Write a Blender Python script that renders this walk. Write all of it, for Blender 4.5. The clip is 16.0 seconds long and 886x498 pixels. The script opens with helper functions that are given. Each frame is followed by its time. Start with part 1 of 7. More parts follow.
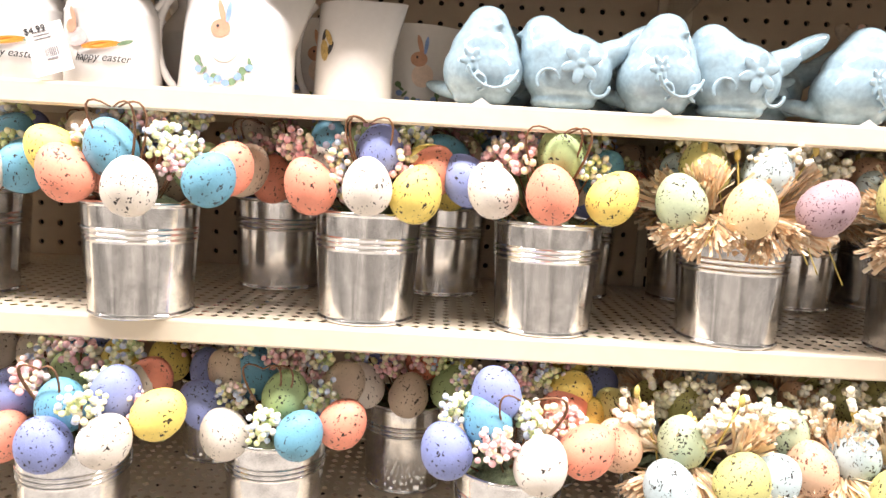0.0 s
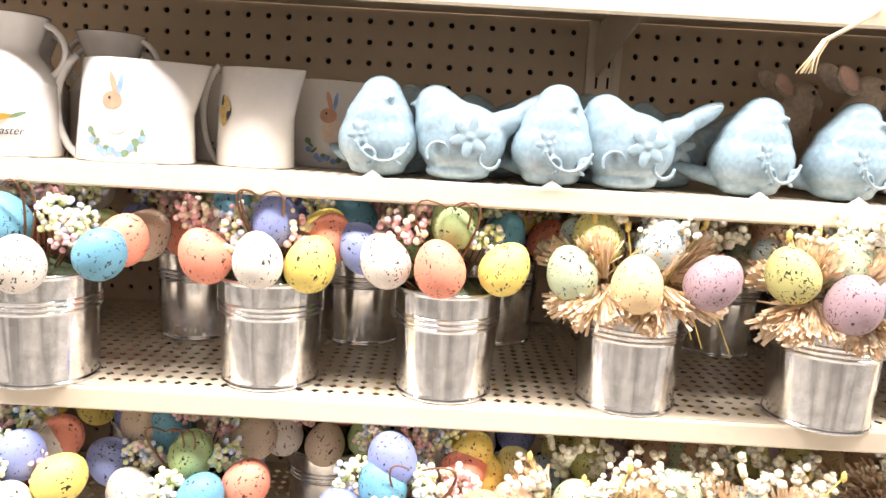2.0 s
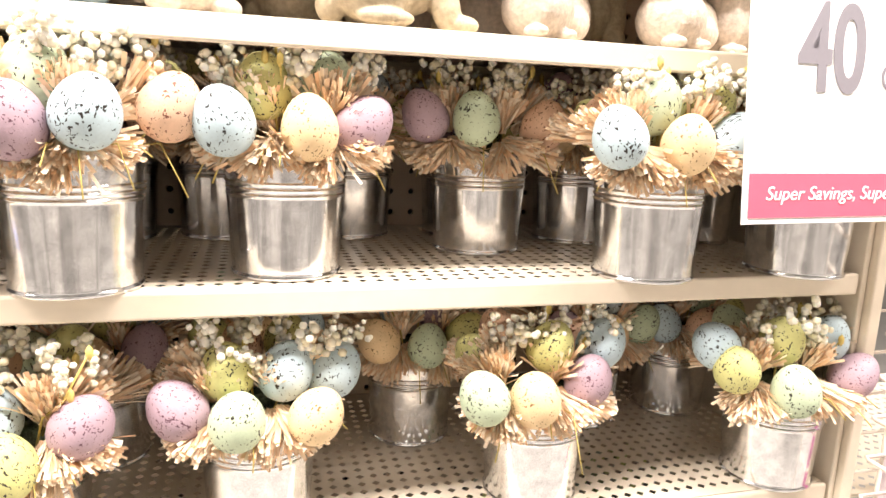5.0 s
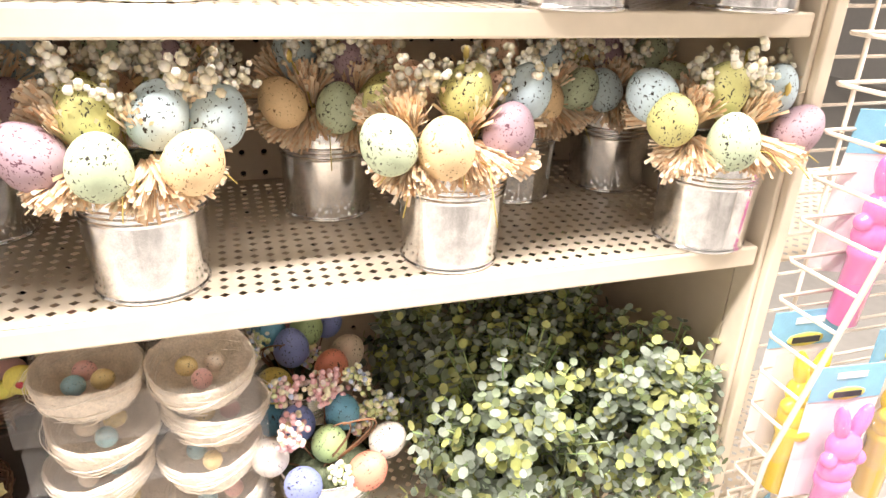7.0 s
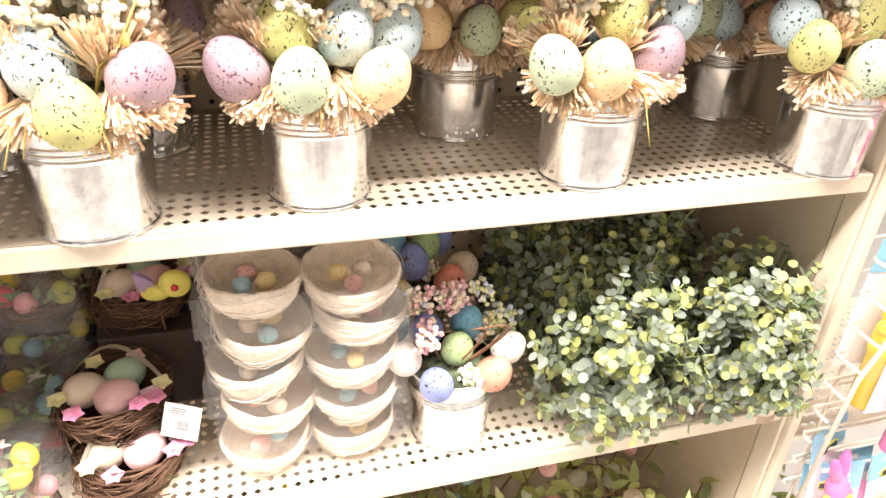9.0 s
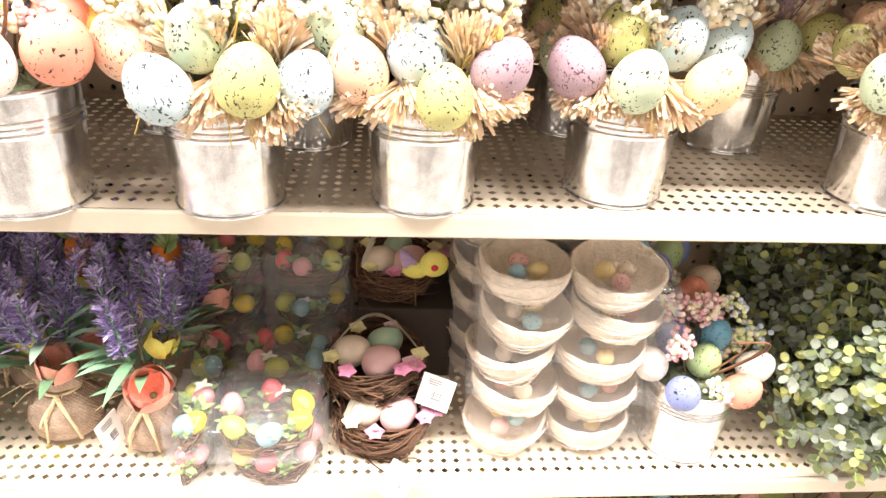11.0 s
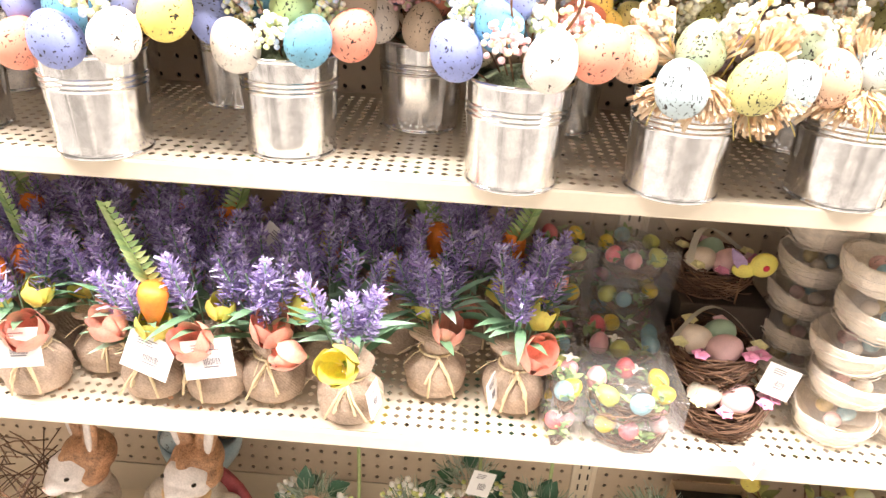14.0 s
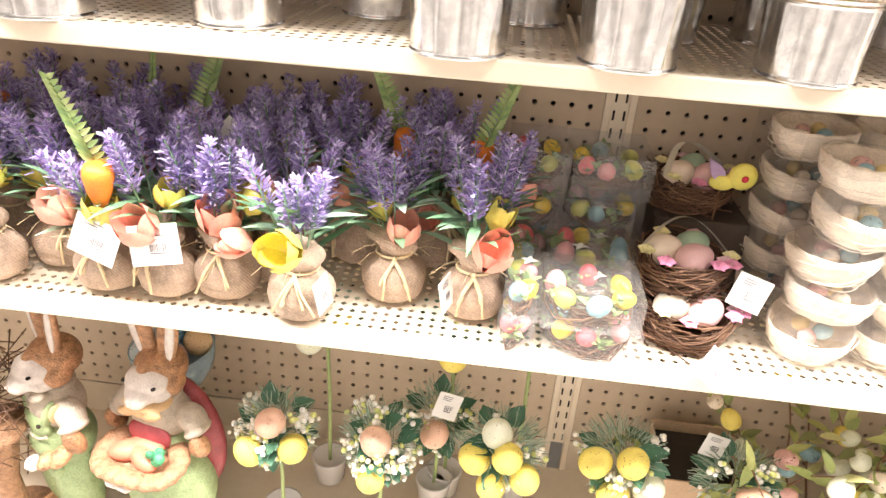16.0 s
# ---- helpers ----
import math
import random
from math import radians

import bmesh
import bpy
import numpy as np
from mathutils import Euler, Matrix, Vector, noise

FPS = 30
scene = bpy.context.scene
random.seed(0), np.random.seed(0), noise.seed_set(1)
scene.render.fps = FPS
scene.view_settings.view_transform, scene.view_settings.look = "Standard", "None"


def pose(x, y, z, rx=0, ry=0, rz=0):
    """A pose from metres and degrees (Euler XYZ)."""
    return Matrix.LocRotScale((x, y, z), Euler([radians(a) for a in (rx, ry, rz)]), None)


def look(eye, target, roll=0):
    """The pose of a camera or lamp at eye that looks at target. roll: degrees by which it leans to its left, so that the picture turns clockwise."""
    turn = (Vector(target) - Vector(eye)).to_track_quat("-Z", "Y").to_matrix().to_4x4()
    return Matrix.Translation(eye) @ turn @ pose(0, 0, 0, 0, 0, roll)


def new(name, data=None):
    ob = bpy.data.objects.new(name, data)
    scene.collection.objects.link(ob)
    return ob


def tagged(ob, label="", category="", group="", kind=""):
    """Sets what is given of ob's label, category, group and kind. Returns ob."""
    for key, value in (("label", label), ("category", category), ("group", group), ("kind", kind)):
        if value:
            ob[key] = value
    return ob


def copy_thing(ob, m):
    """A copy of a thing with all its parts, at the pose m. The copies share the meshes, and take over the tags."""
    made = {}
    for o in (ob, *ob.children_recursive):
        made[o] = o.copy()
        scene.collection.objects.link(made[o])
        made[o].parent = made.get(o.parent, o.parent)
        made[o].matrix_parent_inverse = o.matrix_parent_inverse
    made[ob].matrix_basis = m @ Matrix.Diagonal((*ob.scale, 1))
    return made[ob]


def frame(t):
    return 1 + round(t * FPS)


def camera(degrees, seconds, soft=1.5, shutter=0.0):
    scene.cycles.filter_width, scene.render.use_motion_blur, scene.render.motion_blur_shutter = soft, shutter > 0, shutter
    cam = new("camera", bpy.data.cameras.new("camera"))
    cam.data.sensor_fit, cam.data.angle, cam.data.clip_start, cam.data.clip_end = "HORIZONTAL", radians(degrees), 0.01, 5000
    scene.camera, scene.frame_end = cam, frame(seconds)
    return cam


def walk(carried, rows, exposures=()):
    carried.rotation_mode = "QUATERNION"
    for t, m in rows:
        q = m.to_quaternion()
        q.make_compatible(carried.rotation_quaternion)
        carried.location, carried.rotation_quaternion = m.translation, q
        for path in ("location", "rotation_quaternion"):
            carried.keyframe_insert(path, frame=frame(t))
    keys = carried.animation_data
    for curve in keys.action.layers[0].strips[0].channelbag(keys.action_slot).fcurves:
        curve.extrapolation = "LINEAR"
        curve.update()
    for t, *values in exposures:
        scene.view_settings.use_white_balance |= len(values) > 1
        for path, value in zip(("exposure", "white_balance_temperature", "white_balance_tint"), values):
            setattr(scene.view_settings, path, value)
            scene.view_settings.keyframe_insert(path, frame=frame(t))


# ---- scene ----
cam = camera(66.2, 16.0)
PATH = [
    (0, (0.333, -0.571, 1.367), (0.337, 1.414, 1.122), 3.2),
    (0.5, (0.305, -0.571, 1.384), (0.256, 1.409, 1.105), 3.2),
    (1, (0.315, -0.568, 1.422), (0.269, 1.408, 1.122), 3.2),
    (1.5, (0.358, -0.565, 1.45), (0.328, 1.407, 1.122), 3.3),
    (2, (0.423, -0.564, 1.451), (0.42, 1.412, 1.14), 3.2),
    (2.5, (0.492, -0.541, 1.438), (0.547, 1.438, 1.152), 2.8),
    (3, (0.57, -0.528, 1.44), (0.733, 1.444, 1.153), 2.7),
    (3.5, (0.681, -0.519, 1.44), (0.943, 1.442, 1.152), 2.3),
    (4, (0.763, -0.511, 1.427), (1.136, 1.428, 1.113), 2.2),
    (4.5, (0.825, -0.505, 1.394), (1.31, 1.407, 1.064), 2.2),
    (5, (0.892, -0.508, 1.352), (1.427, 1.383, 0.981), 2.3),
    (5.2, (0.914, -0.507, 1.338), (1.463, 1.373, 0.935), 2.3),
    (7.5, (0.957, -0.484, 1.26), (1.542, 1.199, 0.352), 2.5),
    (8.2, (0.906, -0.49, 1.263), (1.473, 1.161, 0.287), 2.6),
    (10.3, (0.749, -0.501, 1.248), (1.071, 1.218, 0.278), 3.7),
    (10.5, (0.735, -0.5, 1.247), (1.01, 1.228, 0.278), 3.7),
    (11, (0.686, -0.503, 1.251), (0.86, 1.239, 0.285), 3.5),
    (11.5, (0.628, -0.511, 1.26), (0.764, 1.239, 0.303), 3.4),
    (12, (0.573, -0.524, 1.26), (0.688, 1.239, 0.323), 3.2),
    (12.5, (0.507, -0.54, 1.259), (0.587, 1.229, 0.33), 3.1),
    (13, (0.44, -0.567, 1.258), (0.481, 1.21, 0.341), 3.1),
    (13.5, (0.392, -0.587, 1.257), (0.391, 1.191, 0.342), 3.3),
    (14, (0.364, -0.6, 1.236), (0.307, 1.184, 0.334), 3.4),
    (14.5, (0.345, -0.609, 1.203), (0.247, 1.178, 0.312), 3.6),
    (15, (0.36, -0.606, 1.182), (0.227, 1.174, 0.279), 3.7),
    (15.5, (0.391, -0.604, 1.159), (0.247, 1.166, 0.239), 3.8),
    (16, (0.455, -0.614, 1.136), (0.316, 1.145, 0.195), 4.0),
]
walk(cam, [(t, look(eye, target, roll)) for t, eye, target, roll in PATH],
     [(0, -0.04), (2, 0.02), (3.5, 0.10), (5, 0.24), (7.5, 0.44), (10.5, 0.50), (12.5, 0.50), (14.5, 0.66), (16, 0.82)])

# ---------------------------------------------------------------- world and light
world = bpy.data.worlds.new("store_world")
scene.world = world
world.use_nodes = True
world.node_tree.nodes["Background"].inputs[0].default_value = (0.9, 0.95, 1.0, 1)
world.node_tree.nodes["Background"].inputs[1].default_value = 0.015


def area_lamp(x, y, z, sx, sy, power, colour=(1.0, 0.912, 0.868)):
    data = bpy.data.lights.new("fluorescent_lamp", "AREA")
    data.shape, data.size, data.size_y, data.energy, data.color = "RECTANGLE", sx, sy, power, colour
    ob = new("fluorescent_lamp", data)
    ob.location = (x, y, z)
    return ob


CEIL = 3.3
for fx in (-3.0, -1.5, 0.0, 1.5, 3.0, 4.5):
    area_lamp(fx, -0.70, CEIL - 0.09, 1.3, 0.28, 90)


# ---------------------------------------------------------------- materials
def mat(name, base, rough=0.5, metal=0.0, vary=0.12, scale=30.0, bump=0.0, bump_scale=200.0, **more):
    """A surface with grain at two scales, and fine relief."""
    m = bpy.data.materials.new(name)
    m.use_nodes = True
    nt = m.node_tree
    b = nt.nodes["Principled BSDF"]
    co = nt.nodes.new("ShaderNodeTexCoord")
    n1 = nt.nodes.new("ShaderNodeTexNoise")
    n1.inputs["Scale"].default_value, n1.inputs["Detail"].default_value = scale, 5
    n2 = nt.nodes.new("ShaderNodeTexNoise")
    n2.inputs["Scale"].default_value, n2.inputs["Detail"].default_value = scale * 9, 3
    add = nt.nodes.new("ShaderNodeMath")
    add.operation = "ADD"
    ramp = nt.nodes.new("ShaderNodeMapRange")
    ramp.inputs["From Min"].default_value, ramp.inputs["From Max"].default_value = 0.7, 1.3
    ramp.inputs["To Min"].default_value, ramp.inputs["To Max"].default_value = 1 - vary, 1 + vary * 0.5
    hsv = nt.nodes.new("ShaderNodeHueSaturation")
    hsv.inputs["Color"].default_value = (*base, 1)
    for n in (n1, n2):
        nt.links.new(co.outputs["Object"], n.inputs["Vector"])
    nt.links.new(n1.outputs["Fac"], add.inputs[0])
    nt.links.new(n2.outputs["Fac"], add.inputs[1])
    nt.links.new(add.outputs[0], ramp.inputs["Value"])
    nt.links.new(ramp.outputs[0], hsv.inputs["Value"])
    nt.links.new(hsv.outputs[0], b.inputs["Base Color"])
    b.inputs["Roughness"].default_value, b.inputs["Metallic"].default_value = rough, metal
    if bump:
        n3 = nt.nodes.new("ShaderNodeTexNoise")
        n3.inputs["Scale"].default_value = bump_scale
        nt.links.new(co.outputs["Object"], n3.inputs["Vector"])
        bp = nt.nodes.new("ShaderNodeBump")
        bp.inputs["Strength"].default_value, bp.inputs["Distance"].default_value = bump, 0.002
        nt.links.new(n3.outputs["Fac"], bp.inputs["Height"])
        nt.links.new(bp.outputs[0], b.inputs["Normal"])
    for key, value in more.items():
        b.inputs[key.replace("_", " ")].default_value = value
    return m


def egg_mat(name, base, speck=(0.02, 0.015, 0.012), amount=0.6, scale=190.0):
    """Painted foam egg: matt coat with dark spattered flecks, different on every egg."""
    m = mat(name, base, 0.55, vary=0.08, scale=40, bump=0.15, bump_scale=500)
    nt = m.node_tree
    b = nt.nodes["Principled BSDF"]
    link = b.inputs["Base Color"].links[0]
    source = link.from_socket
    co = nt.nodes.new("ShaderNodeTexCoord")
    info = nt.nodes.new("ShaderNodeObjectInfo")
    shift = nt.nodes.new("ShaderNodeVectorMath")
    shift.operation = "MULTIPLY_ADD"
    shift.inputs[1].default_value = (1, 1, 0.72)
    spread = nt.nodes.new("ShaderNodeVectorMath")
    spread.operation = "SCALE"
    spread.inputs["Scale"].default_value = 9.0
    comb = nt.nodes.new("ShaderNodeCombineXYZ")
    for k in range(3):
        nt.links.new(info.outputs["Random"], comb.inputs[k])
    nt.links.new(comb.outputs[0], spread.inputs[0])
    nt.links.new(co.outputs["Object"], shift.inputs[0])
    nt.links.new(spread.outputs[0], shift.inputs[2])
    vor = nt.nodes.new("ShaderNodeTexNoise")
    vor.inputs["Scale"].default_value, vor.inputs["Detail"].default_value, vor.inputs["Roughness"].default_value = scale * 2.0, 1.5, 0.6
    vor.inputs["Distortion"].default_value = 0.6
    nt.links.new(shift.outputs[0], vor.inputs["Vector"])
    mod = nt.nodes.new("ShaderNodeTexNoise")
    mod.inputs["Scale"].default_value = scale * 0.45
    nt.links.new(shift.outputs[0], mod.inputs["Vector"])
    sm = nt.nodes.new("ShaderNodeMath")
    sm.operation = "MULTIPLY_ADD"
    sm.inputs[1].default_value = 0.35
    nt.links.new(mod.outputs["Fac"], sm.inputs[0])
    nt.links.new(vor.outputs["Fac"], sm.inputs[2])
    cut = nt.nodes.new("ShaderNodeMapRange")
    edge = 0.875 - 0.075 * amount
    cut.inputs["From Min"].default_value, cut.inputs["From Max"].default_value = edge, edge + 0.02
    nt.links.new(sm.outputs[0], cut.inputs["Value"])
    mix = nt.nodes.new("ShaderNodeMix")
    mix.data_type = "RGBA"
    sock = [i for i in mix.inputs if i.type == "RGBA"]
    sock[1].default_value = (*speck, 1)
    nt.links.new(cut.outputs[0], mix.inputs[0])
    nt.links.new(source, sock[0])
    nt.links.new([o for o in mix.outputs if o.type == "RGBA"][0], b.inputs["Base Color"])
    return m


def island_mat(name, colours, rough=0.45, vary=0.0, sub=0.0):
    """Many small joined pieces, each with one of the colours."""
    m = bpy.data.materials.new(name)
    m.use_nodes = True
    nt = m.node_tree
    b = nt.nodes["Principled BSDF"]
    geo = nt.nodes.new("ShaderNodeNewGeometry")
    ramp = nt.nodes.new("ShaderNodeValToRGB")
    ramp.color_ramp.interpolation = "CONSTANT" if not vary else "LINEAR"
    while len(ramp.color_ramp.elements) < len(colours):
        ramp.color_ramp.elements.new(0.5)
    for i, c in enumerate(colours):
        ramp.color_ramp.elements[i].position = i / len(colours)
        ramp.color_ramp.elements[i].color = (*c, 1)
    nt.links.new(geo.outputs["Random Per Island"], ramp.inputs[0])
    co = nt.nodes.new("ShaderNodeTexCoord")
    n = nt.nodes.new("ShaderNodeTexNoise")
    n.inputs["Scale"].default_value = 180
    nt.links.new(co.outputs["Object"], n.inputs["Vector"])
    mr = nt.nodes.new("ShaderNodeMapRange")
    mr.inputs["To Min"].default_value, mr.inputs["To Max"].default_value = 0.75, 1.2
    nt.links.new(n.outputs["Fac"], mr.inputs["Value"])
    hsv = nt.nodes.new("ShaderNodeHueSaturation")
    nt.links.new(ramp.outputs[0], hsv.inputs["Color"])
    nt.links.new(mr.outputs[0], hsv.inputs["Value"])
    nt.links.new(hsv.outputs[0], b.inputs["Base Color"])
    b.inputs["Roughness"].default_value = rough
    if sub:
        b.inputs["Subsurface Weight"].default_value = sub
        b.inputs["Subsurface Radius"].default_value = (0.004, 0.003, 0.002)
    return m


ENAMEL = mat("cream_enamel", (0.72, 0.63, 0.50), 0.38, vary=0.05, scale=8, bump=0.06, bump_scale=900)
PEG = mat("tan_pegboard", (0.52, 0.42, 0.31), 0.6, vary=0.08, scale=6, bump=0.1, bump_scale=700)
PLAIN = mat("beige_back_panel", (0.60, 0.51, 0.39), 0.55, vary=0.06, scale=5)
# Near-black colour that stands in for shade behind holes and inside the box.
SHADE = mat("painted_shade", (0.03, 0.025, 0.02), 0.9)
GALV = mat("galvanised_steel", (0.82, 0.82, 0.825), 0.17, 1.0, vary=0.30, scale=95, bump=0.05, bump_scale=60)
nt = GALV.node_tree
co, mp, no, bp = (nt.nodes.new(k) for k in ("ShaderNodeTexCoord", "ShaderNodeMapping", "ShaderNodeTexNoise", "ShaderNodeBump"))
mp.inputs["Scale"].default_value = (1, 1, 0.10)
no.inputs["Scale"].default_value, no.inputs["Detail"].default_value = 30, 2
bp.inputs["Strength"].default_value, bp.inputs["Distance"].default_value = 0.40, 0.010
nt.links.new(co.outputs["Object"], mp.inputs["Vector"])
nt.links.new(mp.outputs[0], no.inputs["Vector"])
nt.links.new(no.outputs["Fac"], bp.inputs["Height"])
nt.links.new(bp.outputs[0], nt.nodes["Principled BSDF"].inputs["Normal"])
FLOOR = mat("vinyl_floor", (0.42, 0.40, 0.37), 0.3, vary=0.1, scale=3)
WALLM = mat("painted_wall", (0.55, 0.53, 0.50), 0.7, vary=0.05, scale=2)
# Strong mottling gives the steel pails dark and bright patches to reflect.
REFLECTED = mat("mottled_reflection_wall", (0.52, 0.50, 0.47), 0.6, vary=0.95, scale=1.8)
CEILM = mat("ceiling_board", (0.62, 0.62, 0.60), 0.8, vary=0.05, scale=4)
MOSS = mat("moss_filling", (0.16, 0.19, 0.11), 0.95, vary=0.7, scale=120, bump=1.0, bump_scale=300)
STRAW = island_mat("dried_straw", [(0.90, 0.69, 0.47), (0.92, 0.76, 0.57), (0.84, 0.58, 0.36), (0.93, 0.81, 0.64)], 0.6)
BERRY = island_mat("pastel_berries", [(0.85, 0.80, 0.45), (0.88, 0.62, 0.62), (0.90, 0.86, 0.70), (0.60, 0.68, 0.88), (0.78, 0.85, 0.50), (0.92, 0.78, 0.74)], 0.4, sub=0.1)
BERRY_PINK = island_mat("pink_berries", [(0.90, 0.55, 0.58), (0.92, 0.74, 0.72), (0.90, 0.83, 0.60), (0.85, 0.50, 0.52)], 0.4, sub=0.1)
BERRY_LEMON = island_mat("lemon_berries", [(0.90, 0.88, 0.55), (0.92, 0.90, 0.78), (0.72, 0.80, 0.42), (0.62, 0.70, 0.88)], 0.4, sub=0.1)
CREAMB = island_mat("cream_berries", [(0.82, 0.77, 0.62), (0.86, 0.83, 0.74), (0.76, 0.70, 0.52)], 0.45, sub=0.1)
TWIG = mat("brown_twig", (0.22, 0.11, 0.055), 0.75, vary=0.4, scale=90)
BUD = mat("yellow_bud", (0.62, 0.48, 0.14), 0.6, vary=0.2, scale=90)
EGGS = {
    "salmon": egg_mat("salmon_egg", (0.84, 0.31, 0.21), amount=0.75),
    "white": egg_mat("white_egg", (0.76, 0.70, 0.63), amount=0.65),
    "yellow": egg_mat("yellow_egg", (0.85, 0.68, 0.18), amount=0.8),
    "blue": egg_mat("blue_egg", (0.15, 0.38, 0.53), amount=0.7),
    "violet": egg_mat("violet_egg", (0.25, 0.30, 0.60), amount=0.75),
    "green": egg_mat("green_egg", (0.36, 0.47, 0.22), amount=0.75),
    "tan": egg_mat("tan_egg", (0.62, 0.50, 0.38), amount=0.55),
    "sage": egg_mat("sage_egg", (0.47, 0.55, 0.38), amount=0.95, scale=210),
    "cream": egg_mat("cream_egg", (0.76, 0.56, 0.32), (0.20, 0.10, 0.03), 0.7, scale=210),
    "mauve": egg_mat("mauve_egg", (0.38, 0.27, 0.31), (0.10, 0.04, 0.06), 0.9, scale=262),
    "ice": egg_mat("ice_blue_egg", (0.47, 0.58, 0.62), amount=1.0, scale=192),
    "lime": egg_mat("lime_egg", (0.54, 0.52, 0.21), amount=1.05, scale=210),
    "peach": egg_mat("peach_egg", (0.72, 0.47, 0.32), (0.16, 0.05, 0.03), 0.95, scale=210),
}


# ---------------------------------------------------------------- helpers for meshes
def part(name, bm, material, parent=None, label="", smooth=True):
    me = bm if isinstance(bm, bpy.types.Mesh) else bpy.data.meshes.new(name)
    if me is not bm:
        bm.to_mesh(me)
        bm.free()
        for p in me.polygons:
            p.use_smooth = smooth
        for m in (material if isinstance(material, (list, tuple)) else [material]):
            me.materials.append(m)
    ob = new(name, me)
    if parent:
        ob.parent = parent
    if label:
        ob["label"] = label
    return ob


def empty(name, label, category, group="", kind=""):
    return tagged(new(name), label, category, group, kind)


def box(bm, x0, y0, z0, x1, y1, z1, bevel=0.0):
    m = Matrix.LocRotScale(((x0 + x1) / 2, (y0 + y1) / 2, (z0 + z1) / 2), None, (abs(x1 - x0), abs(y1 - y0), abs(z1 - z0)))
    made = bmesh.ops.create_cube(bm, size=1, matrix=m)["verts"]
    if bevel:
        edges = list({e for v in made for e in v.link_edges})
        bmesh.ops.bevel(bm, geom=edges, offset=bevel, segments=2, affect="EDGES", profile=0.5)
    return bm


def lathe(bm, profile, seg=40, cap=False, centre=(0, 0, 0), squash=1.0):
    """Turns (radius, height) pairs round the upright axis."""
    rings = []
    for r, z in profile:
        rings.append([bm.verts.new((centre[0] + r * math.cos(2 * math.pi * k / seg), centre[1] + squash * r * math.sin(2 * math.pi * k / seg), centre[2] + z)) for k in range(seg)])
    for a, b in zip(rings, rings[1:]):
        for k in range(seg):
            bm.faces.new((a[k], a[(k + 1) % seg], b[(k + 1) % seg], b[k]))
    if cap:
        bm.faces.new(rings[0][::-1])
        bm.faces.new(rings[-1])
    return bm


def tube(bm, pts, r, seg=6, taper=1.0):
    """A round bar along points."""
    pts = [Vector(p) for p in pts]
    rings = []
    n = len(pts)
    for i, p in enumerate(pts):
        d = (pts[min(i + 1, n - 1)] - pts[max(i - 1, 0)])
        d = d.normalized() if d.length > 1e-9 else Vector((0, 0, 1))
        u = d.orthogonal().normalized() if not rings else (u - d * u.dot(d)).normalized()
        w = d.cross(u)
        rr = r * (1 + (taper - 1) * i / max(1, n - 1))
        rings.append([bm.verts.new(p + rr * (math.cos(2 * math.pi * k / seg) * u + math.sin(2 * math.pi * k / seg) * w)) for k in range(seg)])
    for a, b in zip(rings, rings[1:]):
        for k in range(seg):
            bm.faces.new((a[k], a[(k + 1) % seg], b[(k + 1) % seg], b[k]))
    bm.faces.new(rings[0][::-1])
    bm.faces.new(rings[-1])
    return bm


ICO = {}


def bead(bm, c, r, sub=1, stretch=None):
    """A small ball, or an oval one."""
    if sub not in ICO:
        t = bmesh.new()
        bmesh.ops.create_icosphere(t, subdivisions=sub, radius=1)
        t.verts.ensure_lookup_table()
        ICO[sub] = ([v.co.copy() for v in t.verts], [[v.index for v in f.verts] for f in t.faces])
        t.free()
    vs, fs = ICO[sub]
    m = stretch or Matrix.Identity(3)
    made = [bm.verts.new(Vector(c) + m @ (v * r)) for v in vs]
    for f in fs:
        bm.faces.new([made[i] for i in f])


def blade(bm, p0, d, length, width, bend=0.0, steps=2, fold=None):
    """A thin strip: straw, grass or a petal's rib."""
    d = Vector(d).normalized()
    side = (fold or d.orthogonal()).normalized()
    up = side.cross(d)
    last = None
    for i in range(steps + 1):
        s = i / steps
        c = Vector(p0) + d * length * s + up * bend * s * s
        w = width * (1 - 0.5 * s)
        pair = (bm.verts.new(c - side * w / 2), bm.verts.new(c + side * w / 2))
        if last:
            bm.faces.new((last[0], last[1], pair[1], pair[0]))
        last = pair


# ---------------------------------------------------------------- the shelving
TOP = {"a": 1.4180, "b": 1.2225, "c": 1.0025, "d": 0.6845, "e": 0.215, "t": 1.611}
X0, XU, X1 = -0.62, 0.609, 1.455
LIP, DEPTH, PEGY = 0.0205, 0.308, 0.314


def perforated(bm, x0, x1, y0, y1, z, p=0.0138, q=0.0140, h=0.0041):
    """Sheet with rows of diamond holes."""
    nx, ny = int((x1 - x0) / p), int((y1 - y0 - 0.010) / q)
    ya = y0 + 0.010
    for j in range(ny):
        for i in range(nx):
            a, b = x0 + i * p, ya + j * q
            cx, cy = a + p / 2, b + q / 2
            o = [bm.verts.new(v) for v in ((a + p, b + q, z), (a, b + q, z), (a, b, z), (a + p, b, z))]
            n = [bm.verts.new(v) for v in ((cx + h, cy, z), (cx, cy + h, z), (cx - h, cy, z), (cx, cy - h, z))]
            for k in range(4):
                e = (k + 1) % 4
                bm.faces.new((n[k], o[k], n[e]))
                bm.faces.new((o[k], o[e], n[e]))
    xe, ye = x0 + nx * p, ya + ny * q
    for a, b, c, d in ((x0, y0, x1, ya), (xe, ya, x1, ye), (x0, ye, x1, y1)):
        if c - a > 1e-4 and d - b > 1e-4:
            bm.faces.new([bm.verts.new(v) for v in ((a, b, z), (c, b, z), (c, d, z), (a, d, z))])
    return bm


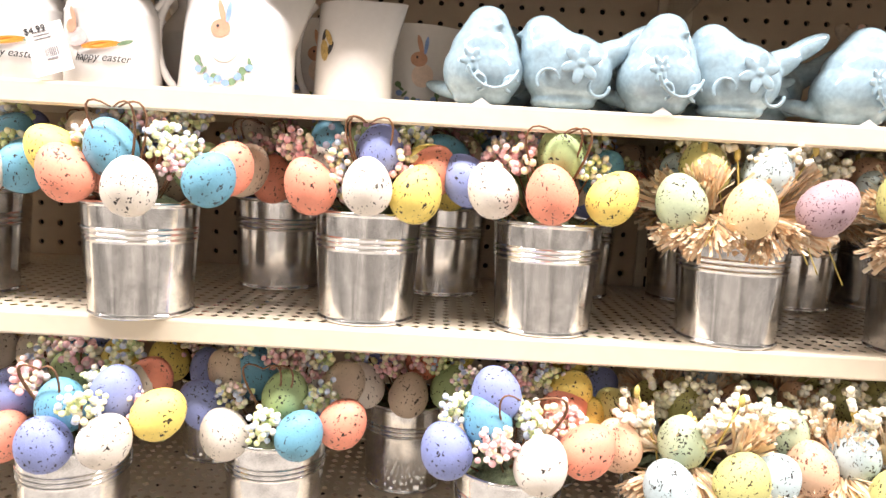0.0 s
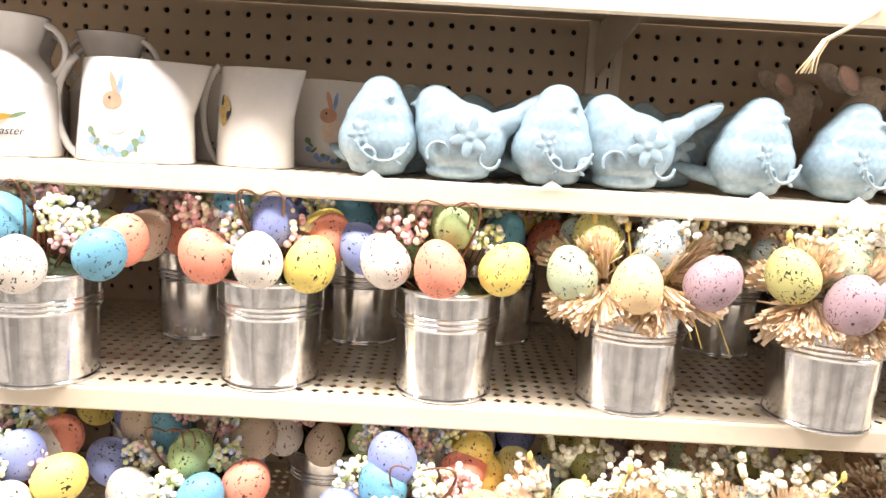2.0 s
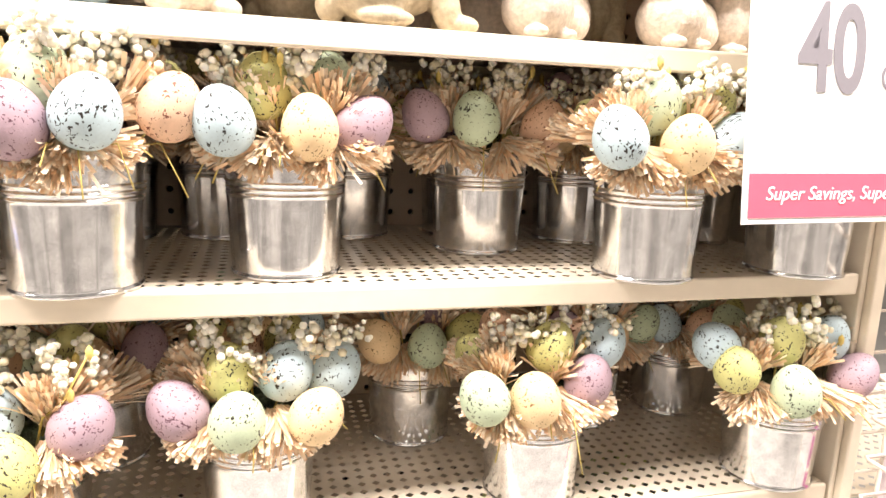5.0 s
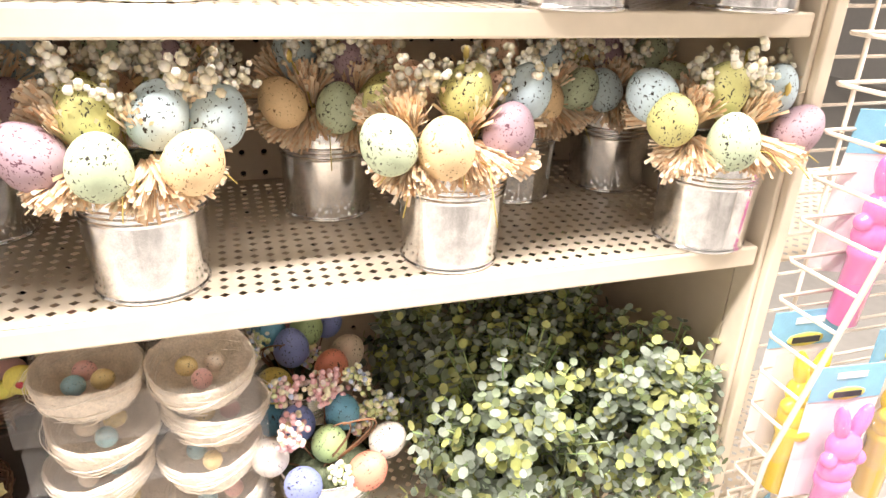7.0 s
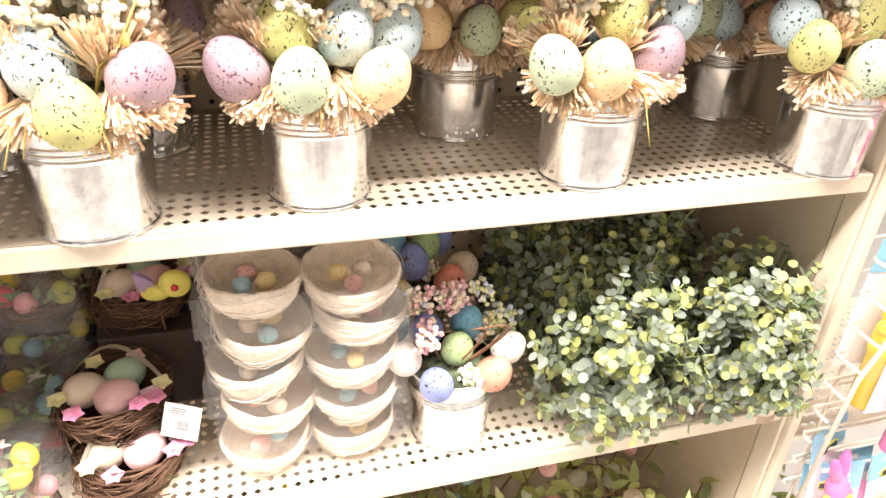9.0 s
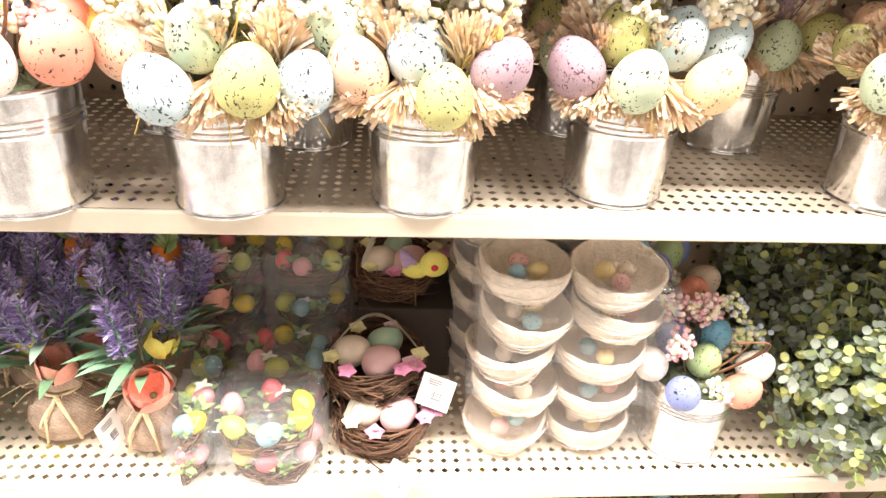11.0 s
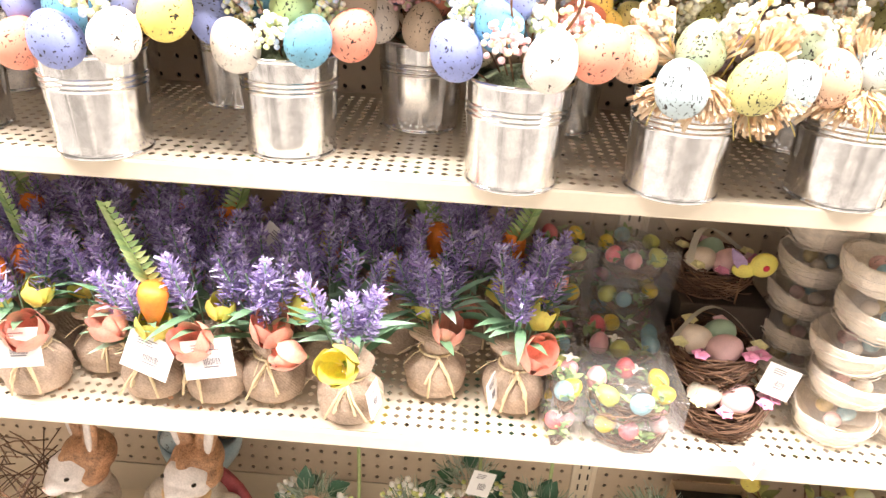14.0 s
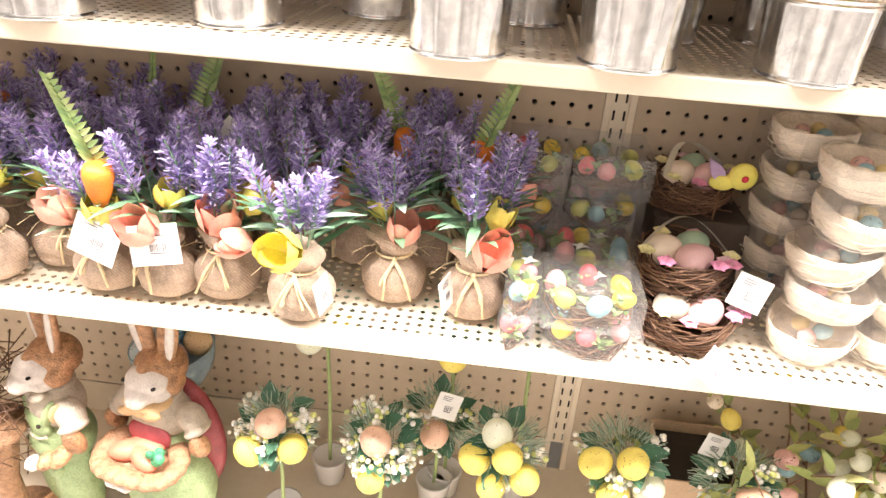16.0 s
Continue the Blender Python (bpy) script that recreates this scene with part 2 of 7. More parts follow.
def shelf(key, x0, x1, holes=True, lip=0.0205):
    y0 = 0.0
    z = TOP[key]
    thing = empty("shelf", "cream enamelled steel shelf with staggered perforations", "shelf", "gondola shelves")
    thing.location = (0, 0, 0)
    bm = bmesh.new()
    if holes:
        perforated(bm, x0 + 0.002, x1 - 0.002, y0 + 0.006, DEPTH, z)
        box(bm, x0 + 0.002, DEPTH, z - 0.012, x1 - 0.002, PEGY - 0.0012, z)
    else:
        box(bm, x0 + 0.002, y0 + 0.006, z - 0.002, x1 - 0.002, PEGY - 0.0012, z)
    part("perforated_sheet", bm, ENAMEL, thing, smooth=False)
    bm = bmesh.new()
    box(bm, x0 + 0.001, y0, z - lip, x1 - 0.001, y0 + 0.006, z + 0.0005, 0.0022)
    part("front_lip", bm, ENAMEL, thing, smooth=False)
    for xe in (x0 + 0.002, x1 - 0.004):
        bm = bmesh.new()
        box(bm, xe, y0 + 0.007, z - LIP, xe + 0.002, DEPTH, z - 0.0015)
        part("side_flange", bm, ENAMEL, thing, smooth=False)
    return thing


for key in "abcdet":
    shelf(key, X0, X1, key in "abcd", {"t": 0.052, "a": 0.0195}.get(key, LIP))


def bracket(x, z, y0=0.0):
    """Tapered shelf bracket that hooks into the upright."""
    bm = bmesh.new()
    prof = [(PEGY - 0.004, z - 0.013), (PEGY - 0.004, z - 0.070), (y0 + 0.07, z - 0.026), (y0 + 0.02, z - 0.018), (y0 + 0.012, z - 0.010), (y0 + 0.02, z - 0.004), (PEGY - 0.008, z - 0.004), (PEGY - 0.008, z - 0.013)]
    a = [bm.verts.new((x - 0.0015, y, zz)) for y, zz in prof]
    b = [bm.verts.new((x + 0.0015, y, zz)) for y, zz in prof]
    bm.faces.new(a)
    bm.faces.new(b[::-1])
    for k in range(len(prof)):
        bm.faces.new((a[k], b[k], b[(k + 1) % len(prof)], a[(k + 1) % len(prof)]))
    ob = part("shelf_bracket", bm, ENAMEL, None, smooth=False)
    return tagged(ob, "tapered cream steel bracket under the shelf", "bracket", "shelf brackets")


for key in "abcdet":
    for dx in (-0.008, 0.008):
        if dx < 0 if key == "t" else dx > 0:
            bracket(XU + dx, TOP[key], 0.02 if key == "t" else 0.0)


def pegboard(name, x0, x1, z0, z1, hx, hz, pitch=0.0254, r=0.0037):
    """Panel with a grid of round holes that go through it."""
    bm = bmesh.new()
    i0, i1 = math.ceil((x0 + pitch / 2 - hx) / pitch), math.floor((x1 - pitch / 2 - hx) / pitch)
    j0, j1 = math.ceil((z0 + pitch / 2 - hz) / pitch), math.floor((z1 - pitch / 2 - hz) / pitch)
    h = pitch / 2
    square = [(1, 0), (1, 1), (0, 1), (-1, 1), (-1, 0), (-1, -1), (0, -1), (1, -1)]
    for i in range(i0, i1 + 1):
        for j in range(j0, j1 + 1):
            cx, cz = hx + i * pitch, hz + j * pitch
            o = [bm.verts.new((cx + a * h, PEGY, cz + b * h)) for a, b in square]
            n = [bm.verts.new((cx + r * math.cos(k * math.pi / 4), PEGY, cz + r * math.sin(k * math.pi / 4))) for k in range(8)]
            w = [bm.verts.new((v.co.x, PEGY + 0.005, v.co.z)) for v in n]
            for k in range(8):
                e = (k + 1) % 8
                bm.faces.new((o[k], n[k], n[e], o[e]))
                bm.faces.new((n[k], w[k], w[e], n[e]))
    xa, xb, za, zb = hx + i0 * pitch - h, hx + i1 * pitch + h, hz + j0 * pitch - h, hz + j1 * pitch + h
    for a, b, c, d in ((x0, z0, xa, z1), (xb, z0, x1, z1), (xa, z0, xb, za), (xa, zb, xb, z1)):
        if c - a > 1e-4 and d - b > 1e-4:
            vs = [bm.verts.new(p) for p in ((a, PEGY, b), (c, PEGY, b), (c, PEGY, d), (a, PEGY, d))]
            bm.faces.new(vs)
    bmesh.ops.recalc_face_normals(bm, faces=bm.faces)
    return tagged(part(name, bm, PEG, smooth=False), "tan pegboard back panel with a grid of holes", "pegboard", kind="structure")


for n, (x0, x1, hx) in enumerate(((X0, XU - 0.022, 0.5695), (XU + 0.022, X1, 0.6485))):
    pegboard(f"wall_peg_{n + 1}", x0, x1, 0.285, 1.62, hx, 0.883)
    bm = bmesh.new()
    box(bm, x0, PEGY - 0.001, 0.02, x1, PEGY + 0.02, 0.283)
    tagged(part(f"wall_base_{n + 1}", bm, PLAIN, smooth=False), "plain beige lower back panel", "panel", kind="structure")
# Backing board coloured near-black as the shade seen through the peg holes.
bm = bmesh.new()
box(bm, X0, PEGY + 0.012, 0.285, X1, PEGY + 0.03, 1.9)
tagged(part("wall_back", bm, SHADE, smooth=False), "backing board painted near-black as shade behind the pegboard", "panel", kind="structure")
bm = bmesh.new()
box(bm, X0, PEGY - 0.001, 1.622, X1, PEGY + 0.01, 1.95)
tagged(part("wall_top", bm, PEG, smooth=False), "tan upper back panel", "panel", kind="structure")


def upright(x):
    """Slotted post between the back panels."""
    thing = empty("shelf_upright", "cream slotted steel upright between pegboard panels", "upright")
    bm = bmesh.new()
    for a, b, y in ((-0.0215, -0.0115, -0.004), (0.0115, 0.0215, -0.004)):
        box(bm, x + a, PEGY + y, 0.02, x + b, PEGY + 0.01, 1.95, 0.0012)
    part("cover_strip", bm, ENAMEL, thing, smooth=False)
    bm = bmesh.new()
    y = PEGY - 0.001
    z = 0.2773
    xs = [-0.0115, -0.0086, -0.0056, 0.0056, 0.0086, 0.0115]
    while z < 1.62:
        for k, (a, b) in enumerate(zip(xs, xs[1:])):
            spans = ((z, z + 0.0057), (z + 0.0197, z + 0.0254)) if k in (1, 3) else ((z, z + 0.0254),)
            for c, d in spans:
                bm.faces.new([bm.verts.new(p) for p in ((x + a, y, c), (x + b, y, c), (x + b, y, d), (x + a, y, d))])
        z += 0.0254
    part("slotted_face", bm, ENAMEL, thing, smooth=False)


upright(XU)

# end panel and post beside the shelves
bm = bmesh.new()
box(bm, X1 + 0.003, 0.03, 0.0, X1 + 0.012, PEGY + 0.03, 1.95)
tagged(part("wall_end", bm, PLAIN, smooth=False), "beige end panel of the shelving", "panel", kind="structure")
bm = bmesh.new()
box(bm, X1 + 0.003, 0.0, 0.0, X1 + 0.009, 0.029, 1.95, 0.0015)
box(bm, X1 + 0.010, -0.008, 0.0, X1 + 0.024, 0.029, 1.95, 0.002)
tagged(part("end_post", bm, ENAMEL, smooth=False), "cream folded steel post at the shelf end", "post")
bm = bmesh.new()
box(bm, X0 - 0.02, 0.0, 0.0, X0 - 0.002, PEGY + 0.03, 1.95)
tagged(part("wall_far_end", bm, PLAIN, smooth=False), "beige end panel of the shelving", "panel", kind="structure")
bm = bmesh.new()
box(bm, X0, 0.03, 0.0, X1, 0.05, TOP["e"] - LIP)
tagged(part("plinth", bm, PLAIN, smooth=False), "beige kick plate under the bottom shelf", "plinth", kind="structure")

# the room
for name, b, m, lab in (
    ("floor", (-6, -5, -0.05, 8, 6, 0.0), FLOOR, "pale vinyl shop floor"),
    ("ceiling", (-6, -5, CEIL, 8, 6, CEIL + 0.05), CEILM, "white ceiling boards"),
    # Added wall, never in view: shapes the pails' reflections and the bounced light.
    ("wall_aisle", (-6, -1.85, 0, 8, -1.75, 1.9), REFLECTED, "added unseen mottled wall for reflections in the pails"),
    ("wall_north", (-6, 6, 0, 8, 6.1, CEIL), WALLM, "plain off-white wall"),
    ("wall_south", (-6, -5.1, 0, 8, -5, CEIL), WALLM, "plain off-white wall"),
    ("wall_west", (-6.1, -5, 0, -6, 6, CEIL), WALLM, "plain off-white wall"),
    ("wall_east", (8, -5, 0, 8.1, 6, CEIL), WALLM, "plain off-white wall"),
):
    bm = bmesh.new()
    box(bm, *b)
    tagged(part(name, bm, m, smooth=False), lab, name.split("_")[0], kind="structure")


# ---------------------------------------------------------------- pails of eggs
def bucket_mesh():
    bm = bmesh.new()
    prof = [(0.0, 0.004), (0.036, 0.004), (0.0385, 0.0), (0.0404, 0.0), (0.0412, 0.0008), (0.0412, 0.0026), (0.0402, 0.0034), (0.0400, 0.0044)]
    r = lambda z: 0.0398 + 0.0055 * z / 0.095
    prof += [(r(z), z) for z in (0.006, 0.020, 0.036, 0.052, 0.0595, 0.0610)]
    for z in (0.0625, 0.0670, 0.0715):
        prof += [(r(z), z), (r(z) + 0.0008, z + 0.0007), (r(z) + 0.0011, z + 0.0013), (r(z) + 0.0008, z + 0.0019), (r(z), z + 0.0026), (r(z), z + 0.0032)]
    prof += [(r(z), z) for z in (0.0765, 0.084, 0.0905, 0.0916)]
    prof += [(0.0462, 0.0920), (0.0468, 0.0930), (0.0468, 0.0942), (0.0462, 0.0953), (0.0452, 0.0955), (0.0446, 0.0948), (0.0443, 0.0930), (0.0440, 0.088), (0.0415, 0.060), (0.0395, 0.012)]
    lathe(bm, prof, 64)
    bmesh.ops.scale(bm, verts=bm.verts, vec=(1.09, 1.09, 1.045))
    me = bpy.data.meshes.new("bucket")
    bm.to_mesh(me)
    bm.free()
    for p in me.polygons:
        p.use_smooth = True
    me.materials.append(GALV)
    return me


def egg_mesh():
    bm = bmesh.new()
    bmesh.ops.create_uvsphere(bm, u_segments=22, v_segments=14, radius=1)
    for v in bm.verts:
        t = v.co.z
        k = 1 - 0.13 * t
        v.co = Vector((v.co.x * 0.0212 * k, v.co.y * 0.0212 * k, t * 0.0256))
    me = bpy.data.meshes.new("egg")
    bm.to_mesh(me)
    bm.free()
    for p in me.polygons:
        p.use_smooth = True
    return me


def berry_cluster_mesh(rng, n=52, spread=0.0175):
    bm = bmesh.new()
    for k in range(n):
        d = Vector((rng.gauss(0, 1), rng.gauss(0, 1), rng.gauss(0, 1))).normalized() * spread * (0.45 + 0.6 * rng.random())
        bead(bm, (d.x * 1.15, d.y * 0.8, d.z), rng.uniform(0.0026, 0.0036), 2)
    return bm


def spray_mesh(rng):
    """A stalk packed with small cream berries."""
    bm = bmesh.new()
    for branch in range(3):
        d = Vector((rng.uniform(-0.5, 0.5), rng.uniform(-0.5, 0.5), 1)).normalized()
        for k in range(17):
            t = (k + rng.random()) / 17
            c = Vector((0, 0, 0.006)) + d * 0.042 * t + Vector((0.006 * math.sin(t * 4 + branch), 0, 0))
            bead(bm, c + Vector((rng.gauss(0, 1), rng.gauss(0, 1), rng.gauss(0, 0.5))) * 0.0034, rng.uniform(0.0028, 0.0042), 1)
    return bm


def tuft_mesh(rng, n=170, length=0.036):
    """A cut brush of straw that fans out a little from its bound end."""
    bm = bmesh.new()
    for k in range(n):
        a, e = rng.uniform(0, 2 * math.pi), min(abs(rng.gauss(0, 0.30)), 0.75)
        d = Vector((math.sin(e) * math.cos(a), 0.6 * math.sin(e) * math.sin(a), math.cos(e)))
        root = Vector((rng.uniform(-0.005, 0.005), rng.uniform(-0.003, 0.003), 0.0))
        side = Vector((rng.gauss(0, 1), rng.gauss(0, 1), rng.gauss(0, 1))).cross(d).normalized()
        up, w, curl, long = side.cross(d), rng.uniform(0.0006, 0.0013), rng.uniform(-0.006, 0.006), length * rng.uniform(0.75, 1.05)
        last = None
        for i in range(4):
            t = i / 3
            c = root + d * long * t + up * curl * t * t
            pair = (bm.verts.new(c - side * w * (0.7 + 0.5 * t)), bm.verts.new(c + side * w * (0.7 + 0.5 * t)))
            if last:
                bm.faces.new((last[0], last[1], pair[1], pair[0]))
            last = pair
    return bm


def to_mesh(name, bm, material, smooth=True):
    me = bpy.data.meshes.new(name)
    bm.to_mesh(me)
    bm.free()
    for p in me.polygons:
        p.use_smooth = smooth
    for m in (material if isinstance(material, (list, tuple)) else [material]):
        me.materials.append(m)
    return me


rng = random.Random(7)
BUCKET, EGG = bucket_mesh(), egg_mesh()
EGG_OF = {}
for key, m in EGGS.items():
    EGG_OF[key] = EGG.copy()
    EGG_OF[key].materials.append(m)
CLUSTERS = {key: [to_mesh("berry_cluster", berry_cluster_mesh(rng), m) for k in range(2)] for key, m in (("mix", BERRY), ("pink", BERRY_PINK), ("lemon", BERRY_LEMON))}
SPRAYS = [to_mesh("berry_spray", spray_mesh(rng), CREAMB) for k in range(3)]
TUFTS = [to_mesh("straw_tuft", tuft_mesh(rng), STRAW, False) for k in range(4)]
bm = bmesh.new()
lathe(bm, [(0.0001, 0.094), (0.012, 0.0935), (0.024, 0.090), (0.034, 0.087), (0.0425, 0.082)], 28)
for v in bm.verts:
    v.co = Vector((v.co.x * 1.09, v.co.y * 1.09, v.co.z * 1.04 + 0.010 * max(0.0, 1 - (v.co.x ** 2 + v.co.y ** 2) / 0.0016) + rng.uniform(-0.003, 0.003)))
MOSS_MESH = to_mesh("moss", bm, MOSS)


def aim(direction, spin=0.0):
    return Vector(direction).to_track_quat("Z", "Y").to_matrix().to_4x4() @ Matrix.Rotation(spin, 4, "Z")


def place(name, mesh, parent, at, direction=(0, 0, 1), spin=0.0, scale=1.0):
    ob = new(name, mesh)
    ob.parent = parent
    ob.matrix_basis = Matrix.Translation(at) @ aim(direction, spin) @ Matrix.Scale(scale, 4)
    return ob


def egg_pail(x, y, z, kind, eggs, rng, berries=(), fill=True, egg=1.0):
    """Galvanised pail with eggs on picks. eggs, berries: (colour, sideways, depth, height over the shelf)."""
    label = {"bright": "galvanised pail of bright speckled eggs and pastel berry clusters",
             "straw": "galvanised pail of muted speckled eggs with straw tufts and cream berries"}[kind]
    thing = empty("egg_pail", label, "egg pail", "pails of speckled eggs")
    thing.location = (x, y, z)
    place("bucket", BUCKET, thing, (0, 0, 0), spin=rng.uniform(0, 6))
    place("moss", MOSS_MESH, thing, (0, 0, 0))
    picks = bmesh.new()
    for colour, dx, dy, dz in eggs:
        at = Vector((dx, dy, dz))
        lean = Vector((dx * 0.55 + rng.uniform(-0.015, 0.015), -0.020 + rng.uniform(-0.012, 0.012), 0.06))
        place("egg", EGG_OF[colour], thing, at, lean, rng.uniform(0, 6), egg * rng.uniform(0.97, 1.05))
        tube(picks, [(dx * 0.3, dy * 0.3, 0.088), (dx * 0.7, dy * 0.6, 0.096 + (dz - 0.1) * 0.4), at], 0.0010, 4)
    pool = ["salmon", "blue", "violet", "green", "yellow", "white", "tan"] if kind == "bright" else ["sage", "cream", "mauve", "ice", "lime", "peach"]
    if fill:
        for k in range(4):
            a = math.radians(10 + 52 * k + rng.uniform(-12, 12))
            rr = rng.uniform(0.042, 0.058)
            at = Vector((rr * math.cos(a), rr * math.sin(a), 0.095 + rng.uniform(0.02, 0.056)))
            place("egg", EGG_OF[rng.choice(pool)], thing, at, (at.x, at.y, 0.07), rng.uniform(0, 6), egg * rng.uniform(0.9, 1.02))
    if kind == "bright":
        spots = list(berries) or [("mix", -0.046, -0.036, 0.156), ("pink", 0.014, -0.044, 0.158), ("lemon", 0.044, -0.036, 0.150), ("pink", -0.016, -0.046, 0.148)]
        spots += [("mix", -0.04, 0.022, 0.168), ("lemon", 0.036, 0.02, 0.172), ("pink", 0.0, 0.012, 0.172)]
        for colour, dx, dy, dz in spots:
            place("berry_cluster", rng.choice(CLUSTERS[colour]), thing, (dx, dy, dz), (rng.uniform(-0.3, 0.3), -0.3, 1), rng.uniform(0, 6), rng.uniform(0.85, 1.08))["kind"] = "stuff"
            tube(picks, [(dx * 0.2, dy * 0.2, 0.088), (dx, dy, dz)], 0.0010, 4)
        for k in range(3):
            side, reach = rng.choice((-1, 1)), rng.uniform(0.5, 1.0)
            pts = [Vector((side * 0.052 * reach * math.sin(q * 2.7) - 0.012 * side, -0.012 - 0.044 * math.sin(q * 2.0), 0.088 + 0.092 * math.sin(q * 1.9))) for q in [i / 12 for i in range(13)]]
            tube(picks, pts, 0.0013, 5, 0.6)
        part("twig", picks, TWIG, thing)["kind"] = "stuff"
    else:
        front = sorted(e[1:] for e in eggs if e[2] < -0.035)
        tufts = [(-0.030, -0.008, 0.128, -0.6, -0.2, 0.8), (0.034, -0.006, 0.130, 0.6, -0.2, 0.8), (0.045, 0.022, 0.115, 0.9, 0.3, 0.4), (-0.045, 0.022, 0.115, -0.9, 0.3, 0.4)]
        for (ax, ay, az), (bx, by, bz) in zip(front, front[1:]):
            mx = (ax + bx) / 2
            tufts += [(mx * 0.9, -0.030, 0.108, mx * 5 - 0.3, -0.65, -0.45), (mx * 0.9 + 0.004, -0.032, 0.112, mx * 5 + 0.3, -0.70, -0.30), (mx * 0.9, -0.024, 0.120, mx * 4, -0.5, 0.9)]
        if front:
            tufts += [(front[0][0] * 0.6, -0.022, 0.106, -0.9, -0.5, -0.25), (front[-1][0] * 0.6, -0.022, 0.106, 0.9, -0.5, -0.25), (front[0][0] * 0.6, -0.010, 0.120, -1.0, -0.2, 0.45), (front[-1][0] * 0.6, -0.010, 0.120, 1.0, -0.2, 0.45)]
        for dx, dy, dz, ox, oy, oz in tufts:
            place("straw_tuft", rng.choice(TUFTS), thing, (dx, dy, dz), (ox + rng.uniform(-0.2, 0.2), oy, oz + rng.uniform(-0.15, 0.15)), rng.uniform(-0.5, 0.5), rng.uniform(1.1, 1.35))["kind"] = "stuff"
        for dx, dy in ((-0.036, -0.020), (0.030, -0.022), (0.0, -0.034), (0.052, -0.010), (-0.012, 0.012), (0.020, 0.008)):
            place("berry_spray", rng.choice(SPRAYS), thing, (dx, dy, 0.132 + rng.uniform(0.0, 0.014)), (dx * 9 + rng.uniform(-0.4, 0.4), dy * 4 - 0.15, 1), rng.uniform(0, 6), rng.uniform(0.9, 1.15))["kind"] = "stuff"
        for k in range(4):
            x1, y1 = rng.uniform(-0.035, 0.035), rng.uniform(-0.04, 0.01)
            top = Vector((x1 * 1.8, y1 - 0.01, 0.168 + rng.uniform(-0.02, 0.014)))
            tube(picks, [(x1 * 0.5, y1 * 0.5, 0.09), (x1, y1, 0.13), top], 0.0009, 5)
            bead(picks, top, 0.0042, 1, Matrix.Diagonal((0.7, 0.7, 1.5)))
        for k in range(5):
            a, long = rng.uniform(-2.7, -0.4), rng.uniform(0.04, 0.075)
            p0 = Vector((0.035 * math.cos(a), 0.035 * math.sin(a), 0.102))
            o = Vector((math.cos(a), math.sin(a), 0))
            tube(picks, [p0, p0 + o * long * 0.5 + Vector((0, 0, 0.004)), p0 + o * long * 0.8 - Vector((0, 0, long * rng.uniform(0.1, 0.6)))], 0.0006, 3)
        part("twig", picks, BUD, thing)["kind"] = "stuff"
    return thing


B, C = TOP["b"] + 0.0006, TOP["c"] + 0.0006

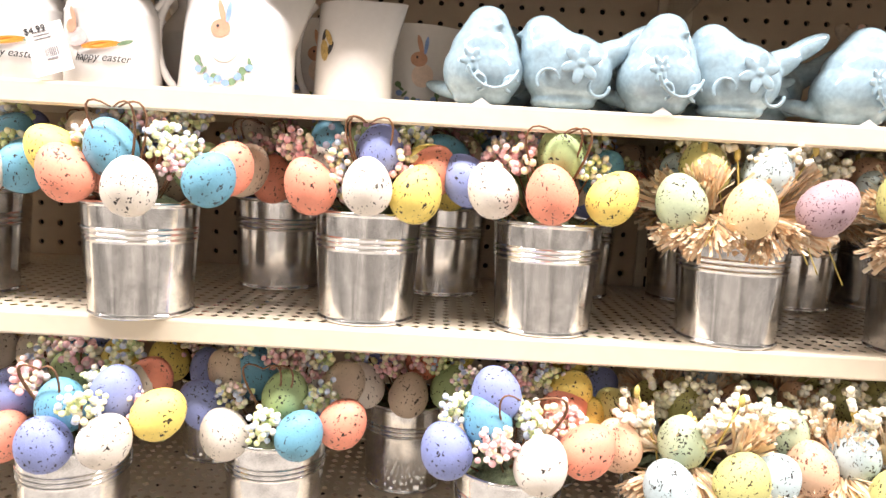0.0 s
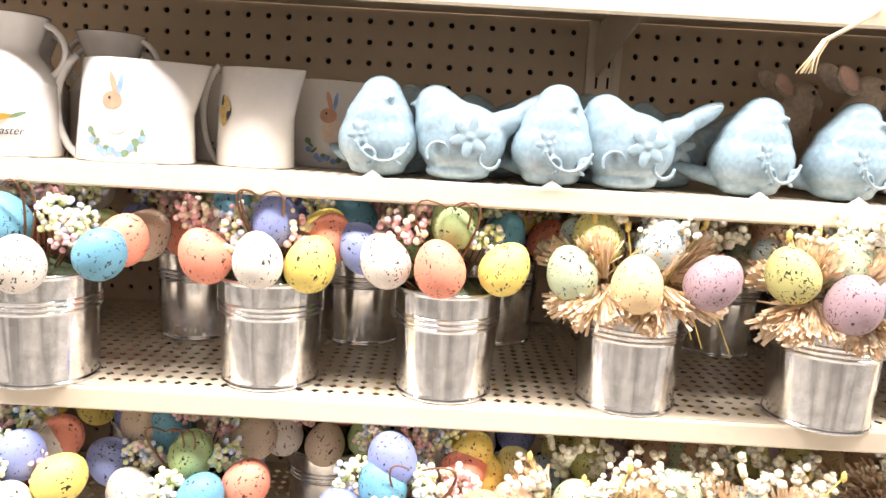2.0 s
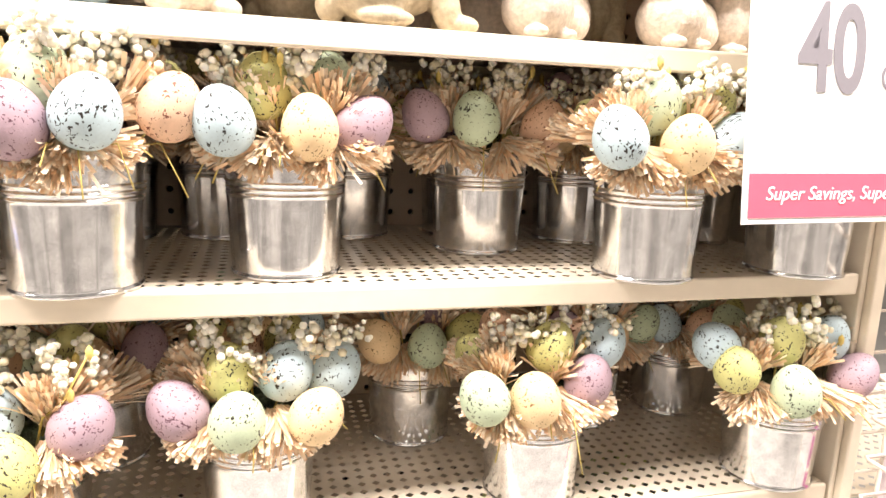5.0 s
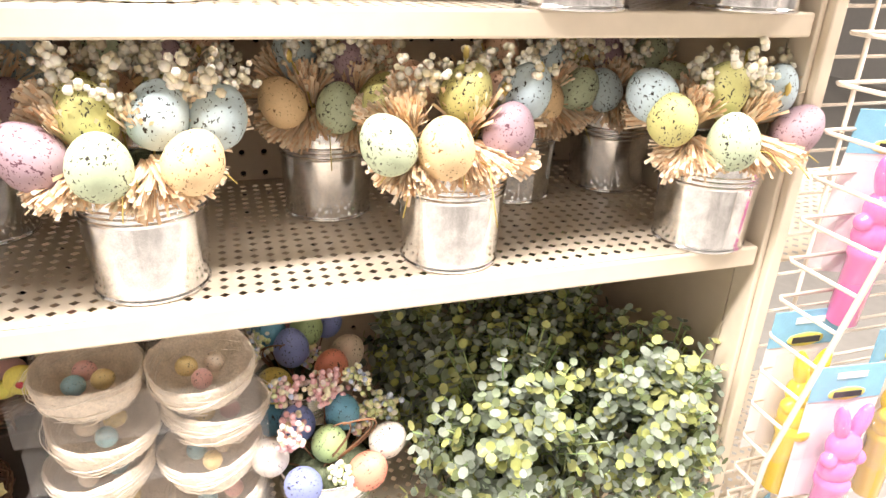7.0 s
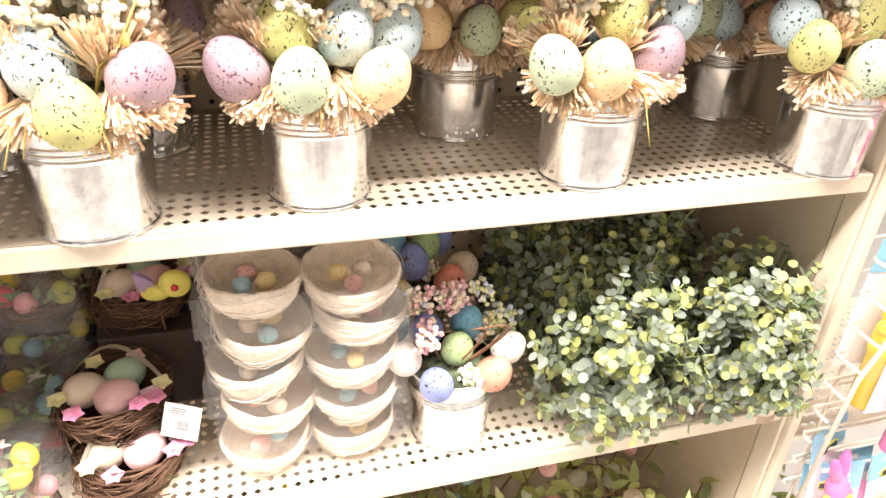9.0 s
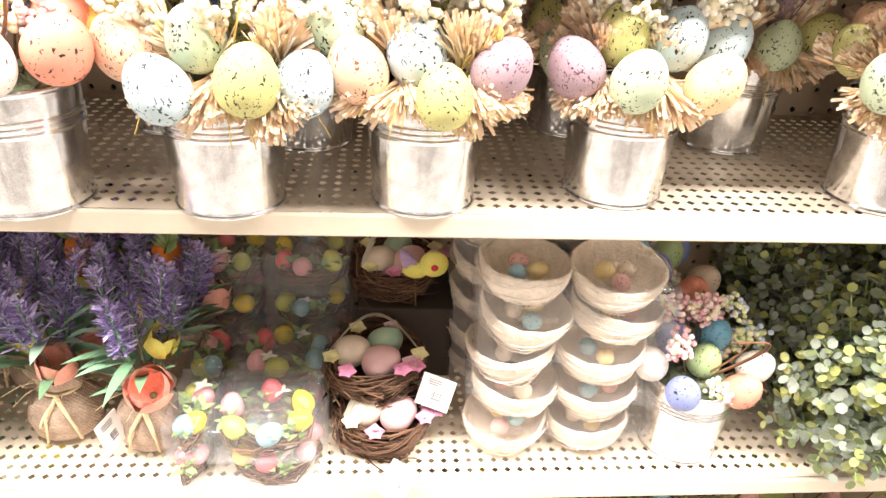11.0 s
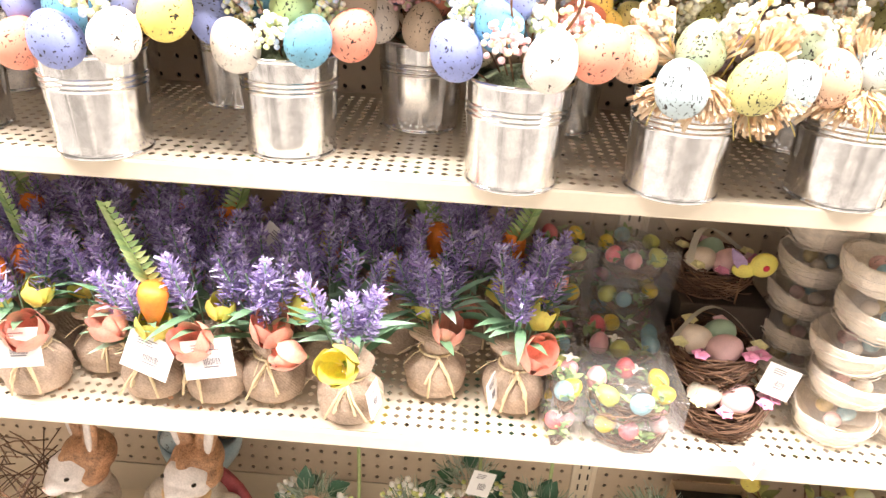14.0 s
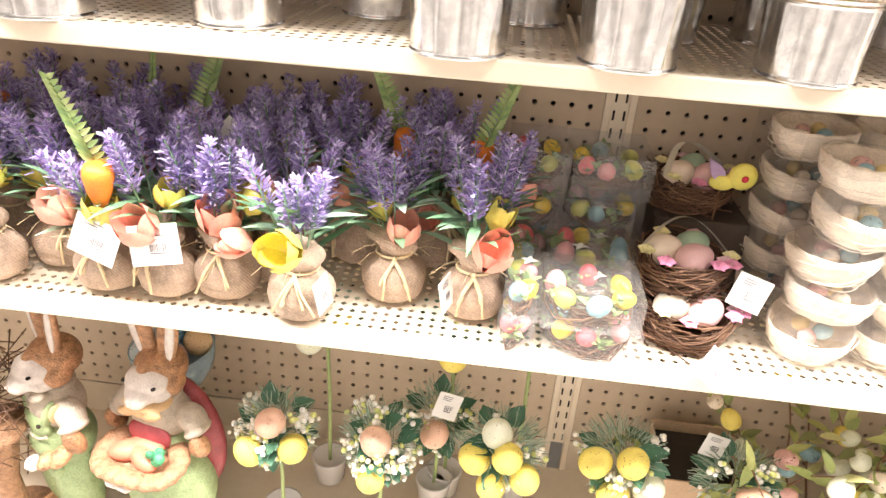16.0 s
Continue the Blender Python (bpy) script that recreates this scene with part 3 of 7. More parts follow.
ROW_B = [
    (-0.12, 0.07, "bright",
     [("blue", 0.084, -0.042, 0.124), ("white", 0.057, -0.064, 0.118)],
     [("lemon", 0.07, -0.042, 0.143)]),
    (0.067, 0.028, "bright",
     [("salmon", -0.045, -0.042, 0.121), ("white", 0.018, -0.064, 0.114), ("blue", 0.074, -0.042, 0.122), ("yellow", -0.065, -0.022, 0.137), ("blue", -0.013, -0.03, 0.143), ("salmon", 0.083, -0.022, 0.131), ("tan", 0.083, 0.02, 0.13)],
     [("lemon", 0.029, -0.03, 0.153), ("pink", 0.042, -0.03, 0.134), ("mix", -0.032, -0.022, 0.151), ("mix", -0.013, 0.02, 0.169), ("lemon", 0.049, -0.022, 0.146)]),
    (0.265, 0.054, "bright",
     [("salmon", -0.048, -0.042, 0.12), ("white", 0.004, -0.064, 0.123), ("yellow", 0.044, -0.042, 0.118), ("violet", 0.01, -0.03, 0.153), ("blue", -0.04, 0.02, 0.157), ("salmon", 0.056, -0.022, 0.138), ("green", -0.008, 0.02, 0.156)],
     [("mix", -0.023, -0.03, 0.151), ("pink", -0.062, -0.022, 0.151), ("pink", 0.026, -0.03, 0.146), ("lemon", 0.038, 0.02, 0.167), ("mix", -0.026, -0.03, 0.125)]),
    (0.429, 0.049, "bright",
     [("white", -0.056, -0.042, 0.125), ("salmon", -0.009, -0.064, 0.125), ("yellow", 0.047, -0.042, 0.124), ("violet", -0.078, -0.022, 0.132), ("green", 0.002, -0.03, 0.16), ("blue", -0.096, 0.045, 0.151)],
     [("pink", -0.031, -0.03, 0.156), ("lemon", 0.031, -0.03, 0.148), ("pink", -0.052, -0.03, 0.15), ("mix", -0.011, 0.02, 0.171)]),
    (0.598, 0.045, "straw",
     [("sage", -0.066, -0.042, 0.124), ("cream", -0.016, -0.064, 0.122), ("mauve", 0.046, -0.064, 0.127), ("ice", 0.01, -0.03, 0.154), ("lime", -0.042, -0.022, 0.153)],
     []),
    (0.768, 0.028, "straw",
     [("lime", -0.059, -0.042, 0.136), ("mauve", -0.018, -0.064, 0.119), ("ice", 0.025, -0.064, 0.126), ("peach", 0.069, -0.022, 0.131), ("sage", -0.011, -0.03, 0.148)],
     []),
    (0.918, 0.066, "straw",
     [("ice", -0.046, -0.064, 0.123), ("cream", 0.014, -0.064, 0.12), ("mauve", 0.057, -0.042, 0.123), ("lime", -0.018, -0.03, 0.149), ("sage", 0.03, -0.022, 0.155)],
     []),
    (1.114, 0.155, "straw",
     [("mauve", -0.069, -0.042, 0.133), ("sage", -0.026, -0.064, 0.132), ("peach", 0.05, -0.042, 0.127)],
     []),
    (1.229, 0.022, "straw",
     [("ice", -0.07, -0.064, 0.122), ("cream", -0.01, -0.064, 0.118), ("sage", -0.022, -0.03, 0.149), ("ice", 0.05, -0.042, 0.122), ("lime", 0.036, -0.022, 0.149)],
     []),
    (1.394, 0.022, "straw",
     [("sage", -0.05, -0.034, 0.118), ("peach", 0.006, -0.036, 0.116)],
     []),
]
ROW_C = [
    (-0.17, 0.075, "bright",
     [("salmon", 0.12, -0.064, 0.102), ("white", 0.071, -0.064, 0.097)],
     []),
    (0.003, 0.032, "bright",
     [("violet", 0.008, -0.064, 0.116), ("white", 0.06, -0.064, 0.122), ("yellow", 0.096, -0.042, 0.139), ("blue", 0.005, -0.03, 0.137), ("violet", 0.053, -0.03, 0.153), ("green", -0.012, 0.02, 0.148), ("salmon", 0.061, 0.02, 0.147)],
     [("pink", 0.07, -0.03, 0.141), ("lemon", 0.041, -0.064, 0.151), ("pink", -0.029, -0.022, 0.157), ("lemon", 0.036, -0.022, 0.159)]),
    (0.181, 0.068, "bright",
     [("white", -0.038, -0.042, 0.109), ("blue", 0.036, -0.064, 0.121), ("salmon", 0.071, -0.042, 0.125), ("green", 0.015, -0.03, 0.145), ("violet", -0.064, -0.022, 0.128), ("blue", -0.027, 0.02, 0.144), ("tan", 0.061, 0.02, 0.141)],
     [("lemon", 0.002, -0.064, 0.128), ("pink", 0.025, 0.02, 0.156), ("lemon", 0.049, -0.03, 0.145), ("mix", -0.035, -0.03, 0.141)]),
    (0.405, 0.022, "bright",
     [("violet", -0.059, -0.042, 0.125), ("white", 0.019, -0.064, 0.126), ("salmon", 0.061, -0.042, 0.131), ("blue", -0.025, -0.03, 0.148), ("violet", -0.018, -0.022, 0.17), ("yellow", 0.055, 0.02, 0.159), ("yellow", 0.068, 0.02, 0.136)],
     [("pink", -0.019, -0.064, 0.14), ("lemon", 0.013, -0.03, 0.151), ("pink", 0.041, -0.022, 0.148), ("lemon", -0.051, -0.03, 0.158), ("mix", 0.011, 0.02, 0.16)]),
    (0.559, 0.028, "straw",
     [("ice", -0.027, -0.064, 0.11), ("lime", 0.033, -0.064, 0.118), ("ice", 0.069, -0.042, 0.111), ("peach", -0.061, -0.022, 0.127), ("sage", -0.007, -0.03, 0.137)],
     []),
    (0.719, 0.038, "straw",
     [("peach", -0.054, -0.042, 0.12), ("lime", 0.009, -0.064, 0.108), ("mauve", 0.053, -0.042, 0.124), ("ice", -0.011, -0.03, 0.131), ("sage", -0.072, -0.022, 0.146)],
     []),
    (0.894, 0.062, "straw",
     [("mauve", -0.061, -0.042, 0.121), ("sage", -0.016, -0.064, 0.118), ("cream", 0.044, -0.064, 0.118), ("lime", -0.024, -0.03, 0.146), ("ice", 0.022, -0.03, 0.144), ("ice", 0.062, -0.022, 0.139)],
     []),
    (1.148, 0.056, "straw",
     [("sage", -0.074, -0.064, 0.125), ("cream", -0.028, -0.064, 0.12), ("mauve", 0.033, -0.042, 0.125), ("lime", -0.001, -0.03, 0.155), ("ice", 0.054, -0.022, 0.152)],
     []),
    (1.407, 0.036, "straw",
     [("lime", -0.086, -0.042, 0.134), ("sage", -0.037, -0.064, 0.118), ("mauve", 0.052, -0.042, 0.119), ("lime", -0.029, -0.03, 0.155), ("ice", -0.096, -0.022, 0.151), ("ice", 0.033, -0.022, 0.151)],
     []),
]
for k, (x, y, kind, eggs, berries) in enumerate(ROW_B):
    egg_pail(x, y, B, kind, eggs, random.Random(100 + k), berries)
for k, (x, y, kind, eggs, berries) in enumerate(ROW_C):
    egg_pail(x, y, C, kind, eggs, random.Random(200 + k), berries)
BACK_B = [(-0.19, 0.2), (-0.0281, 0.2), (0.151, 0.19), (0.3332, 0.205), (0.488, 0.235), (0.6297, 0.245), (0.7511, 0.235), (0.8624, 0.25), (0.994, 0.25), (1.247, 0.205), (1.3988, 0.195), (1.1256, 0.25)]
BACK_C = [(-0.2204, 0.235), (-0.0787, 0.235), (0.0731, 0.235), (0.3028, 0.185), (0.4678, 0.215), (0.6084, 0.18), (0.741, 0.205), (0.8928, 0.24), (1.0598, 0.2), (1.2733, 0.206), (1.4039, 0.215)]
for z, row, seed in ((B, BACK_B, 300), (C, BACK_C, 400)):
    for k, (x, y) in enumerate(row):
        r = random.Random(seed + k)
        kind = "bright" if x < 0.55 else "straw"
        pool = ["salmon", "blue", "violet", "green", "yellow", "white", "tan"] if kind == "bright" else ["sage", "cream", "mauve", "ice", "lime", "peach"]
        r.shuffle(pool)
        egg_pail(x, y, z, kind, [(pool[0], -0.046, -0.046, 0.124), (pool[1], 0.004, -0.058, 0.120), (pool[2], 0.050, -0.044, 0.126), (pool[3], 0.02, -0.024, 0.152), (pool[4], -0.03, -0.012, 0.160), (pool[5], 0.055, 0.0, 0.156)], r, fill=False)


# ---------------------------------------------------------------- sculpted shapes
def blob(name, ovals, voxel=0.0014, smooth=4):
    """One moulded body out of overlapping ovals: (centre, radii, degrees)."""
    bm = bmesh.new()
    for c, r, *turn in ovals:
        rot = Euler([radians(a) for a in (turn[0] if turn else (0, 0, 0))]).to_matrix().to_4x4()
        m = Matrix.Translation(c) @ rot @ Matrix.Diagonal((*r, 1))
        bmesh.ops.create_icosphere(bm, subdivisions=3, radius=1, matrix=m)
    me = bpy.data.meshes.new(name)
    bm.to_mesh(me)
    bm.free()
    ob = new(name, me)
    re = ob.modifiers.new("remesh", "REMESH")
    re.mode, re.voxel_size, re.use_smooth_shade = "VOXEL", voxel, True
    if smooth:
        sm = ob.modifiers.new("smooth", "SMOOTH")
        sm.factor, sm.iterations = 0.5, smooth
    out = bpy.data.meshes.new_from_object(ob.evaluated_get(bpy.context.evaluated_depsgraph_get()))
    bpy.data.objects.remove(ob)
    bpy.data.meshes.remove(me)
    out.name = name
    out.materials.clear()
    for p in out.polygons:
        p.use_smooth = True
    return out


def joined(name, pieces):
    """One mesh out of (mesh, material) pieces."""
    bm = bmesh.new()
    for k, (me, m) in enumerate(pieces):
        start = len(bm.faces)
        bm.from_mesh(me)
        bm.faces.ensure_lookup_table()
        for f in bm.faces[start:]:
            f.material_index = k
    out = to_mesh(name, bm, [m for _, m in pieces])
    return out


def lettering(name, words, size, parent, m, material, extrude=0.0002, bend=None, shear=0.0, weight=0.0):
    """Words with the built-in font, as a mesh; bend: radius of the round wall that they lie on."""
    cu = bpy.data.curves.new(name, "FONT")
    cu.body, cu.size, cu.extrude, cu.align_x, cu.shear = words, size, extrude, "CENTER", shear
    cu.offset = weight
    tmp = new(name, cu)
    me = bpy.data.meshes.new_from_object(tmp.evaluated_get(bpy.context.evaluated_depsgraph_get()))
    bpy.data.objects.remove(tmp)
    if bend:
        for v in me.vertices:
            a = v.co.x / bend
            v.co = Vector((bend * math.sin(a), v.co.y, bend * (math.cos(a) - 1) + v.co.z))
    me.materials.clear()
    me.materials.append(material)
    ob = new(name, me)
    ob.parent = parent
    ob.matrix_basis = m
    return ob


FACE = pose(0, 0, 0, 90, 0, 0)
CERAMIC = mat("glazed_pale_blue_ceramic", (0.30, 0.42, 0.50), 0.12, vary=0.22, scale=28, bump=0.12, bump_scale=70, Coat_Weight=0.6, Coat_Roughness=0.06)
WHITE_TIN = mat("white_enamelled_tin", (0.72, 0.70, 0.69), 0.2, vary=0.04, scale=20, Coat_Weight=0.3)
DARK_RIM = mat("dark_enamel_rim", (0.06, 0.05, 0.06), 0.3)
PAPER = mat("white_paper", (0.84, 0.83, 0.81), 0.7, vary=0.03, scale=50)
INK = mat("black_ink", (0.03, 0.03, 0.035), 0.6)
GREY_INK = mat("grey_ink", (0.20, 0.185, 0.205), 0.6, vary=0.04)
RED_INK = mat("coral_red_ink", (0.80, 0.10, 0.16), 0.55, vary=0.04)
ORANGE = mat("carrot_orange", (0.85, 0.24, 0.03), 0.5, vary=0.2, scale=60, bump=0.3, bump_scale=150)
FUR_INK = mat("brown_print", (0.55, 0.30, 0.20), 0.5, vary=0.2, scale=150)
BLUE_INK = mat("blue_print", (0.25, 0.38, 0.70), 0.5, vary=0.3, scale=200)
LEAF_INK = mat("green_print", (0.16, 0.25, 0.14), 0.5, vary=0.3, scale=200)
GOLD_INK = mat("ochre_print", (0.52, 0.36, 0.12), 0.5, vary=0.5, scale=300)
RESIN = mat("sandy_resin", (0.44, 0.36, 0.24), 0.5, vary=0.34, scale=26, bump=0.6, bump_scale=190)
RESIN_PALE = mat("pale_sandy_resin", (0.56, 0.47, 0.38), 0.48, vary=0.34, scale=26, bump=0.6, bump_scale=190)
PINK_EAR = mat("pink_ear_paint", (0.74, 0.50, 0.42), 0.55, vary=0.15, scale=60)
EYE = mat("glossy_dark_eye", (0.02, 0.014, 0.01), 0.08)
BURLAP = mat("woven_burlap", (0.50, 0.38, 0.29), 0.9, vary=0.35, scale=60, bump=0.8, bump_scale=420)
nt = BURLAP.node_tree
co = nt.nodes.new("ShaderNodeTexCoord")
weave = nt.nodes.new("ShaderNodeMath")
weave.operation = "MAXIMUM"
for k, axis in enumerate(("Z", "DIAGONAL")):
    wv = nt.nodes.new("ShaderNodeTexWave")
    wv.bands_direction = axis
    wv.inputs["Scale"].default_value, wv.inputs["Distortion"].default_value, wv.inputs["Detail"].default_value = (230, 150)[k], 1.6, 1
    nt.links.new(co.outputs["Object"], wv.inputs["Vector"])
    nt.links.new(wv.outputs["Fac"], weave.inputs[k])
bp = nt.nodes.new("ShaderNodeBump")
bp.inputs["Strength"].default_value, bp.inputs["Distance"].default_value = 0.6, 0.0010
nt.links.new(weave.outputs[0], bp.inputs["Height"])
nt.links.new(bp.outputs[0], nt.nodes["Principled BSDF"].inputs["Normal"])
RAFFIA = mat("pale_raffia", (0.80, 0.66, 0.42), 0.6, vary=0.15, scale=120)
LAVENDER = island_mat("lavender_florets", [(0.43, 0.36, 0.65), (0.55, 0.49, 0.75), (0.30, 0.22, 0.52), (0.65, 0.60, 0.82), (0.43, 0.32, 0.65)], 0.7)
LEAF = island_mat("grey_green_leaves", [(0.16, 0.30, 0.17), (0.22, 0.38, 0.24), (0.30, 0.44, 0.32)], 0.5)
FERN = island_mat("fern_leaves", [(0.28, 0.40, 0.14), (0.38, 0.48, 0.20), (0.20, 0.32, 0.12)], 0.55)
FERN_DARK = island_mat("ring_leaves", [(0.20, 0.31, 0.10), (0.28, 0.38, 0.15), (0.12, 0.20, 0.07)], 0.5)
CORAL = mat("coral_tulip_petal", (0.84, 0.38, 0.29), 0.55, vary=0.2, scale=50, Subsurface_Weight=0.15)
LEMON = mat("yellow_tulip_petal", (0.82, 0.72, 0.16), 0.55, vary=0.15, scale=50, Subsurface_Weight=0.15)
EUCA = island_mat("eucalyptus_leaves", [(0.20, 0.24, 0.18), (0.27, 0.31, 0.25), (0.35, 0.38, 0.12), (0.22, 0.27, 0.17), (0.30, 0.34, 0.28), (0.38, 0.40, 0.16), (0.12, 0.15, 0.06)], 0.78)
NEST_BROWN = island_mat("brown_vine", [(0.13, 0.065, 0.035), (0.20, 0.11, 0.06), (0.09, 0.045, 0.025)], 0.7)
SISAL = island_mat("pale_sisal", [(0.86, 0.77, 0.64), (0.90, 0.83, 0.72), (0.82, 0.71, 0.56)], 0.75)
SISAL_BODY = mat("pale_sisal_felt", (0.86, 0.75, 0.61), 0.85, vary=0.25, scale=70, bump=1.0, bump_scale=260)
RIBBON = mat("sheer_ribbon", (0.78, 0.74, 0.62), 0.5, vary=0.1, Alpha=0.7)
WIRE = mat("cream_coated_wire", (0.78, 0.70, 0.60), 0.35, vary=0.05)
WHITE_FLOWER = mat("white_blossom", (0.85, 0.83, 0.72), 0.6, vary=0.08, scale=80)


def clear_mat(name, tint=(1, 1, 1), gloss=0.14, dull=0.018):
    """Thin clear packaging film."""
    m = bpy.data.materials.new(name)
    m.use_nodes = True
    nt = m.node_tree
    nt.nodes.remove(nt.nodes["Principled BSDF"])
    tr, gl, mx = nt.nodes.new("ShaderNodeBsdfTransparent"), nt.nodes.new("ShaderNodeBsdfGlossy"), nt.nodes.new("ShaderNodeMixShader")
    tr.inputs[0].default_value = (*tint, 1)
    gl.inputs["Roughness"].default_value = 0.08
    no = nt.nodes.new("ShaderNodeTexNoise")
    no.inputs["Scale"].default_value = 14
    bp = nt.nodes.new("ShaderNodeBump")
    bp.inputs["Strength"].default_value, bp.inputs["Distance"].default_value = 0.35, 0.01
    nt.links.new(no.outputs["Fac"], bp.inputs["Height"])
    nt.links.new(bp.outputs[0], gl.inputs["Normal"])
    mx.inputs[0].default_value = gloss
    haze, mix2 = nt.nodes.new("ShaderNodeBsdfDiffuse"), nt.nodes.new("ShaderNodeMixShader")
    haze.inputs[0].default_value = (0.85, 0.85, 0.85, 1)
    mix2.inputs[0].default_value = dull
    nt.links.new(tr.outputs[0], mx.inputs[1])
    nt.links.new(gl.outputs[0], mx.inputs[2])
    nt.links.new(mx.outputs[0], mix2.inputs[1])
    nt.links.new(haze.outputs[0], mix2.inputs[2])
    nt.links.new(mix2.outputs[0], nt.nodes["Material Output"].inputs[0])
    return m


FILM = clear_mat("clear_plastic", (0.985, 0.985, 0.99), 0.07)
BOX_FILM = clear_mat("clear_box_plastic", (0.975, 0.975, 0.985), 0.10, 0.05)
GLASS = clear_mat("clear_glass_pot", (0.95, 0.96, 0.96), 0.14)

# ---------------------------------------------------------------- shelf a: white tinware
A = TOP["a"] + 0.0006


def disc_decal(name, cx, cz, rx, rz, material, parent, front, tilt=0.0, n=18, lift=0.0006):
    """A flat printed oval that follows a round wall: front(x, z) gives the wall's y."""
    bm = bmesh.new()
    rings = []
    for k in (0.5, 1.0):
        ring = []
        for i in range(n):
            a = 2 * math.pi * i / n
            u, w = k * rx * math.cos(a), k * rz * math.sin(a)
            x, z = cx + u * math.cos(tilt) - w * math.sin(tilt), cz + u * math.sin(tilt) + w * math.cos(tilt)
            ring.append(bm.verts.new((x, front(x, z) - lift, z)))
        rings.append(ring)
    bm.faces.new(rings[0][::-1])
    for i in range(n):
        bm.faces.new((rings[0][i], rings[1][i], rings[1][(i + 1) % n], rings[0][(i + 1) % n]))
    bmesh.ops.recalc_face_normals(bm, faces=bm.faces)
    ob = part(name, bm, material, parent, smooth=False)
    return ob


def milk_can(x, y, turn=0.0, printed=True):
    thing = empty("milk_can", "white enamelled tin milk can with a printed rabbit and carrot" if printed else "plain white enamelled tin milk can", "milk can", "white tinware")
    bm = bmesh.new()
    R = 0.0385
    lathe(bm, [(0.0, 0.001), (R - 0.001, 0.0), (R, 0.0015), (R - 0.001, 0.030), (R - 0.0015, 0.055), (R - 0.001, 0.0565), (R - 0.002, 0.058), (R - 0.004, 0.064), (R - 0.012, 0.075), (R - 0.016, 0.080), (R - 0.0165, 0.083), (R - 0.0165, 0.086), (R - 0.008, 0.108), (R - 0.0075, 0.109), (R - 0.009, 0.1085), (R - 0.017, 0.085), (R - 0.02, 0.08)], 44)
    part("body", bm, WHITE_TIN, thing)
    bm = bmesh.new()
    lathe(bm, [(R - 0.0082, 0.1085), (R - 0.0072, 0.1095), (R - 0.0085, 0.1095)], 40)
    part("rim", bm, DARK_RIM, thing)
    for sgn in (-1, 1):
        bm = bmesh.new()
        pts = [(sgn * (0.022 + 0.022 * math.sin(a)), 0, 0.062 + 0.026 * (1 - math.cos(a)) / 1.2) for a in [i * math.pi / 10 for i in range(11)]]
        tube(bm, pts, 0.0028, 8)
        part("handle", bm, WHITE_TIN, thing)
    if printed:
        f = lambda u, w: -math.sqrt(max(R * R - u * u, 1e-6))
        disc_decal("rabbit_print", -0.018, 0.034, 0.010, 0.007, mat("grey_pink_print", (0.62, 0.50, 0.50), 0.5, vary=0.2, scale=200), thing, f)
        disc_decal("rabbit_print", -0.022, 0.042, 0.005, 0.005, FUR_INK, thing, f, lift=0.0009)
        disc_decal("ear_print", -0.020, 0.050, 0.002, 0.007, FUR_INK, thing, f, 0.3, lift=0.0007)
        disc_decal("carrot_print", 0.002, 0.029, 0.015, 0.0028, ORANGE, thing, f, 0.15, lift=0.0012)
        disc_decal("leaf_print", 0.019, 0.032, 0.006, 0.0015, LEAF_INK, thing, f, 0.4, lift=0.0012)
        lettering("writing", "happy easter", 0.0085, thing, pose(0.002, -R - 0.0008, 0.017, 90, 0, 0), INK, bend=R, shear=0.35)
    thing.matrix_basis = pose(x, y, A, 0, 0, turn) @ Matrix.Diagonal((1.05, 1.05, 1.10, 1))
    return thing


def price_tag(x, y, z, rx, ry, rz, w=0.056, h=0.046, words=""):
    thing = empty("price_tag", "white paper price tag with a printed barcode", "price tag", "price tags")
    bm = bmesh.new()
    box(bm, -w / 2, -0.0004, -h / 2, w / 2, 0.0004, h / 2)
    part("card", bm, PAPER, thing, smooth=False)
    r = random.Random(int(x * 1000))
    bm = bmesh.new()
    u = -w * 0.10
    while u < w * 0.22:
        t = r.choice((0.0004, 0.0008, 0.0011))
        box(bm, u, -0.0009, -h * 0.16, u + t * 0.8, -0.0006, h * 0.02)
        u += t + r.choice((0.0005, 0.0009))
    box(bm, -w * 0.1, -0.0009, -h * 0.22, w * 0.2, -0.0006, -h * 0.19)
    part("barcode", bm, GREY_INK, thing, smooth=False)
    bm = bmesh.new()
    for k in range(3):
        box(bm, -w * 0.3, -0.0009, h * (0.22 + 0.07 * k), w * r.uniform(0.0, 0.3), -0.0006, h * (0.24 + 0.07 * k))
    part("small_print", bm, GREY_INK, thing, smooth=False)
    if words:
        lettering("writing", words, 0.008, thing, pose(-w * 0.22, -0.0008, h * 0.36, 90, 0, 0), INK)
    thing.matrix_basis = pose(x, y, z, rx, ry, rz)
    return thing


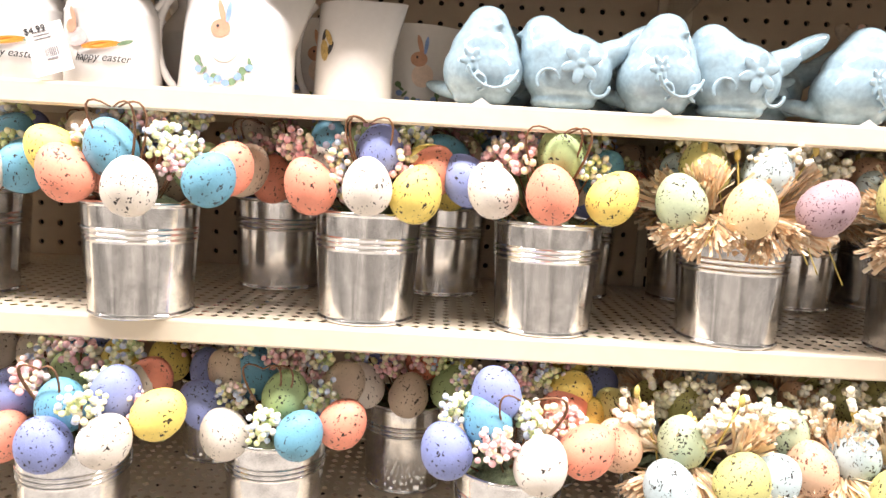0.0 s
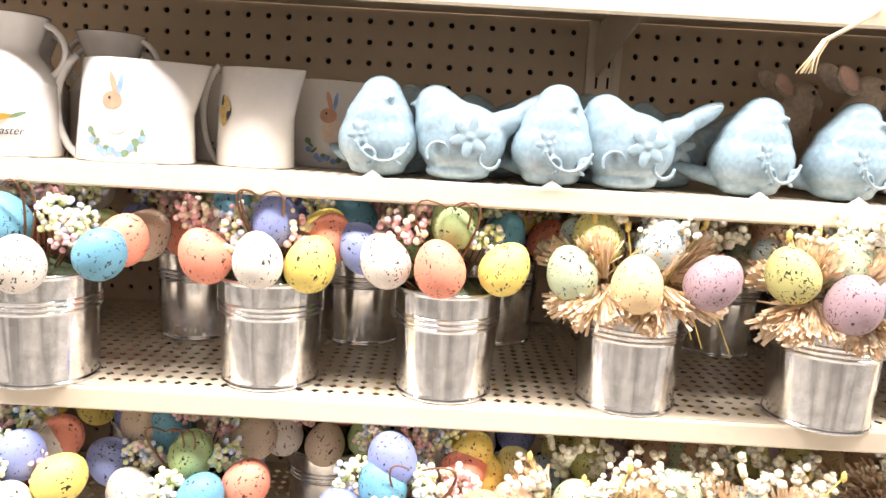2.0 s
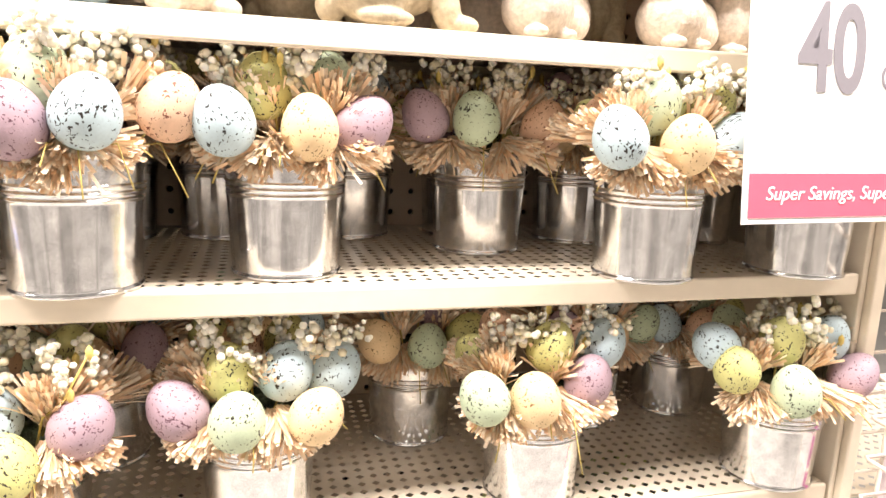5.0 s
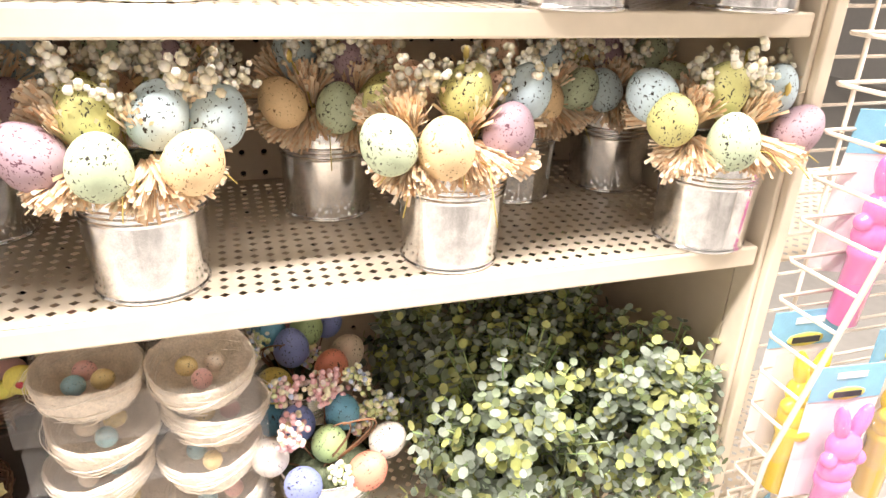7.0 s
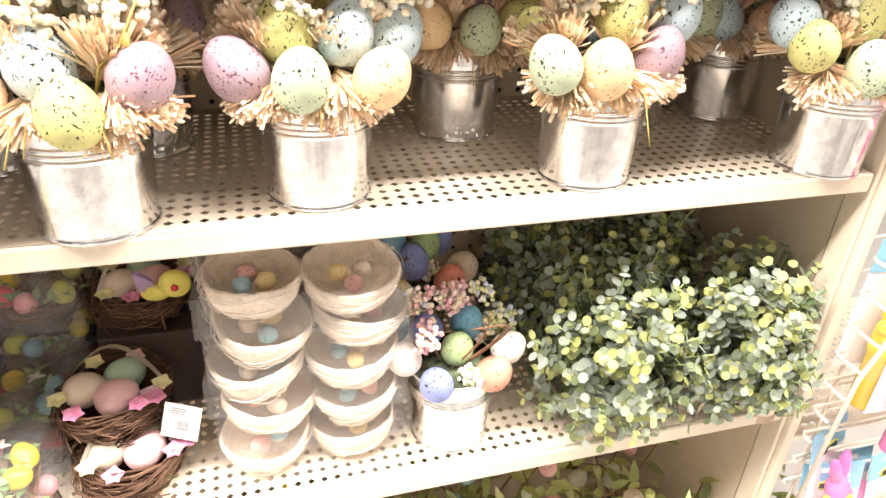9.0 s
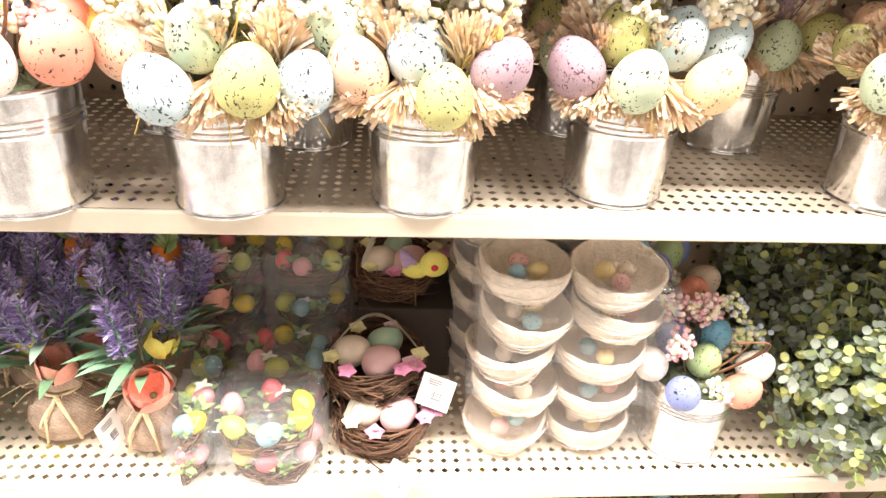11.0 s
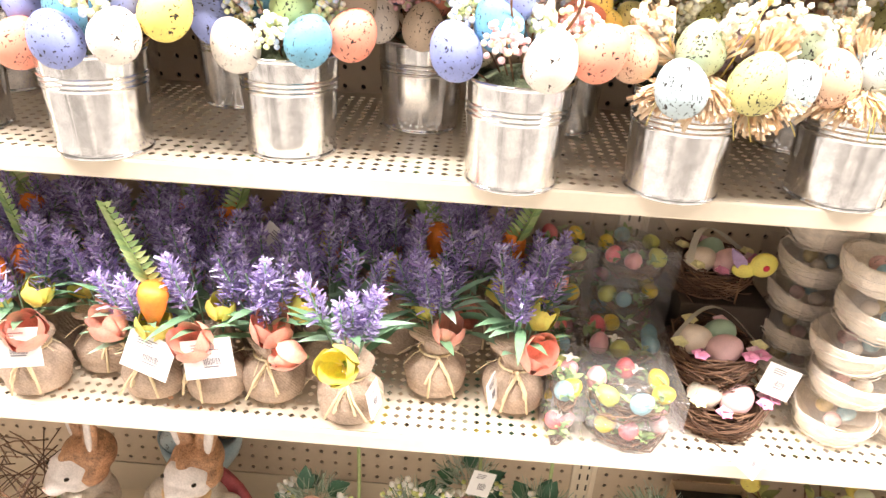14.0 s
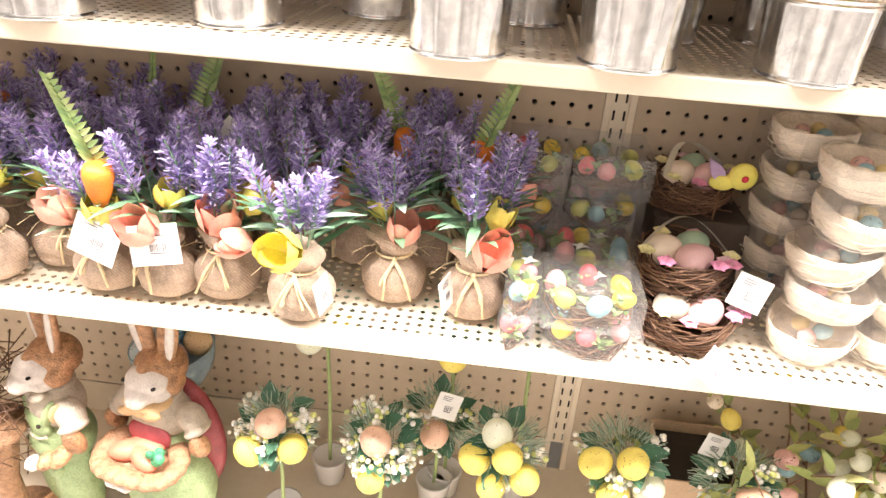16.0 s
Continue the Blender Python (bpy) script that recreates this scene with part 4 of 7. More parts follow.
def pitcher(x, y, turn, kind):
    label = {"rabbit": "white enamelled tin pitcher with a printed rabbit and blue flowers", "bee": "white enamelled tin pitcher with a printed bee"}[kind]
    thing = empty("pitcher", label, "pitcher", "white tinware")
    R0, R1, H = (0.0515, 0.043, 0.087) if kind == "rabbit" else (0.0385, 0.034, 0.088)
    bm = bmesh.new()
    lathe(bm, [(0.0, 0.001), (R0 - 0.001, 0.0), (R0, 0.0015), (R0 - (R0 - R1) * 0.5, H / 2), (R1, H), (R1 - 0.001, H + 0.0006), (R1 - 0.0016, H), (R1 - 0.002, H * 0.5)], 48, squash=0.8)
    spout = 0.026 if kind == "rabbit" else 0.020
    for v in bm.verts:
        if v.co.z > H * 0.42 and v.co.x > 0:
            k = (v.co.z - H * 0.42) / (H * 0.58)
            c = max(0.0, v.co.x / R1) ** 3
            v.co.x += spout * k * c
            v.co.y *= 1 - 0.5 * k * c
    part("body", bm, WHITE_TIN, thing)
    bm = bmesh.new()
    pts = []
    for i in range(13):
        a = math.pi * (0.12 + 0.95 * i / 12)
        pts.append((-R1 - 0.034 * math.sin(a) * 0.95 + 0.004, 0, H * 0.52 + H * 0.56 * math.cos(a)))
    tube(bm, pts, 0.0036, 8)
    part("handle", bm, WHITE_TIN, thing)
    f = lambda u, w: -0.8 * math.sqrt(max((R0 + (R1 - R0) * w / H) ** 2 - u * u, 1e-6))
    if kind == "rabbit":
        disc_decal("rabbit_print", 0.001, 0.036, 0.011, 0.012, mat("pale_fur_print", (0.78, 0.62, 0.52), 0.5, vary=0.2, scale=120), thing, f, -0.3)
        disc_decal("rabbit_print", -0.003, 0.052, 0.0085, 0.0075, FUR_INK, thing, f, 0.1, lift=0.0009)
        disc_decal("ear_print", -0.002, 0.066, 0.0025, 0.010, FUR_INK, thing, f, 0.25, lift=0.0009)
        disc_decal("ear_print", 0.004, 0.066, 0.0020, 0.009, BLUE_INK, thing, f, -0.15, lift=0.0011)
        disc_decal("eye_print", -0.005, 0.054, 0.0012, 0.0014, INK, thing, f, lift=0.0012)
        r = random.Random(5)
        for k in range(16):
            a = -2.9 + 2.7 * k / 15
            u, w = 0.024 * math.cos(a) + r.uniform(-0.002, 0.002), 0.030 + 0.022 * math.sin(a) + r.uniform(-0.002, 0.003)
            if abs(u) < 0.012 or k % 2 == 0:
                disc_decal("flower_print", u, w, 0.0034, 0.003, BLUE_INK if k % 3 else LEAF_INK, thing, f, r.uniform(0, 3), 8, 0.0010 + 0.0002 * (k % 3))
            else:
                disc_decal("leaf_print", u, w, 0.0014, 0.0042, LEAF_INK, thing, f, r.uniform(-1, 1), 8, 0.0010)
    else:
        for u, w, a, b, t in ((-0.015, 0.045, 0.005, 0.010, 0.2), (-0.010, 0.056, 0.003, 0.008, 0.5), (-0.008, 0.046, 0.0025, 0.007, -0.5), (-0.016, 0.058, 0.0024, 0.006, -0.3)):
            disc_decal("bee_print", u, w, a, b, GOLD_INK if a > 0.0028 else INK, thing, f, t, 10, 0.0008 + b * 0.02)
    thing.matrix_basis = pose(x, y, A, 0, 0, turn)
    return thing


milk_can(-0.0480, 0.050, 10)
milk_can(0.0330, 0.048, 8)
milk_can(-0.0079, 0.135, 0, False)
milk_can(0.0781, 0.14, 0, False)
milk_can(0.0377, 0.225, 0, False)
pitcher(0.140, 0.055, 0, "rabbit")
pitcher(0.2415, 0.078, -22, "bee")
pitcher(0.1996, 0.165, 0, "rabbit")
pitcher(0.2977, 0.165, 8, "rabbit")
pitcher(0.1439, 0.24, 0, "rabbit")
price_tag(0.002, 0.001, A + 0.025, -6, -18, 4, 0.031, 0.041, "$4.99")


# ---------------------------------------------------------------- shelf a: ceramic birds
def flower(c, size, turn, out):
    made = []
    for k in range(6):
        a = k * math.pi / 3 + turn
        d = Vector((math.cos(a), 0, math.sin(a))) * size * 0.62
        made.append((tuple(Vector(c) + d), (size * 0.52, 0.0014, size * 0.30), (0, -math.degrees(a), 0)))
    made.append((c, (size * 0.22, 0.0024, size * 0.22)))
    return made


def scroll(c, r, a0, a1, y):
    return [((c[0] + r * math.cos(a), y, c[1] + r * math.sin(a)), (0.0016, 0.0018, 0.0016)) for a in [a0 + (a1 - a0) * i / 23 for i in range(24)]]


def bird_mesh(kind):
    """Plump ceramic songbird with a raised flower and scrolls; it looks along -x (side) or to the viewer (front)."""
    if kind == "side":
        ov = [((0, 0, 0.031), (0.037, 0.029, 0.031)), ((-0.012, 0, 0.042), (0.027, 0.024, 0.024)), ((-0.018, 0, 0.051), (0.021, 0.019, 0.020)), ((-0.022, 0, 0.0595), (0.0165, 0.0155, 0.0150)),
              ((-0.038, 0, 0.0585), (0.006, 0.003, 0.003), (0, -12, 0)), ((0.028, 0, 0.043), (0.028, 0.015, 0.012), (0, -28, 0)), ((0.052, 0, 0.058), (0.026, 0.0095, 0.0085), (0, -32, 0)),
              ((-0.002, 0, 0.006), (0.027, 0.022, 0.008))]
        n = len(ov)
        ov += [((x * 0.98, y - 0.0290, z), r, *t) for (x, y, z), r, *t in flower((0.006, 0, 0.034), 0.015, 0.3, 1)]
        ov += scroll((-0.018, 0.020), 0.009, 0.2, 3.6, -0.0255) + scroll((0.022, 0.018), 0.008, 2.6, 6.2, -0.0235)
    else:
        ov = [((0, 0, 0.028), (0.0335, 0.034, 0.029)), ((0, -0.001, 0.042), (0.0285, 0.029, 0.026)), ((0, -0.003, 0.053), (0.0225, 0.023, 0.021)), ((0, -0.005, 0.0625), (0.0175, 0.018, 0.0168)),
              ((0.003, -0.024, 0.061), (0.003, 0.006, 0.003)), ((-0.018, 0.030, 0.014), (0.010, 0.030, 0.007), (14, 0, 28)), ((0, 0, 0.006), (0.024, 0.024, 0.008))]
        n = len(ov)
        ov += scroll((-0.004, 0.034), 0.022, 3.5, 5.9, -0.0335) + scroll((0.012, 0.016), 0.006, 0.5, 4.5, -0.0315) + scroll((-0.015, 0.016), 0.006, -1.5, 2.5, -0.0305)
        ov += [((x - 0.020, y - 0.0285, z), r, *t) for (x, y, z), r, *t in flower((0, 0, 0.032), 0.010, 0.1, 1)]
    return joined("ceramic_bird", [(blob("b", ov[:n], 0.0012, 22), CERAMIC), (blob("f", ov[n:], 0.0009, 3), CERAMIC)])


BIRDS = {k: bird_mesh(k) for k in ("side", "front")}
for x, y, turn, kind in ((0.3605, 0.038, 18, "front"), (0.4330, 0.034, 0, "side"), (0.511, 0.030, 22, "front"), (0.578, 0.032, 2, "side"), (0.6860, 0.038, 30, "front"), (0.7703, 0.040, 25, "front"),
                         (0.3817, 0.110, 10, "front"), (0.4172, 0.19, 5, "side"), (0.4657, 0.120, 5, "side"), (0.5082, 0.2, 20, "front"), (0.5538, 0.112, 0, "front"), (0.6297, 0.100, -8, "side"), (0.5993, 0.19, 10, "side"), (0.3564, 0.185, 10, "side"), (0.4576, 0.265, 0, "front")):
    tagged(new("ceramic_bird", BIRDS[kind]), "glazed pale blue ceramic bird with raised flower relief", "bird figurine", "ceramic birds").matrix_basis = pose(x, y, A + 0.0012, 0, 0, turn) @ Matrix.Scale(1.07, 4)
    if y < 0.05 and kind == "front":
        bm = bmesh.new()
        bm.faces.new([bm.verts.new(p) for p in ((-0.006, 0, 0.0), (0.008, 0, 0.0), (0.003, 0.001, 0.004))])
        bm.faces.new([bm.verts.new(p) for p in ((-0.006, 0.0006, 0.0), (0.003, 0.0016, 0.006), (0.012, 0.0006, 0.0))])
        tagged(part("price_sticker", bm, PAPER, smooth=False), "small white paper price sticker under the bird", "sticker", "price stickers").matrix_basis = pose(x - 0.004, max(y - 0.030, 0.0035), A, 0, 0, 0)


# ---------------------------------------------------------------- shelf a: resin rabbits
def rabbit_mesh(kind):
    """Sandy resin rabbit that looks along +x."""
    if kind == "upright":
        body = [((-0.002, 0, 0.024), (0.033, 0.028, 0.025)), ((-0.014, -0.010, 0.028), (0.025, 0.021, 0.030)), ((0.010, 0, 0.052), (0.025, 0.022, 0.032), (0, 10, 0)), ((0.016, 0, 0.072), (0.0225, 0.020, 0.028), (0, 12, 0)), ((0.022, 0, 0.089), (0.0185, 0.0175, 0.021)),
                ((0.028, 0, 0.1065), (0.0205, 0.0165, 0.0165), (0, 16, 0)), ((0.044, 0, 0.0990), (0.0105, 0.0110, 0.0095)), ((0.049, 0, 0.1015), (0.005, 0.006, 0.005)), ((0.030, -0.013, 0.046), (0.015, 0.007, 0.008), (0, 38, 0)), ((0.036, -0.013, 0.035), (0.0085, 0.0075, 0.011)),
                ((0.030, 0.012, 0.046), (0.015, 0.007, 0.008), (0, 38, 0)), ((0.036, 0.012, 0.035), (0.0085, 0.0075, 0.011)), ((-0.020, -0.020, 0.006), (0.013, 0.010, 0.008)), ((0.024, -0.014, 0.006), (0.012, 0.010, 0.008)), ((0.022, 0.016, 0.006), (0.012, 0.010, 0.008)), ((-0.036, 0, 0.016), (0.009, 0.009, 0.010))]
        ears = [((-0.009, -0.015, 0.1150), (0.0215, 0.0045, 0.0118), (0, 32, 14)), ((-0.004, 0.014, 0.1205), (0.0215, 0.0045, 0.0110), (0, 40, -18))]
        inner = [((-0.0120, -0.0180, 0.1165), (0.0180, 0.003, 0.0085), (0, 32, 14))]
        eyes = [((0.0300, -0.0152, 0.1105), (0.0034, 0.0024, 0.0033))]
        paint = RESIN_PALE
    elif kind == "crouching":
        body = [((-0.020, 0, 0.036), (0.038, 0.031, 0.036)), ((-0.024, -0.015, 0.032), (0.032, 0.020, 0.031)), ((0.006, 0, 0.044), (0.028, 0.025, 0.033)), ((0.028, 0, 0.062), (0.021, 0.020, 0.030), (0, 18, 0)), ((0.032, 0, 0.040), (0.017, 0.019, 0.028)),
                ((0.045, 0, 0.0885), (0.0260, 0.0190, 0.0190), (0, 10, 0)), ((0.0630, 0, 0.0820), (0.0110, 0.0115, 0.0108)), ((0.070, 0, 0.084), (0.004, 0.005, 0.004)), ((0.032, -0.015, 0.018), (0.0115, 0.010, 0.020), (0, -14, 0)), ((0.045, -0.016, 0.006), (0.014, 0.009, 0.0075)),
                ((0.040, 0.016, 0.016), (0.011, 0.010, 0.018)), ((0.046, 0.017, 0.006), (0.013, 0.009, 0.0075)), ((-0.0525, -0.006, 0.0140), (0.0115, 0.0120, 0.0135)), ((-0.016, -0.026, 0.006), (0.022, 0.009, 0.0070))]
        ears = [((-0.004, -0.018, 0.0815), (0.0240, 0.0050, 0.0102), (0, -24, 10)), ((0.010, 0.012, 0.1080), (0.0200, 0.0050, 0.0105), (0, 34, -12))]
        inner = [((-0.0065, -0.0215, 0.0805), (0.0185, 0.003, 0.0070), (0, -24, 10))]
        eyes = [((0.0465, -0.0180, 0.0900), (0.0055, 0.0016, 0.0009), (0, 12, 0))]
        paint = RESIN
    else:
        body = [((0, 0.006, 0.030), (0.034, 0.033, 0.031)), ((-0.012, 0.040, 0.030), (0.032, 0.040, 0.030)), ((0.004, 0.040, 0.020), (0.022, 0.024, 0.020)), ((0.004, 0, 0.055), (0.026, 0.026, 0.026)), ((0.006, 0, 0.080), (0.023, 0.024, 0.021)), ((0.022, 0, 0.076), (0.013, 0.014, 0.0115)), ((0.024, -0.018, 0.006), (0.014, 0.009, 0.006)), ((0.024, 0.018, 0.006), (0.014, 0.009, 0.006)),
                ((0.020, -0.012, 0.030), (0.009, 0.008, 0.020)), ((0.020, 0.012, 0.030), (0.009, 0.008, 0.020))]
        ears = [((-0.006, -0.028, 0.092), (0.011, 0.006, 0.020), (66, 0, 0)), ((-0.006, 0.028, 0.092), (0.011, 0.006, 0.020), (-66, 0, 0))]
        inner = [((0.001, -0.029, 0.0925), (0.007, 0.005, 0.015), (66, 0, 0)), ((0.001, 0.029, 0.0925), (0.007, 0.005, 0.015), (-66, 0, 0))]
        eyes = [((0.0185, -0.0180, 0.085), (0.0026, 0.0030, 0.0030)), ((0.0185, 0.0180, 0.085), (0.0026, 0.0030, 0.0030))]
        paint = RESIN_PALE
    return joined("resin_rabbit", [(blob("r", body + ears, 0.0012, 16), paint), (blob("i", inner, 0.001, 1), PINK_EAR), (blob("e", eyes, 0.0005, 1), EYE)])


RABBITS = {k: rabbit_mesh(k) for k in ("upright", "crouching", "facing")}
for x, y, turn, kind in ((0.8500, 0.045, 6, "upright"), (1.004, 0.042, 2, "crouching"), (1.1180, 0.046, -68, "facing"), (1.2450, 0.045, -70, "facing"), (1.3180, 0.07, -60, "facing"), (1.3887, 0.05, 10, "upright"),
                         (0.8139, 0.135, 10, "upright"), (0.7916, 0.22, 14, "upright"), (0.9485, 0.14, 8, "crouching"), (0.9232, 0.225, 10, "crouching"), (1.1154, 0.14, -30, "upright"), (1.0699, 0.23, 5, "upright"), (1.2166, 0.16, 0, "crouching"), (1.328, 0.17, -40, "facing")):
    pale = kind != "crouching"
    tagged(new("resin_rabbit", RABBITS[kind]), "sandy beige resin rabbit figurine, crouching with closed eyes" if not pale else "pale sandy resin rabbit figurine with pink ears", "rabbit figurine", "resin rabbits").matrix_basis = pose(x, y, A + 0.0012, 0, 0, turn) @ Matrix.Scale({"upright": 0.97, "crouching": 1.04, "facing": 0.92}[kind], 4)

# frayed twine hanging from the shelf above, with a tag
bm = bmesh.new()
r = random.Random(3)
for k in range(9):
    dx, dy = r.uniform(-0.0016, 0.0016), r.uniform(-0.0016, 0.0016)
    tube(bm, [(0.757 + dx, -0.002 + dy, 1.576), (0.745 + dx, -0.008 + dy, 1.566), (0.729 + dx, -0.010 + dy, 1.556), (0.712 + dx * 1.5, -0.012 + dy, 1.546), (0.705 + dx * 2, -0.012 + dy, 1.533), (0.701 + dx * 4 + r.uniform(-0.004, 0.004), -0.012 + dy * 3, 1.520)], 0.0012, 5, 0.5)
tagged(part("twine", bm, RAFFIA), "frayed natural twine end over the shelf lip", "twine")
price_tag(0.7916, -0.006, 1.572, 0, 45, 5, 0.03, 0.04)

# ---------------------------------------------------------------- sale sign
sign = empty("sale_sign", "white card sale sign with grey numerals and a coral band", "sign")
bm = bmesh.new()
box(bm, 0, -0.0008, 0, 0.230, 0.0008, 0.262, 0.0004)
part("card", bm, PAPER, sign, smooth=False)
bm = bmesh.new()
box(bm, 0.005, -0.0016, 0.005, 0.225, -0.0011, 0.040)
part("band", bm, RED_INK, sign, smooth=False)
lettering("writing", "Super Savings, Super Selection", 0.0155, sign, pose(0.115, -0.0019, 0.019, 90, 0, 0), PAPER, shear=0.25)
lettering("writing", "40", 0.096, sign, pose(0.078, -0.0014, 0.106, 90, 0, 0) @ Matrix.Diagonal((0.68, 1, 1, 1)), GREY_INK, 0.0003, weight=0.0018)
lettering("writing", "Easter", 0.019, sign, pose(0.046, -0.0014, 0.216, 90, 0, 0), GREY_INK, 0.0003)
lettering("writing", "%", 0.046, sign, pose(0.142, -0.0014, 0.135, 90, 0, 0) @ Matrix.Diagonal((0.8, 1, 1, 1)), GREY_INK, 0.0003)
lettering("writing", "OFF", 0.030, sign, pose(0.148, -0.0014, 0.108, 90, 0, 0) @ Matrix.Diagonal((0.8, 1, 1, 1)), GREY_INK, 0.0003)
bm = bmesh.new()
tube(bm, [(0.06, 0.003, 0.215), (0.06, 0.012, 0.19), (0.06, 0.035, 0.165)], 0.0016, 6)
tube(bm, [(0.17, 0.003, 0.215), (0.17, 0.012, 0.19), (0.17, 0.035, 0.165)], 0.0016, 6)
part("hanger", bm, WIRE, sign)
sign.matrix_basis = pose(1.260, -0.062, 1.281, -5, -1.0, 0)


# ---------------------------------------------------------------- shelf d: lavender bundles in burlap
D = TOP["d"] + 0.0006


def lavender_spike(bm, base, d, length, rng):
    """A blunt, fluffy spike of many small florets in whorls."""
    d = Vector(d).normalized()
    side = d.orthogonal().normalized()
    other = d.cross(side)
    n = int(length / 0.00028)
    for k in range(n):
        t = rng.random()
        a = rng.uniform(0, 6.28)
        w = 0.0118 * (1.0 - 0.45 * t ** 2.5) * (0.70 + 0.45 * math.sin(t * 22.0) ** 2) * rng.uniform(0.6, 1.15)
        o = (side * math.cos(a) + other * math.sin(a))
        c = Vector(base) + d * length * t + o * w * 0.45
        blade(bm, c, o + d * rng.uniform(0.1, 0.9) + Vector((rng.uniform(-0.4, 0.4), rng.uniform(-0.4, 0.4), 0)), w * rng.uniform(0.5, 0.95), rng.uniform(0.0016, 0.0032), 0.0012, 1, o.cross(d) + d * rng.uniform(-0.9, 0.9))


def leaf(bm, p, d, length, width, bend, normal=None):
    """A pointed oval leaf, folded along its rib."""
    d = Vector(d).normalized()
    side = (normal.cross(d) if normal else d.orthogonal()).normalized()
    up = d.cross(side)
    steps = 5
    rows = []
    for i in range(steps + 1):
        t = i / steps
        w = width * math.sin(math.pi * (0.08 + 0.92 * t) ** 0.8) * 0.5
        c = Vector(p) + d * length * t - up * bend * t * t
        rows.append([bm.verts.new(c - side * w + up * w * 0.3), bm.verts.new(c), bm.verts.new(c + side * w + up * w * 0.3)])
    for a, b in zip(rows, rows[1:]):
        for k in (0, 1):
            bm.faces.new((a[k], a[k + 1], b[k + 1], b[k]))


def petal(bm, c, axis, size, a, rr, open_=0.06):
    """One cupped, round-tipped petal of a tulip head."""
    m = aim(axis).to_3x3()
    rows = []
    for i in range(8):
        t = i / 7
        rad = size * rr * (0.10 + (0.62 + open_ * t) * math.sin(min(1.0, t * 1.5) * math.pi / 2) - 0.20 * t * t)
        w = size * 0.92 * math.sin(math.pi * (0.08 + 0.80 * t)) ** 0.55
        row = []
        for j in (-1, -0.5, 0, 0.5, 1):
            b = a + j * w / max(rad, size * 0.3) * 0.62
            lift = size * 1.5 * t - j * j * size * 0.22 * t
            row.append(bm.verts.new(Vector(c) + m @ Vector((rad * math.cos(b), rad * math.sin(b), lift))))
        rows.append(row)
    for p, q in zip(rows, rows[1:]):
        for j in range(4):
            bm.faces.new((p[j], p[j + 1], q[j + 1], q[j]))


def tulip(c, axis, size, material, parent, rng, n=6):
    bm = bmesh.new()
    bead(bm, c, size * 0.12, 1)
    head = part("tulip", bm, FERN, parent)
    for k in range(n):
        bm = bmesh.new()
        petal(bm, c, axis, size, 2 * math.pi * k / n + rng.uniform(-0.15, 0.15), 1.0 if k % 2 else 0.84)
        part("petal", bm, material, head)
    return head


def bow(bm, c, size, rng):
    """A raffia bow of two drooping loops and two long tails."""
    c = Vector(c)
    for sgn in (-1, 1):
        wide, drop = size * rng.uniform(0.35, 0.55), size * rng.uniform(0.6, 0.95)
        pts = [c + Vector((sgn * wide * math.sin(math.pi * i / 12) * (0.5 + 0.7 * i / 12), -0.003 - 0.010 * math.sin(math.pi * i / 12), -drop * math.sin(math.pi * i / 12) ** 0.8 + 0.006 * math.sin(2 * math.pi * i / 12))) for i in range(13)]
        tube(bm, pts, 0.0014, 5)
        tube(bm, [c, c + Vector((sgn * size * 0.30, -0.012, -size * 0.45)), c + Vector((sgn * size * rng.uniform(0.35, 0.8), -0.014, -size * rng.uniform(0.95, 1.35)))], 0.0013, 5)
    bead(bm, c, 0.003, 1)
    for k in range(7):
        a, long = rng.uniform(-3.0, -0.1), rng.uniform(0.014, 0.034)
        o = Vector((math.cos(a), math.sin(a) * 0.8, rng.uniform(-0.5, 0.8)))
        p0 = c + Vector((0.016 * math.cos(a), 0.016 + 0.016 * math.sin(a), rng.uniform(0.0, 0.016)))
        tube(bm, [p0, p0 + o * long * 0.5, p0 + o * long + Vector((0, 0, -0.006))], 0.0004, 3)


